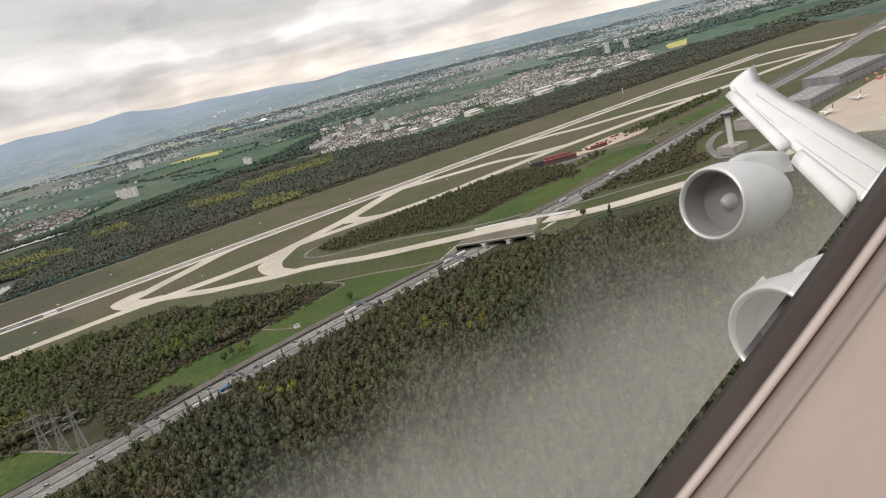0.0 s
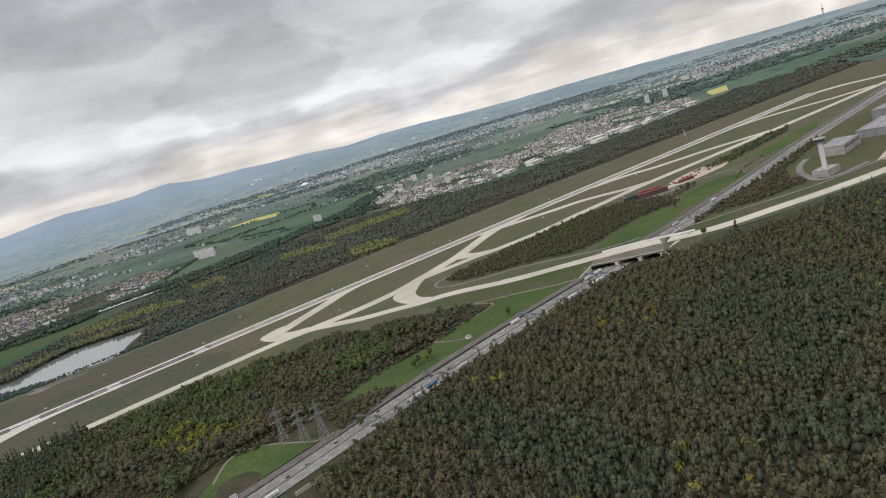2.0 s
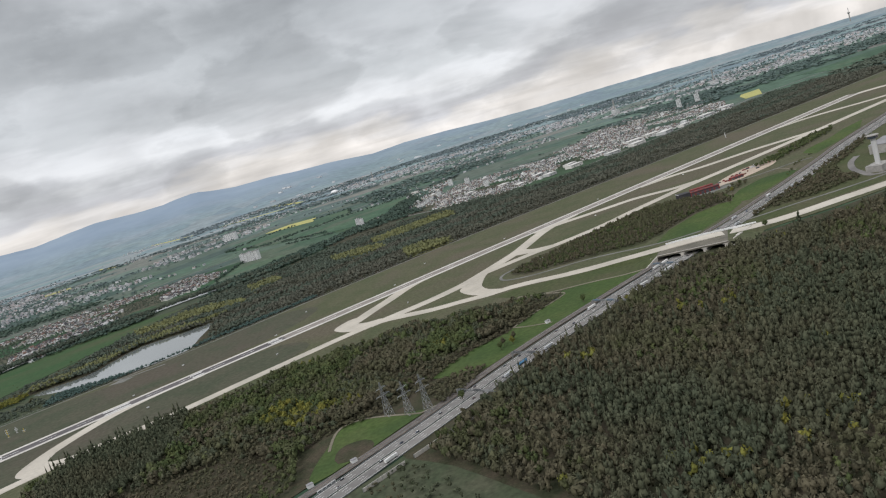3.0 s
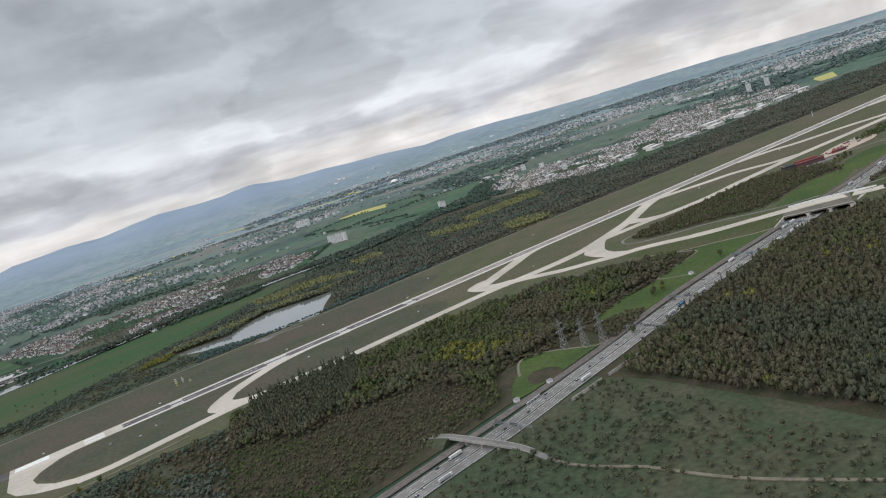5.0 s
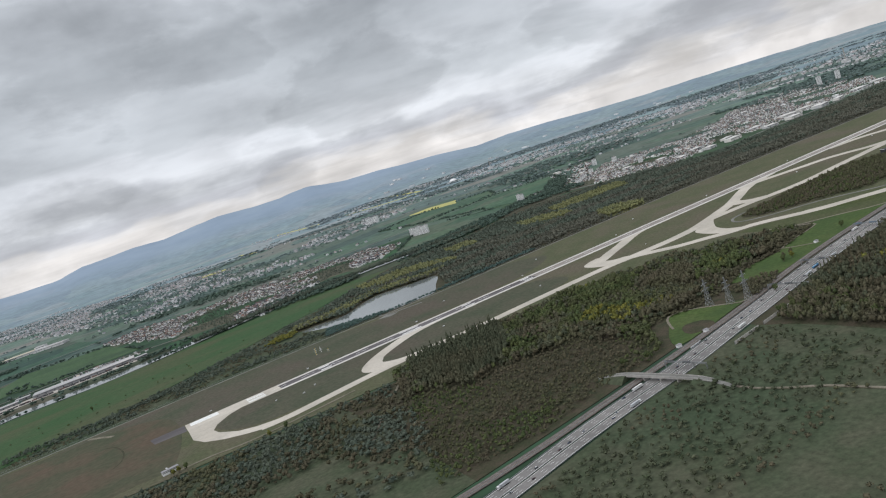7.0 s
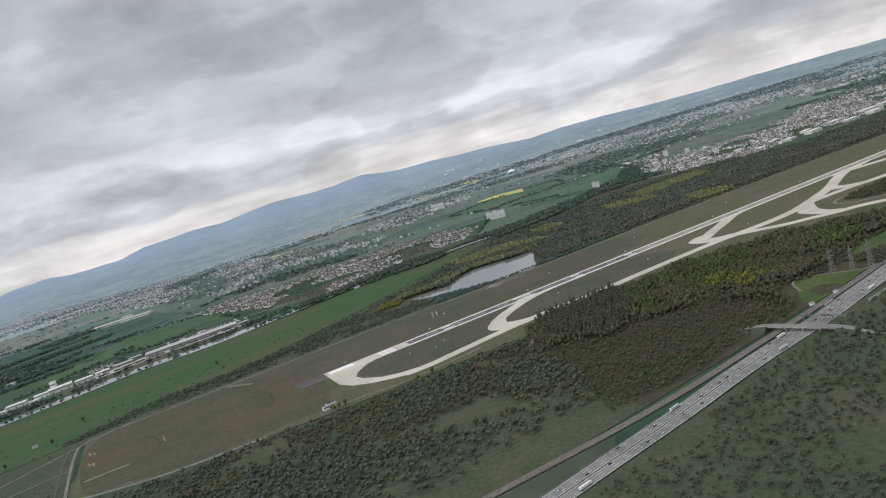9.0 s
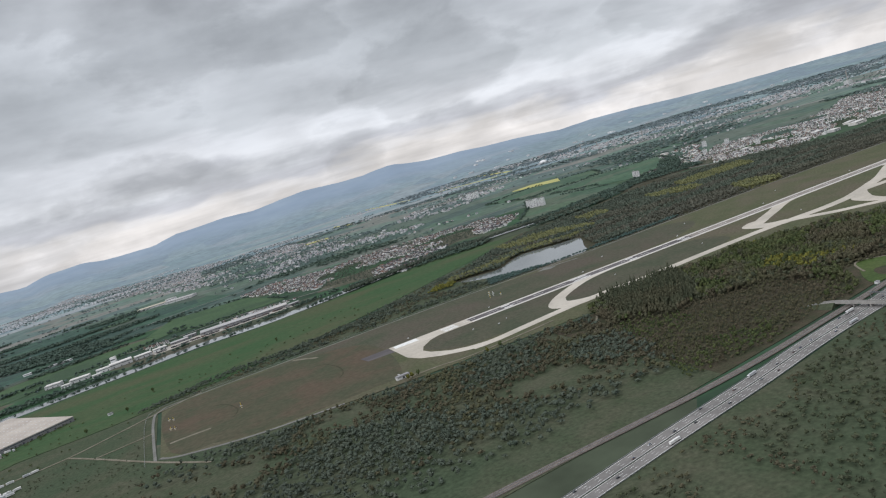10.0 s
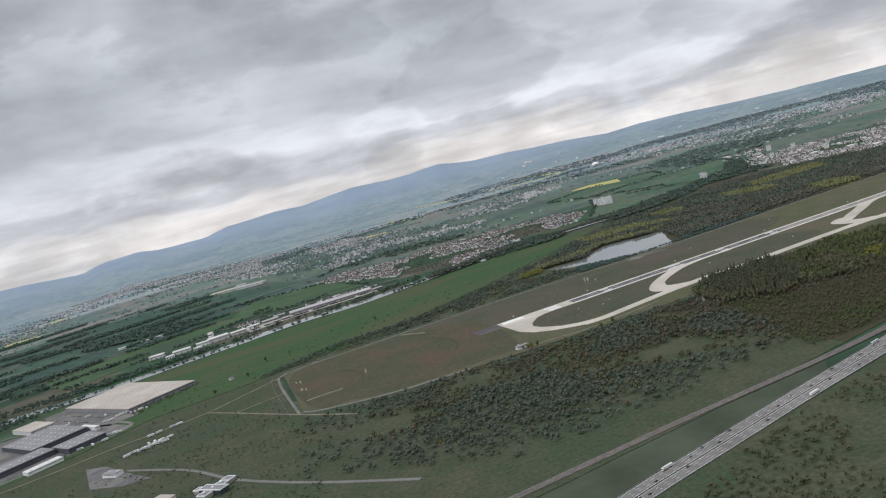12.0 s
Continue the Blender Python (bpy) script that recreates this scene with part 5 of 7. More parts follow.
k = np.array([noise.noise((a * 9, r * 0.004, 6.4)) for a, r in zip(w_az, w_r)])
for f in (TOWN_CHEM, TOWN_CITY, TOWN_FAR, *[q[1] for q in FIELDS]):
    k[inside(f, xy)] = -1
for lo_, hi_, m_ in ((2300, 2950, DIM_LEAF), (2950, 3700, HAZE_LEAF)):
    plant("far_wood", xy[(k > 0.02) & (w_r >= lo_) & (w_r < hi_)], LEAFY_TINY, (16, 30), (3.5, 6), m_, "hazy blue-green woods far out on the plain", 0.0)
xy = np.c_[RNG.uniform(-1300, 2300, 16000), RNG.uniform(950, 2900, 16000)]
k = np.array([abs(noise.noise((x * 0.0022, y * 0.0045, 3.9))) for x, y in xy])
ok = k < 0.04
for f in (TOWN_NEAR, *[q[1] for q in FIELDS]):
    ok &= ~inside(f, xy)
near_ = ok & (xy[:, 1] < 1700)
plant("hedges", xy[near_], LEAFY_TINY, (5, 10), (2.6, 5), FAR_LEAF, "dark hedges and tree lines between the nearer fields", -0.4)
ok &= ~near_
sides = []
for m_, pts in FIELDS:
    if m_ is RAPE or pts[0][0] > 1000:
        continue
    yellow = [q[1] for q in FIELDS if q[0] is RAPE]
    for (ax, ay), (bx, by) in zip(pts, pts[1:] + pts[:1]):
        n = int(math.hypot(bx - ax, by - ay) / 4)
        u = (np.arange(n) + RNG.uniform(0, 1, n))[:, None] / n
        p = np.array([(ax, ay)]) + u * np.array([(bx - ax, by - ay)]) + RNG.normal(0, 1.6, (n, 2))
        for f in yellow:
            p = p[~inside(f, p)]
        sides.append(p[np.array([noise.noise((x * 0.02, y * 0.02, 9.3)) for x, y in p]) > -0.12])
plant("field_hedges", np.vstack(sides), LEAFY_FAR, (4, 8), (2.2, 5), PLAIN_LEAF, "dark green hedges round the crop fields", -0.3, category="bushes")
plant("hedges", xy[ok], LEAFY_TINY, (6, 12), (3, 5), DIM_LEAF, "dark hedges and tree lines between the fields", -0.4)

xy = scatter([(276, 288), (300, 272), (334, 258), (352, 284), (378, 302), (440, 318), (470, 330), (410, 314), (349, 300), (300, 291)], 2.3, keep=0.75)
plant("verge_hedge", scatter([(404, 388), (455, 397), (515, 407), (545, 402), (524, 392), (467, 381), (420, 378)], 2.6, keep=0.8), LEAFY, (2.0, 4.2), (1.6, 3.8), LEAF, "dark green wood strip behind the building site")
plant("verge_trees", scatter([(284, 346), (320, 352), (366, 358), (352, 366), (330, 362), (312, 372), (322, 358), (300, 350)], 2.4, keep=0.6), LEAFY, (1.8, 3.6), (1.4, 3.2), TWIG, "brownish bushes along the service road")
plant("motorway_bushes", scatter([(262, 283.5), (296, 291), (349, 302), (410, 316), (471, 331), (471, 334), (410, 319), (349, 305), (296, 294.5), (262, 287)], 2.0, keep=0.8), LEAFY, (1.8, 3.4), (1.8, 3.6), TWIG, "brownish trees close along the motorway", category="bushes")
plant("verge_trees", scatter([(345, 326), (408, 345), (440, 356), (408, 352), (370, 330)], 2.6, keep=0.3), LEAFY, (1.6, 3.0), (1.0, 2.4), LEAF, "green bushes beside the railway")
plant("verge_trees", xy, LEAFY, (1.8, 4.0), (1.4, 3.6), TWIG, "brownish trees between taxiway and motorway")
# ------------------------------------------------------------------ woods near the flight, to the west
west = [(-420, 428), (-350, 410), (-300, 405), (-250, 396), (-170, 392), (-136, 388), (-160, 258), (-250, 240), (-330, 238), (-430, 320)]
xy = scatter(west, 2.9, keep=0.9)
k = np.array([noise.noise((x * 0.018, y * 0.018, 9.9)) for x, y in xy]) + RNG.uniform(-.2, .2, len(xy))
thin = np.clip((xy[:, 0] + 430) / 120, 0.1, 1) * np.clip((xy[:, 1] - 236) / 60, 0.25, 1)
go = RNG.random(len(xy)) < thin
xy, k = xy[go], k[go]
plant("scrub_wood", xy[(k > -0.34) & (k < -0.08)], LEAFY, (2.2, 4.6), (1.4, 4.2), TWIG, "open brownish wood of half-bare trees")
plant("leaf_wood", xy[(k >= -0.08) & (k < 0.85)], LEAFY, (2.2, 4.6), (1.4, 4.2), NORTH_LEAF, "open spring-green wood beside the airfield")
plant("yellow_wood", xy[k >= 0.85], LEAFY, (2.6, 3.8), (2.6, 4.6), LEAF_FRESH, "yellow-green bushes in the open wood")
xy = scatter([(-16, 226), (-60, 216), (-110, 207), (-163, 194), (-221, 181), (-300, 163), (-400, 141), (-520, 124), (-500, 40), (-200, 40), (-20, 80)], 3.4, keep=0.8)
k = np.array([noise.noise((x * 0.02, y * 0.02, 12.9)) for x, y in xy])
BUSH = mat("dull_scrub_foliage", (0.056, 0.070, 0.038), (0.084, 0.090, 0.056), 0.2, island=0.2, fine=0.2, third=(0.062, 0.072, 0.045), scale3=0.02)
plant("south_bushes", xy[k > -0.05], LEAFY, (1.0, 3.4), (0.8, 3.0), BUSH, "bushes and young trees on the rough grass", category="bushes")
plant("south_twigs", xy[(k <= -0.05) & (k > -0.25)], LEAFY, (1.0, 3.0), (0.8, 2.8), TWIG, "brownish half-bare bushes on the rough grass", category="bushes")
bank_xy = scatter([(-900, 800), (-760, 818), (-660, 822), (-600, 822), (-575, 836), (-640, 800), (-680, 770), (-800, 760), (-900, 770)], 4.2, keep=0.6)
plant("river_trees", bank_xy, LEAFY, (3.0, 5.4), (2.6, 5.0), PLAIN_LEAF, "dark green trees between the halls and the river")
bank_xy = scatter([(-190, 884), (-100, 912), (-30, 926), (60, 928), (150, 920), (230, 938), (220, 946), (150, 930), (60, 938), (-40, 937), (-120, 924), (-190, 898)], 2.8, keep=0.9)
plant("river_trees", bank_xy, LEAFY, (3.4, 6.0), (5.2, 7.4), NORTH_LEAF, "dense green trees along the near river bank")
plant("river_trees", scatter([(360, 985), (420, 1000), (470, 1060), (545, 1170), (520, 1185), (440, 1085), (400, 1030), (350, 1005)], 5, keep=0.9), LEAFY_FAR, (5, 8), (5.2, 7.2), PLAIN_LEAF, "dense green trees along the river below the town")
bank_xy = scatter([(-900, 838), (-760, 850), (-640, 856), (-560, 866), (-500, 884), (-470, 900), (-560, 900), (-700, 890), (-900, 880)], 4.4, keep=0.62)
plant("river_trees", bank_xy, LEAFY, (3.0, 5.4), (3.0, 5.4), PLAIN_LEAF, "dark green trees on the far river bank")
xy = scatter([(-548, 655), (-500, 700), (-486, 690), (-500, 668), (-536, 628)], 3.4, keep=0.5)
plant("meadow_edge_bushes", xy, LEAFY, (1.6, 3.4), (0.8, 2.2), LEAF, "dark green bushes beside the long hall", category="bushes")
xy = scatter([(-430, 612), (-400, 616), (-352, 640), (-299, 640), (-235, 648), (-150, 690), (-160, 706), (-235, 664), (-299, 654), (-352, 656), (-402, 634), (-432, 620)], 2.6, keep=0.75)
plant("hedge", xy, LEAFY, (1.8, 4.0), (1.4, 3.2), NORTH_LEAF, "dark green hedge between meadow and airfield fence", category="bushes")
xy = scatter([(22, 284), (46, 277), (52, 272), (30, 257), (18, 256)], 2.0)
plant("verge_bushes", xy, LEAFY, (1.8, 3.0), (1.4, 2.6), TWIG, "grey-brown hedge of bare bushes beside the railway", category="bushes")
xy = scatter([(-640, 560), (-520, 690), (-300, 760), (-60, 800), (-170, 715), (-380, 622), (-560, 505)], 9, keep=0.12)
plant("meadow_bushes", xy, LEAFY, (1.6, 3.2), (0.8, 2.0), LEAF, "small dark bushes on the meadow", category="bushes")
xy = scatter([(-700, 540), (-560, 500), (-430, 560), (-420, 430), (-420, 250), (-640, 260), (-700, 400)], 3.4, keep=0.45)
kq = np.array([noise.noise((x * 0.02, y * 0.03, 6.6)) for x, y in xy]) + RNG.uniform(-.2, .2, len(xy))
xy = xy[kq > -0.1]
plant("scrub_bushes", xy, LEAFY_FAR, (0.8, 2.4), (0.3, 1.3), BUSH, "low bushes on the scrub land", category="bushes")


def tree(w, h, material, seed, label):
    top = empty("tree")
    tagged(top, label, "tree", "single trees by the airfield")
    bm = bmesh.new()
    r = random.Random(seed)
    add_bar(bm, (0, 0, -.3), (0.05, 0, h * .45), 0.14, 6)
    for i in range(4):
        a = i * 1.6 + r.random()
        add_bar(bm, (0.04, 0, h * (.3 + .04 * i)), (math.cos(a) * w * .3, math.sin(a) * w * .3, h * .62), 0.06, 5)
    part("trunk", bm, BARK, top)
    v, f = leafy_template(seed, 150, 7, 1.0, 0.15)
    bm = bmesh.new()
    vs = [bm.verts.new((q[0] * w, q[1] * w, q[2] * h)) for q in v]
    for t in f:
        bm.faces.new([vs[j] for j in t])
    part("crown", bm, material, top)
    return top


TREES = [tree(3.6, 4.6, LEAF, 61, "spring green broadleaf tree standing alone"), tree(3.2, 4.2, LEAF_FRESH, 62, "yellow-green tree coming into leaf"), tree(3.0, 4.6, TWIG, 63, "half-bare brownish broadleaf tree")]
SPOTS = [(126, 288), (74, 281), (71, 284), (67, 281), (78, 285), (126, 262), (128, 259), (240, 262), (-2, 226), (-46, 272), (-40, 280), (24, 250), (-258, 408), (-255, 409), (-251, 408), (-206, 398), (-196, 399), (-60, 250), (-118, 246), (-70, 255), (-150, 243), (332, 352), (352, 360), (300, 330), (-470, 610), (-440, 640), (-420, 690), (-300, 720)]
for i, (x, y) in enumerate(SPOTS):
    m = pose(x, y, 0, 0, 0, RNG.uniform(0, 360))
    if i < 3:
        TREES[i].matrix_basis = m
    else:
        copy_thing(TREES[int(RNG.integers(0, 3))], m)

# ------------------------------------------------------------------ structures and vehicles
WHITE = mat("white_lacquer", (0.74, 0.74, 0.73), (0.66, 0.66, 0.65), 0.4, rough=0.45, spec=0.5)
GLASS = mat("dark_window_glass", (0.035, 0.045, 0.055), (0.05, 0.06, 0.07), 0.3, rough=0.12, spec=0.8)
RUBBER = mat("black_rubber", (0.025, 0.025, 0.025), (0.035, 0.035, 0.035), 2.0, rough=0.9)
BROWN_BOX = mat("rust_brown_steel", (0.20, 0.11, 0.08), (0.15, 0.09, 0.07), 0.4)
RED = mat("red_cladding", (0.20, 0.055, 0.052), (0.15, 0.046, 0.042), 0.25, fine=0.1, rough=0.7)
GREY_CLAD = mat("dark_grey_cladding", (0.085, 0.09, 0.10), (0.065, 0.07, 0.08), 0.3, rough=0.6)
PALE_CLAD = mat("pale_metal_cladding", (0.55, 0.55, 0.54), (0.47, 0.47, 0.47), 0.3, rough=0.55, stretch=(1, 1, 0.2))
ROOF_PALE = mat("pale_gravel_roof", (0.43, 0.385, 0.335), (0.37, 0.33, 0.29), 0.06, fine=0.1, third=(0.47, 0.425, 0.37), scale3=0.03)
CLAD_MID = mat("grey_metal_cladding", (0.25, 0.25, 0.255), (0.20, 0.20, 0.205), 0.3, rough=0.55, stretch=(1, 1, 0.2))
ROOF_GREY = mat("grey_bitumen_roof", (0.27, 0.265, 0.27), (0.22, 0.215, 0.22), 0.08, fine=0.1)
YELLOW = mat("yellow_signal_paint", (0.62, 0.47, 0.08), (0.5, 0.38, 0.07), 0.5, rough=0.6)
SAND = mat("sandy_building_ground", (0.46, 0.375, 0.30), (0.38, 0.315, 0.255), 0.06, fine=0.2)
BLUE = mat("blue_lacquer", (0.07, 0.20, 0.34), (0.06, 0.17, 0.30), 0.5, rough=0.4, spec=0.5)
CAR_PAINT = choice_mat("car_lacquer", [(0.03, 0.03, 0.034), (0.62, 0.62, 0.62), (0.05, 0.055, 0.065), (0.30, 0.31, 0.32), (0.72, 0.72, 0.71), (0.10, 0.05, 0.045), (0.04, 0.06, 0.11)], 0.35, "Random")
TARP = choice_mat("trailer_tarp", [(0.70, 0.70, 0.69), (0.62, 0.62, 0.60), (0.45, 0.46, 0.47), (0.72, 0.71, 0.68)], 0.6, "Random")
APRON = mat("apron_concrete", (0.46, 0.375, 0.31), (0.40, 0.335, 0.28), 0.05, fine=0.1)


def wheel_bm(r, w):
    bm = bmesh.new()
    add_bar(bm, (0, -w / 2, 0), (0, w / 2, 0), r, 10)
    return bm


def car():
    top = empty("car")
    tagged(top, "passenger car with dark windows on the road", "car", "vehicles of the motorway")
    bm = box(-0.82, -0.33, 0.12, 0.82, 0.33, 0.34, 0.05)
    part("body", bm, CAR_PAINT, top)
    bm = bmesh.new()
    v = [bm.verts.new(q) for q in ((-.62, -.3, .34), (.42, -.3, .34), (.42, .3, .34), (-.62, .3, .34), (-.45, -.25, .54), (.12, -.25, .54), (.12, .25, .54), (-.45, .25, .54))]
    for f in ((4, 5, 6, 7), (0, 1, 5, 4), (1, 2, 6, 5), (2, 3, 7, 6), (3, 0, 4, 7)):
        bm.faces.new([v[i] for i in f])
    part("window", bm, GLASS, top, "dark car windows")
    part("roof", box(-.44, -.245, .54, .11, .245, .565), CAR_PAINT, top)
    for x in (-.52, .52):
        for y in (-.31, .31):
            w = part("wheel", wheel_bm(0.13, 0.09), RUBBER, top)
            w.location = (x, y, 0.13)
    return top


def truck(cab=WHITE, load=TARP, tank=False, label="articulated lorry with a pale box trailer"):
    top = empty("lorry")
    tagged(top, label, "lorry", "vehicles of the motorway")
    part("cab", box(2.0, -.45, .25, 2.85, .45, 1.35, .08), cab, top)
    part("windscreen", box(2.84, -.38, .8, 2.87, .38, 1.2), GLASS, top)
    if tank:
        bm = bmesh.new()
        add_bar(bm, (-2.9, 0, .85), (1.8, 0, .85), .5, 14)
        part("tank", bm, load, top, "blue cylindrical tank")
    else:
        part("trailer", box(-2.9, -.46, .42, 1.85, .46, 1.42, .03), load, top)
    part("chassis", box(-2.8, -.3, .28, 2.1, .3, .42), RUBBER, top)
    for x in (-2.4, -1.95, -1.5, 1.6, 2.45):
        for y in (-.4, .4):
            w = part("wheel", wheel_bm(0.19, 0.14), RUBBER, top)
            w.location = (x, y, 0.19)
    return top


WAY = glide(MWAY, 2.0)


def on_way(u, side):
    i = min(range(1, len(WAY) - 1), key=lambda k: abs(WAY[k].x - u))
    d = (WAY[i + 1] - WAY[i - 1]).normalized()
    p = WAY[i] + Vector((-d.y, d.x)) * side
    return pose(p.x, p.y, 0.125, 0, 0, math.degrees(math.atan2(d.y, d.x)) + (0 if side < 0 else 180))


proto_car, proto_truck, proto_tank = car(), truck(), truck(BLUE, BLUE, True, "blue tanker lorry on the motorway")
proto_tank.matrix_basis = on_way(57, -3.2)
proto_truck.matrix_basis = on_way(73, -4.9)
for u, s in ((-20, -4.9), (128, -4.9), (166, -4.9), (172, -4.9), (184, 4.9), (206, -4.9), (216, -4.9), (262, 4.9), (290, -4.9), (330, -3.2), (46, -4.9), (-96, -4.9), (-84, 4.9), (150, -4.9), (176, 4.9), (246, -4.9), (-160, 4.9), (120, 4.9), (310, 4.9), (345, -4.9), (-220, -4.9), (-300, 4.9)):
    copy_thing(proto_truck, on_way(u, s))
u, first = -330.0, True
while u < 430:
    s = random.choice((1.5, 3.2, 4.9, -1.5, -3.2, -3.2, 1.5))
    if first:
        proto_car.matrix_basis, first = on_way(u, s), False
    else:
        copy_thing(proto_car, on_way(u, s))
    u += random.uniform(4.0, 14.0)


# taxiway bridge over motorway and railway
DECK = [(166, 345, 0.13), (177, 333, 0.3), (185, 320, 1.6), (191, 309.5, 2.6), (199, 301, 3.0), (209, 292, 3.2), (220, 281, 3.1), (232, 271, 2.2), (246, 264, 1.1), (261, 258, 0.3), (272, 253.5, 0.15), (295, 243.5, 0.13)]


def ribbon_bm(pts, width, low, side=0.0, spread=0.0):
    """A band along a line in space; low: its under side's height (None: 0.5 below the top)."""
    P = [Vector(p) for p in pts]
    F = []
    for i in range(len(P) - 1):
        a, b, c, d = P[max(i - 1, 0)], P[i], P[i + 1], P[min(i + 2, len(P) - 1)]
        for s in range(5):
            t = s / 5
            F.append(0.5 * ((2 * b) + (c - a) * t + (2 * a - 5 * b + 4 * c - d) * t * t + (3 * b - a - 3 * c + d) * t ** 3))
    F.append(P[-1])
    bm, rows = bmesh.new(), []
    for i, p in enumerate(F):
        d = (F[min(i + 1, len(F) - 1)] - F[max(i - 1, 0)]).to_2d().normalized()
        n = Vector((-d.y, d.x))
        z0 = p.z - 0.5 if low is None else low
        h = width / 2
        e = h + spread * max(p.z, 0)
        c = p.to_2d()
        rows.append([bm.verts.new((*(c + n * (side + e)), z0)), bm.verts.new((*(c + n * (side + h)), p.z)), bm.verts.new((*(c + n * (side - h)), p.z)), bm.verts.new((*(c + n * (side - e)), z0))])
    for a, b in zip(rows, rows[1:]):
        for k in range(4):
            bm.faces.new((a[k], b[k], b[(k + 1) % 4], a[(k + 1) % 4]))
    bm.faces.new(rows[0][::-1]), bm.faces.new(rows[-1])
    return bm


SHOULDER = mat("weathered_grey_shoulder", (0.16, 0.148, 0.120), (0.12, 0.112, 0.092), 0.15, fine=0.2)


def prism(ring, z0, z1):
    bm = bmesh.new()
    lo, hi = [bm.verts.new((*v, z0)) for v in ring], [bm.verts.new((*v, z1)) for v in ring]
    bm.faces.new(hi), bm.faces.new(lo[::-1])
    for i in range(len(ring)):
        j = (i + 1) % len(ring)
        bm.faces.new((lo[i], lo[j], hi[j], hi[i]))
    return bm


def bank(top, foot):
    """A grass slope from a line above to a line below, closed underneath."""
    bm = bmesh.new()
    t, f, u = [bm.verts.new(p) for p in top], [bm.verts.new(p) for p in foot], [bm.verts.new((p[0], p[1], -.25)) for p in top]
    for i in range(len(top) - 1):
        bm.faces.new((t[i], f[i], f[i + 1], t[i + 1]))
        bm.faces.new((t[i], t[i + 1], u[i + 1], u[i]))
    return bm


def taxi_bridge():
    top = tagged(empty("taxiway_bridge"), "concrete taxiway bridge with three openings over the motorway", "bridge", "", "structure")
    f0, f1 = Vector((186, 292)), Vector((208.6, 262.4))
    e = (f1 - f0).normalized()
    back = Vector((-e.y, e.x))
    b0, b1 = f0 + back * 24, f1 + back * 27
    part("deck", ribbon_bm(DECK, 10.5, None), CONCRETE, top, "pale concrete deck paving")
    part("shoulder_slab", prism([f0, f1, b1, b0], 2.15, 2.85), SHOULDER, top, "grey concrete bridge slab")
    part("kerb", prism([f0, f1, f1 + back * .5, f0 + back * .5], 2.85, 3.1), PALE_CONC, top)
    # walls between the three openings follow the motorway, their ends flush with the slab
    d = Vector((52, 12)).normalized()
    n = Vector((-d.y, d.x))

    def meet(o, line, off):
        q = Vector((204, 283.5)) + n * off
        den = line.x * d.y - line.y * d.x
        return o + line * (((q - o).x * d.y - (q - o).y * d.x) / den)
    for off, half in ((14.2, 0.8), (0.4, 0.7), (-10.4, 0.8), (-20.6, 0.9)):
        ring = [meet(f0 + back * .05, e, off - half), meet(b0, (b1 - b0).normalized(), off - half), meet(b0, (b1 - b0).normalized(), off + half), meet(f0 + back * .05, e, off + half)]
        part("pier_wall", prism(ring, -.2, 2.2), PALE_CONC, top)
        # flared head of the wall under the slab's front edge
        a, b = meet(f0 + back * .1, e, off - half - .7), meet(f0 + back * .1, e, off + half + .7)
        part("pier_head", prism([a, b, b + back * 1.2, a + back * 1.2], 1.75, 2.18), PALE_CONC, top)
    lower = [(x, y, z - 0.06) for x, y, z in DECK]
    part("embankment", ribbon_bm(lower[:5], 12, -.2, 0, 1.2), VERGE_DARK, top, "grassy embankment")
    part("embankment", ribbon_bm(lower[6:], 12, -.2, 0, 1.6), GRASS_DRY, top, "grassy embankment")
    part("bank", bank([(f0.x, f0.y, 2.85), (*(f0 + back * 9), 2.85), (*(f0 + back * 18), 2.85), (*b0, 2.85)], [(176, 291.5, -.1), (178, 304, -.1), (186, 318, -.1), (204, 330, -.1)]), VERGE_DARK, top, "grassy bank beside the portal")
    part("bank", bank([(*b1, 2.85), (*(f1 + back * 20), 2.85), (*(f1 + back * 10), 2.85), (f1.x, f1.y, 2.85)], [(256, 280, -.1), (246, 266, -.1), (232, 258, -.1), (216, 254, -.1)]), GRASS_DRY, top, "grassy bank beside the portal")
    part("barrier_wall", ribbon_bm([(206, 303, 3.8), (214, 296, 3.9), (224, 286, 3.9), (234, 276, 3.5), (242, 269, 3.0)], 0.45, 2.4), WHITE, top, "long white barrier along the deck")
    # sloping wing walls beside the portal
    for a, b, h in ((Vector((174.5, 290.2)), f0 + Vector((-.2, -.1)), 2.9), (Vector((211, 260.5)), f1, 2.9)):
        w = Vector((-(b - a).y, (b - a).x)).normalized() * 0.3
        bm = bmesh.new()
        v = [bm.verts.new((*q, z)) for q, z in ((a - w, -.2), (a + w, -.2), (b + w, -.2), (b - w, -.2), (a - w, .2), (a + w, .2), (b + w, h), (b - w, h))]
        for f in ((0, 3, 2, 1), (4, 5, 6, 7), (0, 1, 5, 4), (1, 2, 6, 5), (2, 3, 7, 6), (3, 0, 4, 7)):
            bm.faces.new([v[i] for i in f])
        part("wing_wall", bm, PALE_CONC, top)


taxi_bridge()


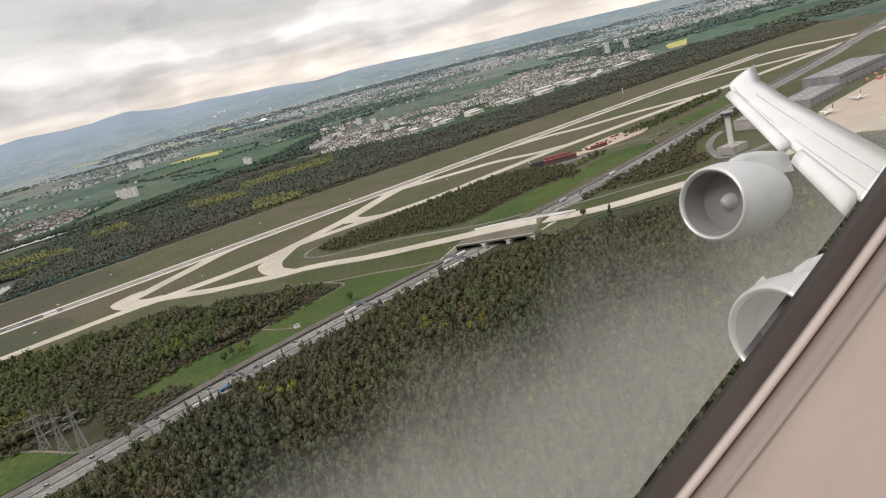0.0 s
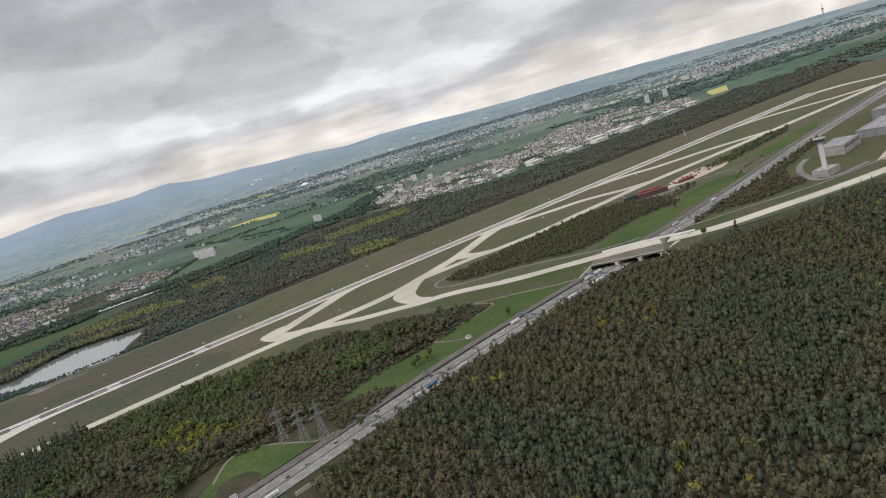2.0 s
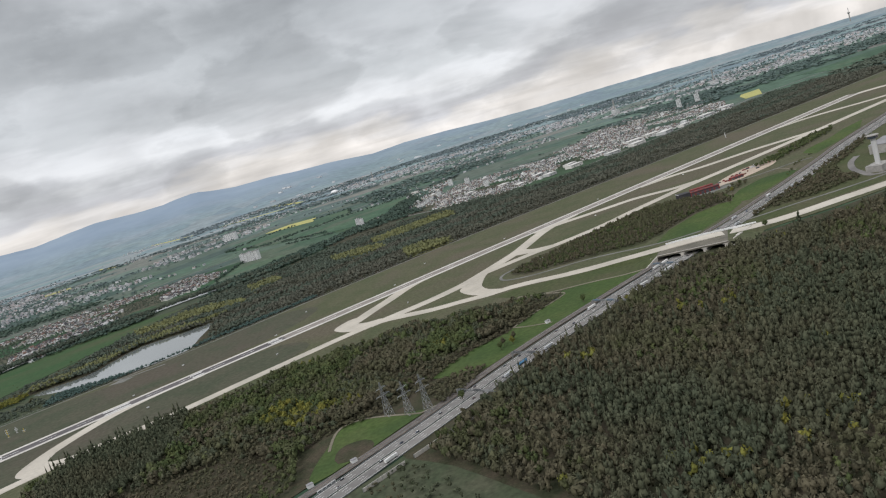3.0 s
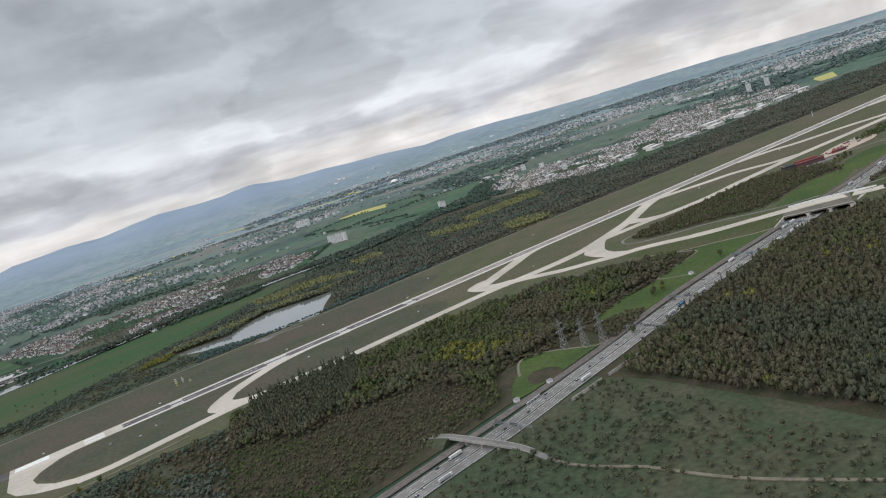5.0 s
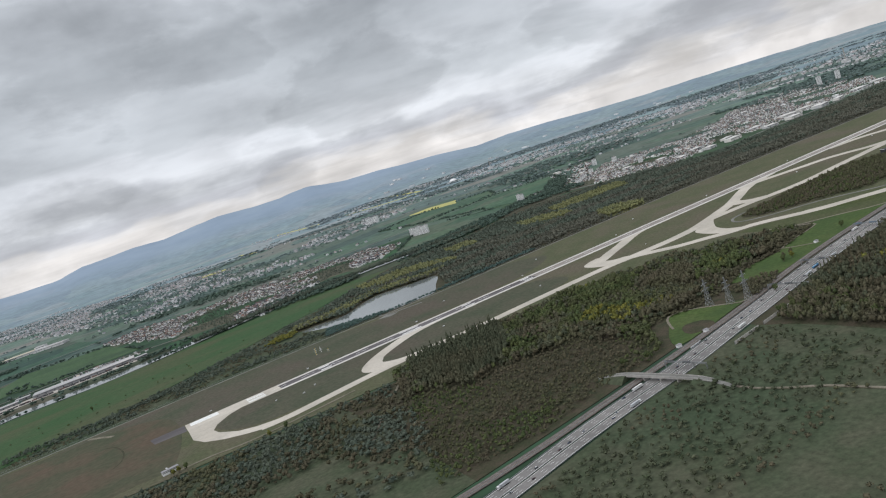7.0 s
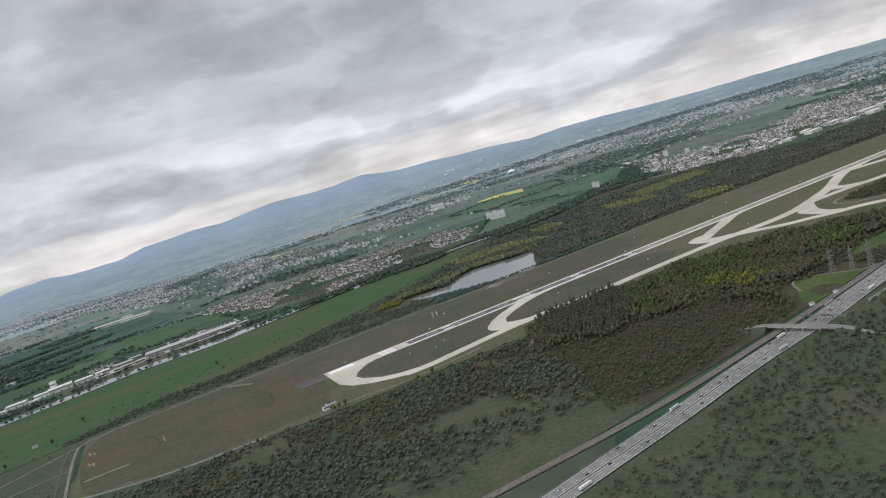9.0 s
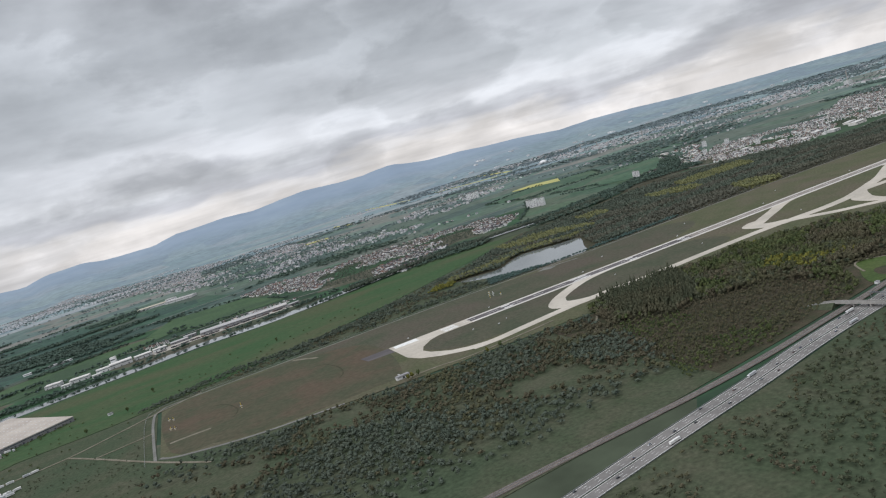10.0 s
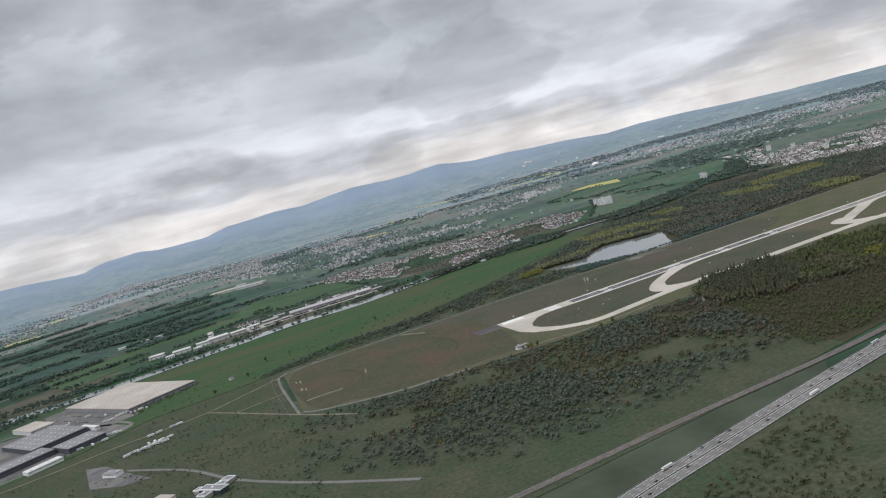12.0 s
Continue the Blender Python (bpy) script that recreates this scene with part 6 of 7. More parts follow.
def road_bridge():
    top = tagged(empty("road_bridge"), "narrow grey road bridge over the motorway", "bridge", "", "structure")
    line = [(-84, 258, 0.2), (-81, 248, 1.7), (-79, 241, 2.3), (-75, 224, 2.4), (-71.5, 208, 2.2), (-70, 200, 1.2), (-69, 192, 0.15)]
    part("deck", ribbon_bm(line, 2.5, None), ROAD_PALE, top)
    for s in (-1.2, 1.2):
        part("parapet", ribbon_bm([(x, y, z + 0.35) for x, y, z in line[1:6]], 0.2, 1.6, s), WALL_CONC, top)
    part("embankment", ribbon_bm([(x, y, z - .1) for x, y, z in line[:3]], 5.5, -.2, 0, 1.5), SCRUB, top)
    part("embankment", ribbon_bm([(x, y, z - .1) for x, y, z in line[4:]], 5.5, -.2, 0, 1.5), SCRUB, top)
    for x, y in ((-77, 232), (-75, 224), (-73, 216)):
        part("pier", box(x - 1.2, y - .3, 0, x + 1.2, y + .3, 1.95), WALL_CONC, top)


road_bridge()


def gantry(u):
    m = on_way(u, 0)
    top = tagged(empty("sign_gantry"), "grey steel sign gantry across the motorway", "gantry", "motorway sign gantries")
    for y in (-7.2, 7.2, 13.4):
        part("post", box(-.18, y - .18, 0, .18, y + .18, 2.6), STEEL, top)
    bm = bmesh.new()
    for z in (2.25, 2.75):
        for x in (-.3, .3):
            add_box(bm, x - .06, -7.3, z - .06, x + .06, 13.5, z + .06)
    for i in range(20):
        y = -7.2 + i * 1.03
        add_bar(bm, (-.3, y, 2.25), (.3, y + 1.0, 2.75), .05, 4), add_bar(bm, (.3, y, 2.25), (.3, y + 1.0, 2.75), .05, 4)
    part("truss", bm, STEEL, top)
    for y in (-4.6, 3.6):
        part("sign_panel", box(-.42, y - 2.0, 1.95, -.34, y + 2.0, 2.95), BLUE if u > 100 else GREY_CLAD, top, "road sign panel seen edge on")
    top.matrix_basis = m


for u_ in (28, 63, 122.5, 176, -62):
    gantry(u_)


def pylon(x, y, h, turn):
    top = tagged(empty("power_pylon", (x, y, 0), turn), "grey lattice steel electricity pylon with crossarms", "pylon", "power pylons")
    bm = bmesh.new()
    n, prev = 7, None
    for k in range(n + 1):
        z = h * k / n
        w = 1.35 * (1 - k / n) ** 1.3 + 0.16
        c = [Vector((sx * w, sy * w, z)) for sx, sy in ((-1, -1), (1, -1), (1, 1), (-1, 1))]
        if prev:
            for i in range(4):
                add_bar(bm, prev[i], c[i], 0.085, 4)
                add_bar(bm, prev[i], c[(i + 1) % 4], 0.05, 4)
                add_bar(bm, prev[(i + 1) % 4], c[i], 0.05, 4)
        prev = c
    part("mast", bm, STEEL, top)
    for z, w in ((h * .62, 3.6), (h * .82, 2.6)):
        bm = bmesh.new()
        for s in (-1, 1):
            for e in (-.3, .3):
                add_bar(bm, (0, e, z), (s * w, 0, z + .05), .07, 4)
            add_bar(bm, (0, 0, z + .9), (s * w, 0, z + .05), .06, 4)
            for i in range(3):
                q = s * w * (i + 1) / 4
                add_bar(bm, (q, 0, z), (q * .9, 0, z + .9 * (1 - (i + 1) / 4)), .045, 4)
            add_bar(bm, (s * w, 0, z), (s * w, 0, z - .6), .06, 5)
        part("crossarm", bm, STEEL, top)


for x, y, h in ((2.0, 273, 14.5), (6.6, 263.5, 14), (11.5, 256, 16)):
    pylon(x, y, h, 12)


def block_tower(x, y, turn, sizes, label, name="apartment_building", h=18):
    top = tagged(empty(name, (x, y, -0.4), turn), label, "building", "high-rise flats on the plain")
    cx = 0.0
    for i, (w, d, k) in enumerate(sizes):
        hh = h * k
        b = part("block", box(cx, -d / 2, 0, cx + w, d / 2, hh), WHITE, top)
        n = max(4, int(hh / 1.15))
        for j in range(n):
            z = 0.5 + j * hh / n
            part("window_band", box(cx + .3, -d / 2 - .05, z, cx + w - .3, -d / 2 + .02, z + hh / n * .3), GLASS, b)
        part("roof", box(cx - .1, -d / 2 - .1, hh, cx + w + .1, d / 2 + .1, hh + .3), ROOF_GREY, top)
        part("stair_tower", box(cx + w * .4, -1, hh + .3, cx + w * .7, 1, hh + 1.4), WALL_CONC, top)
        cx += w + 0.9


block_tower(210, 1150, -54, [(6.0, 6, 1), (6.0, 6, .92), (6.0, 6, 1.04), (6.0, 6, .94), (6.0, 6, 1)], "row of joined white high-rise apartment blocks", h=14)
block_tower(366, 1053, -52, [(5, 5, 1), (5, 5, .92)], "white twin high-rise apartment building", h=13)
block_tower(384, 1850, -55, [(11, 9, 1), (11, 9, .95), (11, 9, 1)], "pale hazy high-rise apartment row", h=17)
block_tower(1110, 1060, -40, [(8, 8, 1)], "white high-rise tower block in the town", h=19)
block_tower(1146, 1044, -40, [(8, 8, 1)], "white high-rise tower block in the town", h=19)




def warehouse(cx, cy, w, d, h, turn, wall, roof, label, docks=0, group="", category="warehouse"):
    top = tagged(empty("warehouse", (cx, cy, -.1), turn), label, category, group)
    x, y = w / 2, d / 2
    part("wall", box(-x, -y, 0, x, y, h), wall, top)
    bm = bmesh.new()
    add_box(bm, -x - .15, -y - .15, h - .02, x + .15, y + .15, h + .35)
    part("roof", bm, roof, top)
    for s in range(int(w / 7)):
        for t in range(max(1, int(d / 9))):
            px, py = -x + 3.5 + s * 7, -y + 4.5 + t * 9
            part("skylight", box(px - .5, py - 1.1, h + .35, px + .5, py + 1.1, h + .47), PALE_CLAD, top)
    part("window_band", box(-x * .96, -y - .06, h * .68, x * .96, -y + .02, h * .8), GLASS, top)
    for i in range(docks):
        px = -x + w * (i + .5) / docks
        part("dock_door", box(px - .7, -y - .08, .25, px + .7, -y + .03, 1.6), GREY_CLAD, top)
    return top


YARD = mat("worn_yard_asphalt", (0.15, 0.148, 0.145), (0.10, 0.10, 0.098), 0.08, fine=0.2, third=(0.19, 0.18, 0.165), scale3=0.03)
for pts in ([(-640, 776), (-612, 788), (-548, 668), (-536, 640), (-560, 628), (-592, 664), (-622, 710)], [(-760, 640), (-700, 720), (-634, 712), (-560, 634), (-538, 598), (-560, 584), (-598, 560), (-632, 545), (-760, 560)]):
    ground_piece("logistics_yard", slab_bm(pts, -.3, 0.03), YARD, "dark worn asphalt logistics yard", "pavement")
ground_piece("service_road", strip_bm([(-760, 690), (-660, 726), (-610, 690), (-566, 648), (-540, 602), (-575, 572), (-640, 540), (-760, 520)], 3.2, -.2, 0.05), ROAD_PALE, "pale grey yard road round the halls", "road")
ground_piece("parking_lot", slab_bm([(-561, 501), (-546, 490), (-522, 441), (-512, 424), (-530, 428), (-551, 446)], -.3, 0.04), YARD, "grey gravel lot beside the small white building", "pavement")
warehouse(-553, 730, 68, 137, 4.0, 31.8, CLAD_MID, ROOF_PALE, "huge flat warehouse with a pale gravel roof", 10)
warehouse(-616, 652, 46, 70, 4.2, 31.8, GREY_CLAD, ROOF_GREY, "dark-clad hall with a grey flat roof", 6)
warehouse(-578, 590, 30, 32, 4.2, 31.8, GREY_CLAD, ROOF_GREY, "dark-clad hall wing with a grey roof", 3)
warehouse(-640, 727, 22, 46, 3.6, 31.8, PALE_CLAD, ROOF_PALE, "pale flat-roofed hall in the logistics park", 4)
warehouse(-622, 585, 46, 26, 4.2, 31.8, GREY_CLAD, ROOF_GREY, "long grey-roofed office hall", 4)
warehouse(-598, 552, 26, 10, 2.6, 31.8, WHITE, HALL_ROOF, "low white office block", 0)
warehouse(-577, 640, 4, 30, 3, 31.8, WHITE, HALL_ROOF, "narrow white loading ramp building", 0)
warehouse(-538, 459, 14, 6, 2.6, -46, WHITE, ROOF_GREY, "small white flat-roofed building on the scrub", 0, category="building")


def club_house(x, y, turn):
    top = tagged(empty("club_house", (x, y, -.1), turn), "low building of crossing wings with white roof edges", "building")
    for ax, ay, bx, by, h in ((-9, -3.2, 9, 3.2, 2.3), (-3.0, -9, 3.0, 8, 2.9), (9.1, -2, 15, 4.5, 2.0), (-2, 8.1, 2.4, 14, 1.8)):
        part("wall", box(ax, ay, 0, bx, by, h), GLASS if h > 2.5 else WALL_CONC, top)
        part("roof", box(ax + .3, ay + .3, h, bx - .3, by - .3, h + .12), ROOF_GREY, top, "grey flat roof")
        for cx, cy, ex, ey in ((ax - .2, ay - .2, bx + .2, ay + .3), (ax - .2, by - .3, bx + .2, by + .2), (ax - .2, ay + .31, ax + .3, by - .31), (bx - .3, ay + .31, bx + .2, by - .31)):
            part("parapet", box(cx, cy, h - .25, ex, ey, h + .3), WHITE, top, "white roof edge")
    for cx in (-6, 0, 6):
        part("skylight", box(cx - .6, -.6, 2.95, cx + .6, .6, 3.4), WHITE, top)


club_house(-474, 352, 42)
warehouse(-506, 362, 13, 20, 2.4, -48, PALE_CLAD, ROOF_PALE, "low hall with a pale gravel roof by the woods", 2, category="building")
warehouse(-259, 417.5, 9, 3.2, 2.0, 8, WHITE, ROOF_GREY, "small white airfield equipment building", 1, category="building")
warehouse(-455, 655, 4, 2.4, 1.6, 20, WHITE, ROOF_GREY, "small white hut on the meadow", 0, category="building")

# riverside works
for x, y, w, d, h, t in ((-540, 962, 18, 12, 4.0, -10), (-508, 940, 22, 12, 4, -4), (-482, 945, 16, 10, 4.5, 2), (-462, 950, 26, 16, 5, 6), (-436, 952, 20, 12, 4, 10), (-416, 964, 16, 10, 3.5, 12), (-522, 925, 10, 8, 3, 0), (-488, 922, 10, 7, 3, 6)):
    warehouse(x, y, w, d, h, t, WHITE if w < 17 else PALE_CLAD, HALL_ROOF, "pale factory hall on the river bank", 3, "riverside works", "factory")
warehouse(-470, 964, 6, 6, 11, -14, WHITE, HALL_ROOF, "white tower silo of the riverside works", 0, "riverside works", "factory")
ground_piece("rail_yard", strip_bm([(-425, 950), (-371, 962), (-300, 962), (-240, 962)], 34, -.3, 0.02), mat("pale_yard_gravel", (0.42, 0.39, 0.345), (0.34, 0.32, 0.29), 0.05, fine=0.15), "long pale freight yard beside the river", "pavement")
SHEET_ROOF = mat("grey_sheet_roof", (0.40, 0.395, 0.395), (0.32, 0.315, 0.315), 0.06, fine=0.15, third=(0.46, 0.44, 0.42), scale3=0.03)
warehouse(-308, 977, 114, 24, 3.0, -3, CLAD_MID, SHEET_ROOF, "very long grey freight hall beside the river", 12, "riverside works", "factory")
for x, y, w, d, t in ((-392, 978, 22, 12, 4), (-378, 996, 16, 9, -6), (-244, 958, 14, 8, 7)):
    warehouse(x, y, w, d, 2.6, t, CLAD_MID, SHEET_ROOF, "small grey shed of the freight yard", 2, "riverside works", "factory")
BEIGE_ROOF = mat("beige_sheet_roof", (0.52, 0.48, 0.38), (0.44, 0.40, 0.32), 0.05, fine=0.12)
warehouse(-438, 1702, 58, 30, 4.0, -10, PALE_CLAD, BEIGE_ROOF, "long far hall with a beige roof among fields", 4, "halls on the western plain", "factory")
warehouse(-378, 1664, 60, 30, 4.5, -22, PALE_CLAD, SHEET_ROOF, "long far hall with a pale grey roof", 4, "halls on the western plain", "factory")
warehouse(-398, 1706, 20, 14, 7.5, -22, WHITE, SHEET_ROOF, "white far block behind the long halls", 0, "halls on the western plain", "factory")


def wagon():
    top = tagged(empty("freight_wagon"), "dark freight wagon standing in the river yard", "wagon", "wagons in the river yard")
    part("body", box(-2.6, -.55, .5, 2.6, .55, 1.5, .04), WAGON, top)
    part("chassis", box(-2.5, -.4, .32, 2.5, .4, .5), RUBBER, top)
    for x in (-1.8, 1.8):
        for y in (-.36, .36):
            w = part("wheel", wheel_bm(.17, .1), RUBBER, top)
            w.location = (x, y, .17)
    return top


WAGON = choice_mat("weathered_wagon_paint", [(0.06, 0.058, 0.06), (0.12, 0.06, 0.045), (0.09, 0.09, 0.095), (0.05, 0.055, 0.06), (0.28, 0.27, 0.26)], 0.7, "Random")
RAIL_YARD = [(-425, 942), (-371, 953), (-300, 954), (-240, 956)]
w0 = None
for row, off in enumerate((0.0, -4.0)):
    for i in range(30):
        u = -418 + i * 5.9 + row * 2.0
        if (i * 7 + row * 5) % 11 in (3, 8):
            continue
        m = pose(u, float(np.interp(u, [q[0] for q in RAIL_YARD], [q[1] for q in RAIL_YARD])) + off, 0.03, 0, 0, 11 if u < -371 else 1)
        if w0 is None:
            w0 = wagon()
            w0.matrix_basis = m
        else:
            copy_thing(w0, m)
warehouse(-564, 1195, 38, 5, 2.5, 9, WHITE, WHITE, "long white greenhouse among the fields", 0, category="greenhouse")
warehouse(-606, 1190, 12, 5, 2.5, 9, WHITE, WHITE, "short white greenhouse among the fields", 0, category="greenhouse")


def van():
    top = tagged(empty("parked_lorry"), "white parked lorry box beside a yard", "lorry", "vehicles parked in the yards")
    part("box_body", box(-2.6, -.7, .35, 1.5, .7, 1.7, .04), TARP, top)
    part("cab", box(1.5, -.62, .22, 2.4, .62, 1.5, .08), WHITE, top)
    for x in (-1.6, 1.8):
        for y in (-.4, .4):
            w = part("wheel", wheel_bm(0.19, 0.14), RUBBER, top)
            w.location = (x, y, .19)
    return top


v0, first = van(), True
rnd = random.Random(5)
VANS = [(-533 + i * 2.6 + rnd.uniform(-.5, .5), 496 + i * 1.3 + rnd.uniform(-3, 3)) for i in range(10)] + [(-512 + rnd.uniform(-7, 8), 507 + rnd.uniform(-5, 5)) for i in range(8)]
VANS += [(-565 + i * 4.2 + rnd.uniform(-1, 1), 664 - i * 0.8 - rnd.uniform(0, 14)) for i in range(9)] + [(-600 + rnd.uniform(-40, 60), 695 + rnd.uniform(-16, 14)) for i in range(12)] + [(-566 + rnd.uniform(-12, 26), 578 + rnd.uniform(-10, 12)) for i in range(10)]
for x, y in VANS:
    m = pose(x, y, 0.03, 0, 0, rnd.choice((17, 25, 110, 200)) + rnd.uniform(-8, 8))
    if first:
        v0.matrix_basis, first = m, False
    else:
        copy_thing(v0, m)
for x, y in ((-519, 535), (-513, 537.5), (-503, 541), (-498, 543)):
    copy_thing(v0, pose(x, y, 0.03, 0, 0, 22))
for x0, y0, dx, dy, count in ((-632, 736, 1.6, -2.6, 30), (-624, 740, 1.6, -2.6, 30), (-612, 742, 1.6, -2.6, 26), (-590, 650, 1.5, -1.7, 22), (-584, 612, 1.7, -1.1, 18), (-612, 560, 1.8, 1.0, 20), (-640, 700, 1.6, -2.2, 18)):
    for i in range(count):
        if rnd.random() < 0.6:
            copy_thing(proto_car, pose(x0 + i * dx + rnd.uniform(-.3, .3), y0 + i * dy + rnd.uniform(-.3, .3), 0.03, 0, 0, 31.8 + rnd.choice((0, 180)) + rnd.uniform(-4, 4)))

DARK_CLAD = mat("black_cladding", (0.045, 0.045, 0.05), (0.06, 0.058, 0.06), 0.3, fine=0.1, rough=0.6)
# red building with dark annex, and the building site beside the taxiway
red = tagged(empty("red_hall", (337, 387, 0), -31), "long red-clad hall with a dark annex and window band", "building")
part("body", box(-6, -4, 0, 16, 0.6, 3.2), RED, red)
part("rear_body", box(-4, 0.64, 0, 13, 4, 4.2), RED, red)
RED_ROOF = mat("red_roof", (0.25, 0.085, 0.08), (0.19, 0.065, 0.06), 0.2, fine=0.1)
part("roof", box(-6.2, -4.2, 3.2, 16.2, 0.62, 3.4), RED_ROOF, red)
part("rear_roof", box(-4.2, 0.66, 4.2, 13.2, 4.2, 4.4), RED_ROOF, red)
for i in range(5):
    part("skylight", box(-4.5 + i * 4.2, -2.6, 3.4, -2.3 + i * 4.2, -1.2, 3.62), GREY_CLAD, red, "dark roof light")
part("window_band", box(-5.4, -4.08, 2.2, 15.4, -3.98, 2.8), GLASS, red)
for i in range(6):
    part("gate", box(-5.4 + i * 3.6, -4.1, 0, -3.2 + i * 3.6, -3.97, 1.8), GREY_CLAD, red)
part("annex", box(-15, -3.6, 0, -6.1, 3.6, 3.6), DARK_CLAD, red, "nearly black annex")
part("annex_roof", box(-15.2, -3.8, 3.6, -6.22, 3.8, 3.85), DARK_CLAD, red)
part("parapet", box(-15.2, -3.8, 3.85, -14.9, 3.8, 4.15), PALE_CLAD, red, "pale parapet edge")
ground_piece("loading_yard", slab_bm([(322, 386), (330, 379), (352, 368), (360, 372), (352, 384), (338, 392)], -.2, 0.09), ROAD_PALE, "pale loading yard round the red hall", "pavement")
low = tagged(empty("red_shed", (376, 381, 0.1), -18), "low red site shed with a grey roof edge", "building")
part("body", box(-5.5, -1.6, 0, 5.5, 1.6, 1.9), RED, low)
part("roof", box(-5.7, -1.8, 1.9, 5.7, 1.8, 2.08), RED_ROOF, low)
for i in range(4):
    part("gate", box(-4.8 + i * 2.5, -1.68, 0, -3.2 + i * 2.5, -1.58, 1.4), GREY_CLAD, low)
ground_piece("building_site", slab_bm([(352, 384), (366, 392), (384, 398), (410, 400), (426, 394), (428, 382), (412, 374), (388, 374), (364, 376)], -.2, 0.12, True), SAND, "sandy pale building site", "building site")


def container(x, y, t, m_, lab):
    top = tagged(empty("site_container", (x, y, 0.12), t), lab, "container", "containers on the building site")
    part("body", box(-1.3, -.5, 0, 1.3, .5, .8), m_, top)
    part("door", box(1.29, -.4, .1, 1.34, .4, .7), GREY_CLAD, top)


for i in range(26):
    x = rnd.uniform(366, 424)
    y = 379 + (x - 366) * 0.06 + rnd.uniform(0, 14)
    container(x, y, rnd.uniform(-40, 40), (RED, GREY_CLAD, PALE_CLAD, BROWN_BOX)[i % 4], ("red steel container on sand", "dark grey machine box on sand", "pale grey site cabin on sand", "rust-brown steel skip on sand")[i % 4])


def control_tower(x, y):
    top = tagged(empty("control_tower", (x, y, 0)), "tall pale concrete airport tower with a glazed cab", "tower")
    bm = bmesh.new()
    add_bar(bm, (0, 0, 0), (0, 0, 20), 1.5, 12)
    part("shaft", bm, PALE_CLAD, top)
    bm = bmesh.new()
    add_bar(bm, (0, 0, 20), (0, 0, 21.6), 3.2, 12)
    part("cab", bm, GLASS, top, "glazed tower cab")
    bm = bmesh.new()
    add_bar(bm, (0, 0, 21.6), (0, 0, 22.0), 3.6, 12)
    part("cab_roof", bm, WALL_CONC, top)
    part("antenna", box(-.08, -.08, 22, .08, .08, 25), STEEL, top)
    part("base", box(-6, -5, 0, 7, 5, 4), WALL_CONC, top)


control_tower(350, 258)

# terminal and apron beyond the tower
ground_piece("apron", slab_bm([(372, 240), (450, 262), (560, 275), (760, 260), (760, 120), (400, 120)], -.2, 0.05), APRON, "wide pale reddish concrete apron", "apron")
warehouse(470, 283, 46, 20, 5.5, 6, CLAD_MID, ROOF_GREY, "dark glazed terminal building at the apron", 8, category="terminal")
warehouse(545, 300, 70, 26, 8, 2, CLAD_MID, ROOF_GREY, "large dark grey terminal hall", 10, category="terminal")
warehouse(415, 285, 30, 16, 6, 10, WALL_CONC, ROOF_GREY, "grey concrete office block by the apron", 0, category="building")


def parked_plane(x, y, t):
    top = tagged(empty("parked_airliner", (x, y, 0.05), t), "white airliner parked on the apron", "aircraft", "airliners on the apron")
    bm = bmesh.new()
    prev = None
    for k, (px, r) in enumerate(((-7.5, .12), (-6.2, .5), (-4, .72), (4, .72), (6.2, .6), (7.2, .3))):
        ring = [bm.verts.new((px, r * math.cos(a), 1.5 + r * math.sin(a))) for a in [i * math.pi / 5 for i in range(10)]]
        if prev:
            for i in range(10):
                bm.faces.new((prev[i], prev[(i + 1) % 10], ring[(i + 1) % 10], ring[i]))
        prev = ring
    part("fuselage", bm, WHITE, top)
    for s in (-1, 1):
        bm = bmesh.new()
        v = [bm.verts.new(q) for q in ((2, s * .6, 1.2), (-1, s * .6, 1.2), (-3.2, s * 6.4, 1.6), (-2.4, s * 6.4, 1.6), (2, s * .6, 1.4), (-1, s * .6, 1.35), (-3.2, s * 6.4, 1.66), (-2.4, s * 6.4, 1.7))]
        for f in ((0, 1, 2, 3), (7, 6, 5, 4), (0, 4, 5, 1), (1, 5, 6, 2), (2, 6, 7, 3), (3, 7, 4, 0)):
            bm.faces.new([v[i] for i in f])
        part("wing", bm, WHITE, top)
        bm = bmesh.new()
        add_bar(bm, (1.6, s * 2.2, .85), (-.3, s * 2.2, .85), .4, 10)
        part("engine", bm, PALE_CLAD, top)
        part("main_gear", box(-.6, s * .9 - .1, 0, -.2, s * .9 + .1, 1.0), RUBBER, top)
    part("nose_gear", box(5.2, -.1, 0, 5.5, .1, .9), RUBBER, top)
    bm = bmesh.new()
    v = [bm.verts.new(q) for q in ((-5.2, -.08, 2.0), (-7.4, -.08, 2.0), (-8.0, -.08, 4.4), (-7.2, -.08, 4.4), (-5.2, .08, 2.0), (-7.4, .08, 2.0), (-8.0, .08, 4.4), (-7.2, .08, 4.4))]
    for f in ((0, 1, 2, 3), (7, 6, 5, 4), (0, 4, 5, 1), (1, 5, 6, 2), (2, 6, 7, 3), (3, 7, 4, 0)):
        bm.faces.new([v[i] for i in f])
    part("tail_fin", bm, GREY_CLAD, top)


parked_plane(464, 249, 200), parked_plane(428, 248, 190), parked_plane(540, 258, 200)
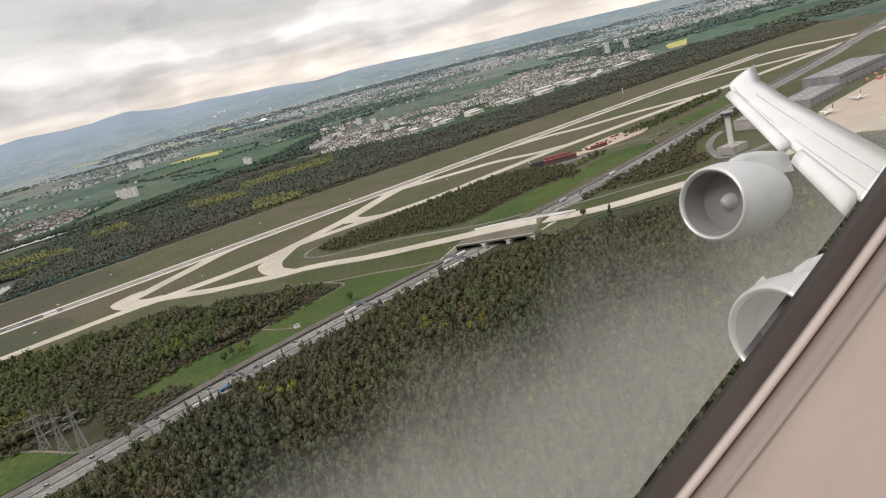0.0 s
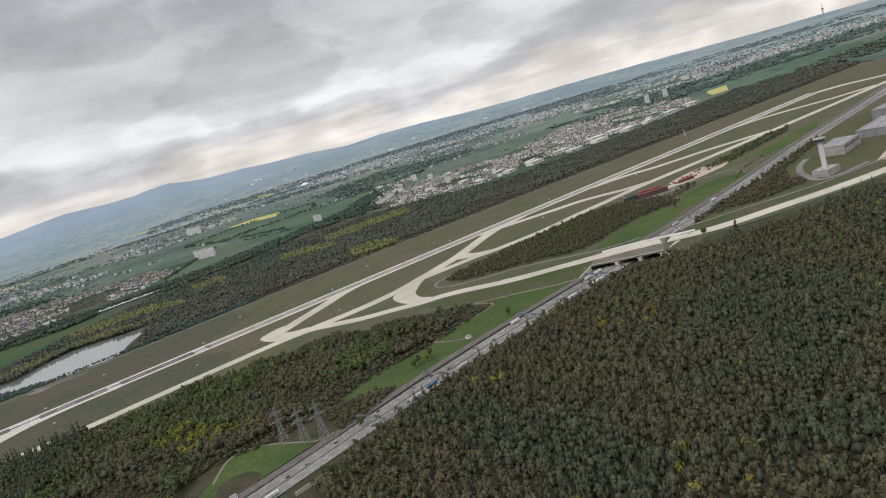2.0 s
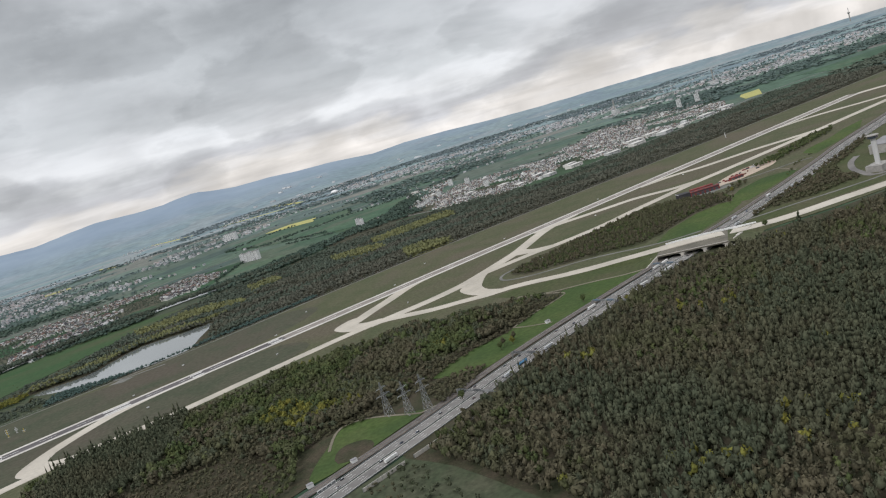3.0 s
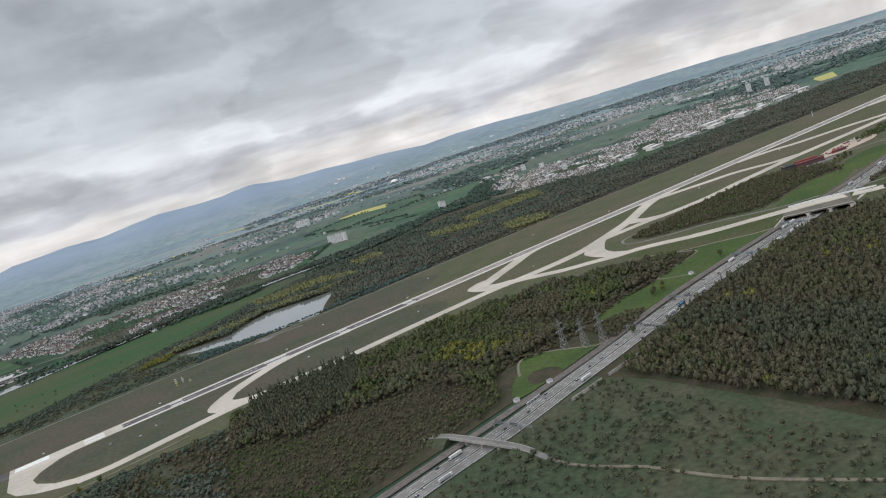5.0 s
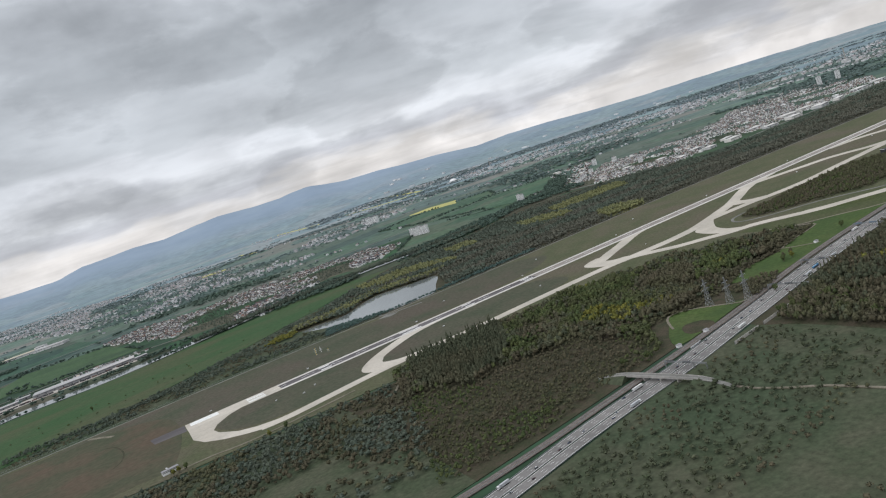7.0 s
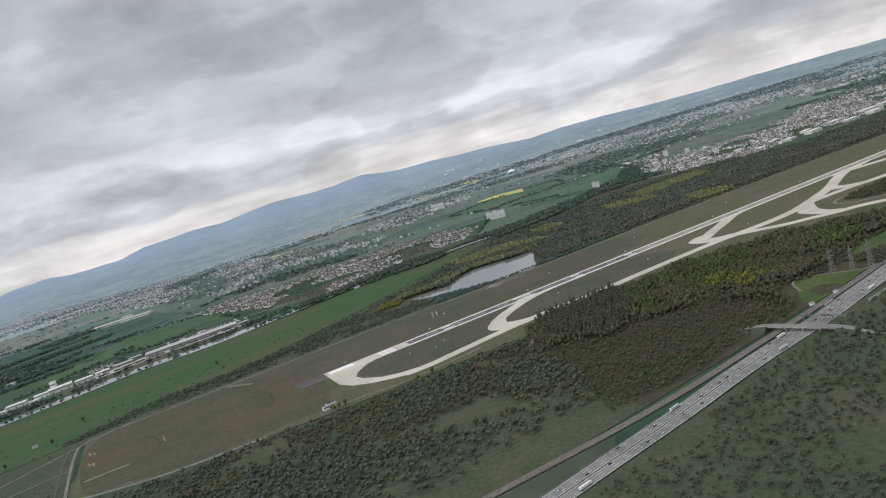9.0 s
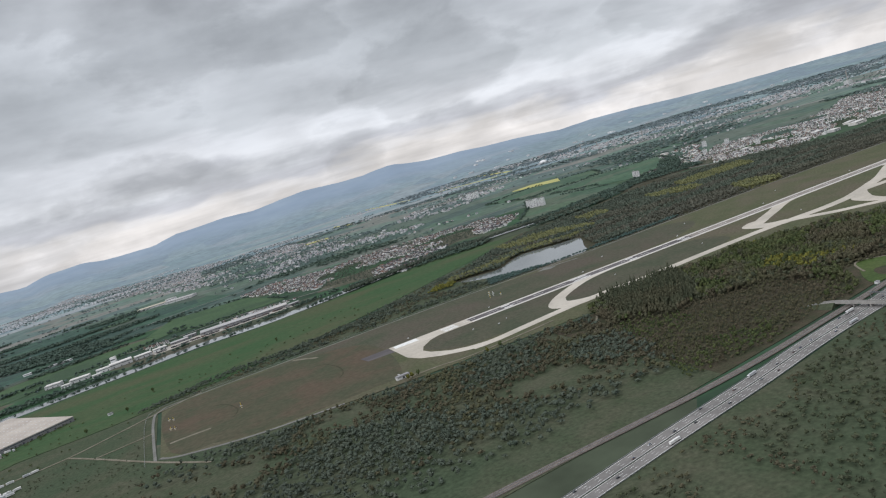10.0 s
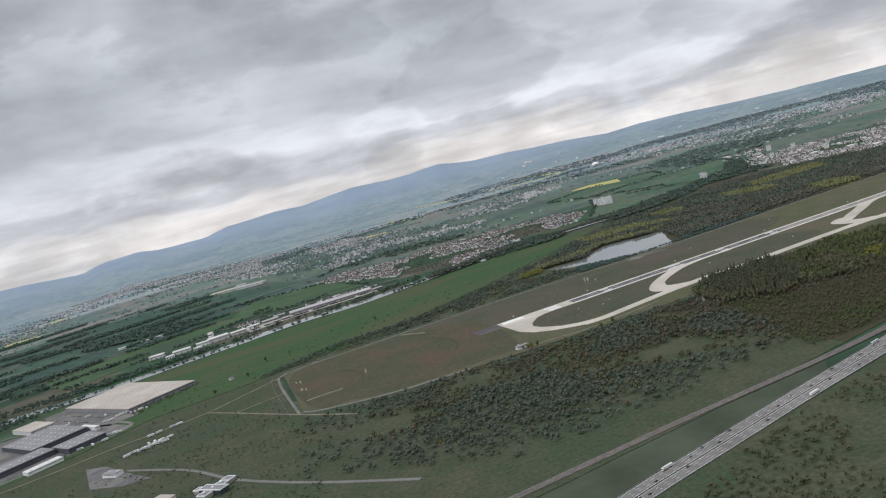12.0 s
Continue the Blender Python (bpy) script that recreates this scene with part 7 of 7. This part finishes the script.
for i in range(26):
    c = tagged(empty("baggage_container", (545 + rnd.uniform(-22, 70), 272 + rnd.uniform(-9, 7), 0.05), rnd.uniform(0, 90)), "orange baggage container on the apron", "container", "orange containers on the apron")
    part("body", box(-1.6, -.9, 0, 1.6, .9, 1.3), mat("orange_lacquer", (0.50, 0.16, 0.06), (0.42, 0.13, 0.05), 0.5) if i == 0 else bpy.data.materials["orange_lacquer"], c)
    part("lid", box(-1.65, -.95, 1.3, 1.65, .95, 1.38), WALL_CONC, c)


# airfield equipment
def mast(x, y, h, arms, m_, label, name="antenna_mast"):
    top = tagged(empty(name, (x, y, 0)), label, "antenna", "airfield masts")
    bm = bmesh.new()
    for s in ((-.25, -.15), (.25, -.15), (0, .28)):
        add_bar(bm, (*s, 0), (s[0] * .5, s[1] * .5, h), .07, 4)
    part("mast", bm, m_, top)
    for k in range(arms):
        part("antenna", box(-.9, -.12, h * (.35 + .25 * k), .9, .12, h * (.35 + .25 * k) + .3), WHITE, top)
    part("footing", box(-.7, -.7, -.1, .7, .7, .12), WALL_CONC, top)


mast(-133, 556, 5.5, 3, YELLOW, "yellow and white glide path antenna mast")
mast(-128, 560, 4.2, 2, WHITE, "white antenna mast beside the runway")
mast(-124, 553, 2.4, 1, YELLOW, "short yellow antenna mast")
mast(600, 560, 6, 3, WHITE, "white glide path antenna mast at the far end")
for i, (x, y) in enumerate(((-406, 546), (-403, 543), (-405, 516), (-402, 513))):
    mast(x, y, 2.4, 1, YELLOW, "yellow approach light mast", "light_mast")
ground_piece("equipment_pad", slab_bm([(-66, 592), (-58, 596), (-48, 588), (-57, 583)], -.1, 0.08), ROAD_PALE, "small grey equipment pad", "pavement")
ground_piece("old_track", strip_bm([(-406, 479.5), (-392, 480), (-379, 478.5)], 3.4, -.1, 0.1), DIRT, "worn pale strip in the heath", "road")
for pts in ([(-374, 541), (-367, 535), (-361, 518), (-359, 500), (-363, 486)], [(-292, 545), (-285, 535), (-281, 511), (-283, 490), (-289, 480)]):
    ground_piece("old_track", strip_bm(pts, 1.1, -.1, 0.09, 2), FLOOR_WOOD, "dark worn curve in the heath", "road")
mast(-356, 503, 4.0, 1, YELLOW, "lone yellow and white pole in the heath")
ground_piece("old_track", strip_bm([(-303, 600), (-294, 588), (-286, 575)], 3.2, -.1, 0.095, 3), DIRT, "short pale scrape beside the fence", "road")
for x, y, t in ((-222, 520, 0), (-150, 521, 0), (-60, 520, 0), (40, 520, 0), (140, 520, 0), (250, 520, 0), (360, 519, 0), (-186, 470, 30), (-170, 458, 10), (-160, 466, 40), (-60, 470, 0), (20, 462, 20), (110, 446, 30), (-20, 552, 0), (80, 560, 10), (190, 556, 0), (300, 460, 0), (420, 470, 0)):
    b = tagged(empty("airfield_sign", (x, y, 0.05), t), "small white airfield marker board in the grass", "sign", "airfield marker boards")
    part("board", box(-.75, -.1, .2, .75, .1, .75), WHITE, b)
    for q in (-.5, .5):
        part("foot", box(q - .06, -.06, -.05, q + .06, .06, .2), STEEL, b)
ground_piece("blast_pad", slab_bm([(-264, 512), (-241.5, 512), (-241.5, 494), (-262, 496)], -.1, 0.1), RUNWAY_ASPHALT, "dark asphalt blast pad at the runway end", "pavement")


def fence_line(pts, label):
    top = tagged(empty("perimeter_fence"), label, "fence")
    P = glide(pts, 9.0)
    me = None
    for p in P:
        if me is None:
            bm = box(-.06, -.06, -.1, .06, .06, 1.0)
            o = part("post", bm, STEEL, top)
            me = o.data
        else:
            o = new("post", me)
            o.parent = top
        o.location = (p.x, p.y, 0)
    part("rail", strip_bm(pts, .06, .92, 1.0, 9), STEEL, top)
    part("rail", strip_bm(pts, .06, .45, .52, 9), STEEL, top)


fence_line([(-421, 444), (-424, 560), (-417, 601), (-382, 610), (-200, 610), (-96, 606), (0, 601.5), (42, 601.5), (100, 605.5), (250, 606.5), (400, 598.5), (520, 590), (600, 584)], "thin grey steel perimeter fence round the airfield")

for x in (-44.8, -42.8, -40.8, -38.8):
    b = tagged(empty("noise_barrier", (x, 238.6 + (x + 42) * .24, 0), 13), "white noise barrier panel beside the motorway", "barrier", "noise barrier panels")
    part("panel", box(-.95, -.06, 0, .95, .06, 1.1), WHITE, b)
    part("dark_band", box(-.8, -.08, .35, .8, -.05, .75), GREY_CLAD, b)
for i in range(26):
    x = -35 + i * 2.02
    if i in (9, 10, 19):
        continue
    b = tagged(empty("noise_wall", (x, 221.4 + (x + 35) * .17, 0), 9.6), "pale concrete noise wall panel beside the motorway", "barrier", "noise wall panels")
    part("panel", box(-1.0, -.1, -.1, 1.0, .1, 1.3), PALE_CONC, b)
    part("post", box(-1.06, -.16, -.1, -.94, .16, 1.4), STEEL, b)
for x, y in ((-45, 246), (-27, 247), (99, 285)):
    k = tagged(empty("relay_cabinet", (x, y, 0)), "small white trackside equipment cabin", "cabin", "trackside cabins")
    part("body", box(-1.1, -.8, 0, 1.1, .8, 1.3), WHITE, k)
    part("roof", box(-1.2, -.9, 1.3, 1.2, .9, 1.42), ROOF_GREY, k)


def dome(x, y, z):
    top = tagged(empty("white_dome", (x, y, z)), "large white domed hall on the far plain", "building")
    bm = bmesh.new()
    bmesh.ops.create_uvsphere(bm, u_segments=20, v_segments=8, radius=1)
    for v in bm.verts:
        v.co = Vector((v.co.x * 15, v.co.y * 15, max(v.co.z, 0) * 10))
    part("shell", bm, WHITE, top, smooth=True)
    part("base_ring", box(-15.5, -15.5, -1, 15.5, 15.5, .8), WALL_CONC, top)


dome(1000, 2560, -.4)
for x, y, h in ((1119, 2470, 40), (1085, 2300, 34), (1440, 1560, 46), (1600, 1350, 50), (1100, 2050, 36)):
    c = tagged(empty("chimney", (x, y, -.4)), "tall pale works chimney on the far plain", "chimney", "chimneys of the works")
    bm = bmesh.new()
    add_bar(bm, (0, 0, 0), (0, 0, h * .8), 1.5, 10)
    part("shaft", bm, WALL_CONC, c)
    part("base", box(-8, -8, 0, 8, 8, 9), PALE_CLAD, c)


def tv_tower(x, y, h):
    top = tagged(empty("television_tower", (x, y, -1)), "slender far television tower on the skyline", "tower")
    bm = bmesh.new()
    add_bar(bm, (0, 0, 0), (0, 0, h * .7), 2.6, 10)
    part("shaft", bm, WALL_CONC, top)
    bm = bmesh.new()
    revolve_ring(bm, [(h * .6, 2.6), (h * .64, 7), (h * .69, 7), (h * .72, 2.6)])
    part("pod", bm, WALL_CONC, top)
    bm = bmesh.new()
    add_bar(bm, (0, 0, h * .7), (0, 0, h), 1.2, 8)
    part("antenna", bm, STEEL, top)


def revolve_ring(bm, profile, n=14):
    prev = None
    for z, r in profile:
        ring = [bm.verts.new((r * math.cos(2 * math.pi * i / n), r * math.sin(2 * math.pi * i / n), z)) for i in range(n)]
        if prev:
            for i in range(n):
                bm.faces.new((prev[i], prev[(i + 1) % n], ring[(i + 1) % n], ring[i]))
        prev = ring


tv_tower(3640, 2130, 70)

# long works halls before the eastern town, along its road
for i, (x, y, w, d, t) in enumerate(((505, 812, 26, 14, 10), (545, 800, 34, 16, 2), (590, 792, 40, 16, 0), (640, 786, 36, 18, -2), (690, 782, 48, 16, 0), (745, 780, 40, 18, 2), (600, 822, 44, 14, 4), (655, 815, 30, 14, 0), (712, 812, 42, 16, -3), (560, 845, 30, 14, 8), (800, 785, 44, 14, 3), (860, 792, 36, 16, 5), (520, 880, 24, 14, 20), (500, 925, 22, 12, 24), (760, 815, 34, 16, 0), (930, 800, 40, 14, 6))):
    warehouse(x + rnd.uniform(-6, 6), y + rnd.uniform(-5, 8), w * rnd.uniform(.4, .8), d * rnd.uniform(.6, 1.0), 2.8 + (i % 3) * .6, t + rnd.uniform(-14, 14), PALE_CLAD if i % 2 else PLASTER, HALL_ROOF, "long pale works hall before the town", 2, "works halls before the eastern town", "factory")
for x, y, k in ((440, 990, 1), (452, 1000, 1), (464, 1012, 1), (476, 1024, 1), (488, 1034, 1), (520, 1060, 1.3), (604, 1100, 1.5), (626, 1190, 1.6), (545, 960, 1.4)):
    block_tower(x, y, -52, [(5 * k, 4.5, 1)], "pale slab of flats along the river road", h=7 * k)
ground_piece("plain_road", strip_bm([(-900, 1330), (-600, 1290), (-330, 1390), (-40, 1330), (200, 1290), (420, 1380), (700, 1480), (1100, 1560)], 5, -.3, -0.1), ROAD_PALE, "pale country road across the plain", "road")
ground_piece("plain_road", strip_bm([(400, 960), (470, 770), (620, 768), (820, 770), (1020, 800), (1250, 760)], 5, -.3, 0.05), ROAD_PALE, "pale main road before the town", "road")
ground_piece("plain_road", strip_bm([(-760, 1010), (-560, 1060), (-420, 1040), (-300, 1045), (-180, 1000)], 4, -.3, -0.05), ROAD_PALE, "pale field road behind the riverside works", "road")

# ------------------------------------------------------------------ the airliner from which the flight sets out
SEAT = pose(0, 0, EYE, TILT, LEAN, TURN) @ pose(0, 0, 0, 90, 0, 0)
NACELLE = mat("pale_grey_nacelle_paint", (0.50, 0.52, 0.53), (0.45, 0.47, 0.48), 0.5, rough=0.35, spec=0.5, third=(0.47, 0.48, 0.48), scale3=0.2)
LIP = mat("bare_metal_inlet_lip", (0.62, 0.61, 0.60), (0.55, 0.54, 0.53), 0.8, rough=0.3, metal=0.7)
DUCT = mat("grey_inlet_duct", (0.22, 0.21, 0.215), (0.18, 0.172, 0.176), 0.7, rough=0.5)
FAN = mat("dull_titanium_fan", (0.17, 0.16, 0.165), (0.15, 0.142, 0.145), 0.7, rough=0.6)
WING = mat("white_wing_paint", (0.74, 0.74, 0.74), (0.68, 0.68, 0.68), 0.3, rough=0.4, spec=0.5)
SEAL = mat("dark_window_seal", (0.045, 0.032, 0.028), (0.06, 0.045, 0.04), 6.0, rough=0.5)
# reveal colour is darkened for the shadow between rim and panel
REVEAL = mat("grey_beige_window_reveal", (0.30, 0.25, 0.225), (0.25, 0.21, 0.19), 5.0, rough=0.5)
RIM = mat("pale_window_rim", (0.46, 0.40, 0.37), (0.42, 0.36, 0.33), 5.0, rough=0.5)
PANEL = mat("beige_cabin_panel", (0.34, 0.275, 0.24), (0.30, 0.245, 0.215), 3.0, rough=0.6, bump=0.0005, fine=0.03)


def seen(a, b, d):
    """A point in front of the seat: right and up as tangents in thousandths, d metres ahead."""
    return SEAT @ Vector((a * d / 1000, b * d / 1000, -d))


def revolve(bm, at, axis, profile, n=40, close=False):
    q = axis.to_track_quat("Z", "Y").to_matrix()
    prev = None
    for s, r in profile:
        ring = [bm.verts.new(at + q @ Vector((r * math.cos(2 * math.pi * i / n), r * math.sin(2 * math.pi * i / n), s))) for i in range(n)]
        if prev:
            for i in range(n):
                bm.faces.new((prev[i], prev[(i + 1) % n], ring[(i + 1) % n], ring[i]))
        prev = ring
    if close:
        bm.faces.new(prev)


def engine(parent, at, back, k=1.0):
    e = empty("engine")
    e.parent = parent
    bm = bmesh.new()
    revolve(bm, at, back, [(s * k, r * k) for s, r in ((0.12, 1.53), (0.5, 1.62), (1.2, 1.68), (2.4, 1.66), (3.6, 1.52), (4.7, 1.26), (4.75, 1.15))])
    part("cowl", bm, NACELLE, e, "pale grey engine cowling", True)
    bm = bmesh.new()
    revolve(bm, at, back, [(s * k, r * k) for s, r in ((0.12, 1.56), (0.03, 1.51), (0.0, 1.45), (0.04, 1.39), (0.2, 1.33))])
    part("inlet_lip", bm, LIP, e, "bright metal inlet lip", True)
    bm = bmesh.new()
    revolve(bm, at, back, [(s * k, r * k) for s, r in ((0.2, 1.33), (0.7, 1.28), (1.7, 1.3))])
    part("inlet_duct", bm, DUCT, e, "", True)
    q = back.to_track_quat("Z", "Y").to_matrix()
    bm = bmesh.new()
    revolve(bm, at, back, [(s * k, r * k) for s, r in ((1.75, 1.3), (1.78, 0.02))], 30)
    fan = part("fan", bm, FAN, e, "dark grey engine fan")
    for i in range(26):
        a = 2 * math.pi * i / 26
        c, s = math.cos(a), math.sin(a)
        bm = bmesh.new()
        lo, hi = [[bm.verts.new(at + q @ (Vector((r * c - (w + g) * s, r * s + (w + g) * c, z)) * k)) for r, w, z in ((.3, -.05, 1.66), (1.28, -.02, 1.65), (1.28, .31, 1.67), (.3, .1, 1.68))] for g in (0, .02)]
        bm.faces.new(lo[::-1]), bm.faces.new(hi)
        for j in range(4):
            bm.faces.new((lo[j], lo[(j + 1) % 4], hi[(j + 1) % 4], hi[j]))
        part("blade", bm, FAN, e)
    bm = bmesh.new()
    revolve(bm, at, back, [(s * k, r * k) for s, r in ((0.95, 0.02), (1.05, 0.16), (1.25, 0.27), (1.6, 0.36))], 20)
    part("spinner", bm, NACELLE, e, "grey spinner cone", True)
    bm = bmesh.new()
    revolve(bm, at, back, [(s * k, r * k) for s, r in ((4.4, 1.0), (5.2, .84), (6.2, .5), (6.8, .1))], 24, True)
    part("core_nozzle", bm, DUCT, e, "", True)
    return e


def airliner():
    top = tagged(empty("airliner_wing", tuple(SEAT.translation)), "white airliner wing with two pale grey jet engines in flight", "aircraft")
    up = (SEAT.to_3x3() @ Vector((-0.25, 0.95, 0.2))).normalized()
    back = (SEAT.to_3x3() @ Vector((4.71, 0.845, -4.0))).normalized()
    # span stations from the raked tip inwards: leading edge, its distance, trailing edge, its distance
    ST = [(seen(*a, d), seen(*b, e)) for a, d, b, e in (
        ((372, 212), 52.0, (405, 240), 53.2), ((376, 203), 50.6, (413, 219), 52.6), ((396, 183), 46.5, (450, 195), 49.4),
        ((443, 138), 40.0, (527, 155), 44.2), ((487, 103), 37.0, (587, 122), 41.6), ((529, 72), 34.5, (640, 94), 39.2), ((593, 24), 31.0, (718, 52), 36.0))]
    F = ((0, 0), (.015, .022), (.08, .042), (.3, .055), (.65, .036), (1, .004), (.65, -.02), (.3, -.03), (.08, -.024), (.015, -.014))

    def at(k, f, t):
        k = min(max(k, 0), len(ST) - 1.001)
        n = int(k)
        le, te = ST[n][0].lerp(ST[n + 1][0], k - n), ST[n][1].lerp(ST[n + 1][1], k - n)
        return le + (te - le) * f + up * ((te - le).length * t)
    bm = bmesh.new()
    prev = None
    for k in range(25):
        ring = [bm.verts.new(at(k * 0.25, f, t)) for f, t in F]
        if prev:
            for i in range(len(F)):
                j = (i + 1) % len(F)
                bm.faces.new((prev[i], prev[j], ring[j], ring[i]))
        else:
            bm.faces.new(ring)
        prev = ring
    bm.faces.new(prev[::-1])
    part("wing", bm, WING, top, "white wing with a raked tip", True)
    # lowered slats before the leading edge, with a dark slot between
    for a, b, c, d in ((((380, 206), 50.0), ((367, 199), 49.2), ((453, 139), 39.2), ((434, 130), 38.2)), (((468, 130), 37.8), ((452, 113), 37.0), ((538, 75), 33.8), ((517, 48), 32.6))):
        p0, q0, p1, q1 = (seen(*v[0], v[1]) for v in (a, b, c, d))
        bm = bmesh.new()
        rows = []
        for i in range(7):
            p, q = p0.lerp(p1, i / 6), q0.lerp(q1, i / 6)
            w = (q - p).length
            rows.append([bm.verts.new(v) for v in (p, p.lerp(q, .3) + up * w * .10, p.lerp(q, .7) + up * w * .09, q, q.lerp(p, .1) - up * w * .22 + back * w * .2, p.lerp(q, .5) - up * w * .12 + back * w * .3)])
        for r0, r1 in zip(rows, rows[1:]):
            for n in range(6):
                h = (n + 1) % 6
                bm.faces.new((r0[n], r0[h], r1[h], r1[n]))
        bm.faces.new(rows[0]), bm.faces.new(rows[-1][::-1])
        part("slat", bm, WING, top, "lowered leading edge slat", True)
    for f, a, b, r in ((.42, 1.6, 5.6, .013), (.10, .6, 5.8, .010)):
        bm = bmesh.new()
        for k in range(8):
            t = np.interp(f, (.015, .08, .3, .65), (.022, .042, .055, .036)) + .001
            add_bar(bm, at(a + (b - a) * k / 8, f, t), at(a + (b - a) * (k + 1) / 8, f, t), r, 4)
        part("panel_joint", bm, GREY_CLAD, top, "dark panel joint line")
    for hub, k in ((seen(348, 58, 32.0), 1.0), (seen(427, -110, 24.6), 1.0)):
        engine(top, hub, back, k)
        # pylon: a rounded fairing over the cowl that runs back under the wing
        bm = bmesh.new()
        prev = None
        s = back.cross(up).normalized()
        for u, h, w in ((1.7, 1.60, .05), (2.4, 1.86, .24), (3.4, 2.02, .34), (4.6, 2.06, .36), (5.8, 2.0, .34), (7.0, 1.9, .30)):
            o = hub + back * u
            ring = [bm.verts.new(o + up * (h * math.cos(g) if abs(g) < 1.2 else .9) + s * (w * math.sin(g) * 1.6 if abs(g) < 1.2 else w * 1.3 * (1 if g > 0 else -1))) for g in (-1.3, -.5, -.2, .2, .5, 1.3)]
            if prev:
                for n in range(5):
                    bm.faces.new((prev[n], prev[n + 1], ring[n + 1], ring[n]))
            prev = ring
        bm.faces.new(prev)
        part("pylon", bm, NACELLE, top, "", True)
        # thin curved strake on the cowl's inboard side
        out = (up * .70 - s * .72).normalized()
        bm = bmesh.new()
        lo, hi = [], []
        for n in range(6):
            u = n / 5
            o = hub + back * (1.5 + 1.35 * u) + out * 1.66
            for g, q in ((-.02, lo), (.02, hi)):
                q.append((bm.verts.new(o + s * g), bm.verts.new(o + out * (.04 + .36 * u ** .8) + s * g)))
        for q in (lo, hi):
            for (a, b), (c, d) in zip(q, q[1:]):
                bm.faces.new((a, b, d, c))
        for n in range(5):
            bm.faces.new((lo[n][1], lo[n + 1][1], hi[n + 1][1], hi[n][1]))
        part("strake", bm, NACELLE, top, "thin curved strake")
    for o in top.children_recursive:   # parts are made in world places
        if o.type == "MESH":
            o.data.transform(Matrix.Translation(-SEAT.translation))


airliner()


def pane_mat():
    """Clear acrylic with a greasy, scuffed film across its lower corner."""
    M = bpy.data.materials.new("scuffed_acrylic_pane")
    M.use_nodes = True
    n, l = M.node_tree.nodes, M.node_tree.links
    n.clear()
    out, clear, film, through_film, both, mix = [n.new("ShaderNode" + k) for k in ("OutputMaterial", "BsdfTransparent", "BsdfDiffuse", "BsdfTranslucent", "MixShader", "MixShader")]
    film.inputs[0].default_value, through_film.inputs[0].default_value = (0.78, 0.77, 0.72, 1), (0.78, 0.77, 0.72, 1)
    co, dot, t, r, k = [n.new("ShaderNode" + q) for q in ("TexCoord", "VectorMath", "TexNoise", "MapRange", "Math")]
    dot.operation = "DOT_PRODUCT"
    l.new(co.outputs["Object"], dot.inputs[0])
    w = (SEAT.to_3x3() @ Vector((0.566, -0.824, 0))) / 0.68
    dot.inputs[1].default_value = w
    t.inputs["Scale"].default_value, t.inputs["Detail"].default_value = 9, 6
    l.new(co.outputs["Object"], t.inputs["Vector"])
    k.operation = "MULTIPLY_ADD"
    l.new(t.outputs["Fac"], k.inputs[0])
    k.inputs[1].default_value = 0.16
    l.new(dot.outputs["Value"], k.inputs[2])
    r.interpolation_type = "SMOOTHSTEP"
    l.new(k.outputs[0], r.inputs[0])
    r.inputs[1].default_value, r.inputs[2].default_value, r.inputs[3].default_value, r.inputs[4].default_value = 0.16, 0.40, 0.0, 0.27
    l.new(film.outputs[0], both.inputs[1]), l.new(through_film.outputs[0], both.inputs[2])
    l.new(r.outputs[0], mix.inputs[0]), l.new(clear.outputs[0], mix.inputs[1]), l.new(both.outputs[0], mix.inputs[2])
    l.new(mix.outputs[0], out.inputs[0])
    return M


def window_surround():
    top = tagged(empty("cabin_window_surround", tuple(SEAT.translation)), "beige cabin wall panel with a dark window seal", "window")
    # a straight edge from low left to high right; bands lie to its right
    a0, b0 = Vector((175, -400)), Vector((640, 222))
    n = Vector((0.80, -0.60))
    for name, m_, bands, lab in (("seal", SEAL, ((13, .62), (24, .54), (42, .51), (52, .50), (54, .56)), "dark rubber window seal"), ("inner_rim", RIM, ((50, .485), (55, .465), (64, .462), (68, .48)), "grey beige rounded rim"), ("reveal", REVEAL, ((64, .468), (78, .462), (92, .455), (102, .43), (106, .47)), ""), ("panel", PANEL, ((101, .43), (108, .415), (140, .40), (560, .30), (570, .36)), "beige cabin side panel")):
        bm = bmesh.new()
        cols = []
        for o, d in bands:
            col = []
            for i in range(9):
                t = i / 8
                q = a0.lerp(b0, t) + n * (o + 22 * math.sin(math.pi * t) * .4)
                col.append(bm.verts.new(seen(q.x, q.y, d) - SEAT.translation))
            cols.append(col)
        cols.append(cols[0])
        for p, q in zip(cols, cols[1:]):
            for i in range(8):
                bm.faces.new((p[i], p[i + 1], q[i + 1], q[i]))
        part(name, bm, m_, top, lab, True)

    bm = bmesh.new()
    edge = ((-640, -400), (192, -398), (662, 226), (662, 400), (-640, 400))
    near, far = [[bm.verts.new(seen(a, b, d) - SEAT.translation) for a, b in edge] for d in (0.68, 0.686)]
    bm.faces.new(near), bm.faces.new(far[::-1])
    for i in range(5):
        bm.faces.new((near[i], far[i], far[(i + 1) % 5], near[(i + 1) % 5]))
    pane = part("pane", bm, pane_mat(), top, "scuffed acrylic window pane")
    pane.visible_shadow = False


window_surround()
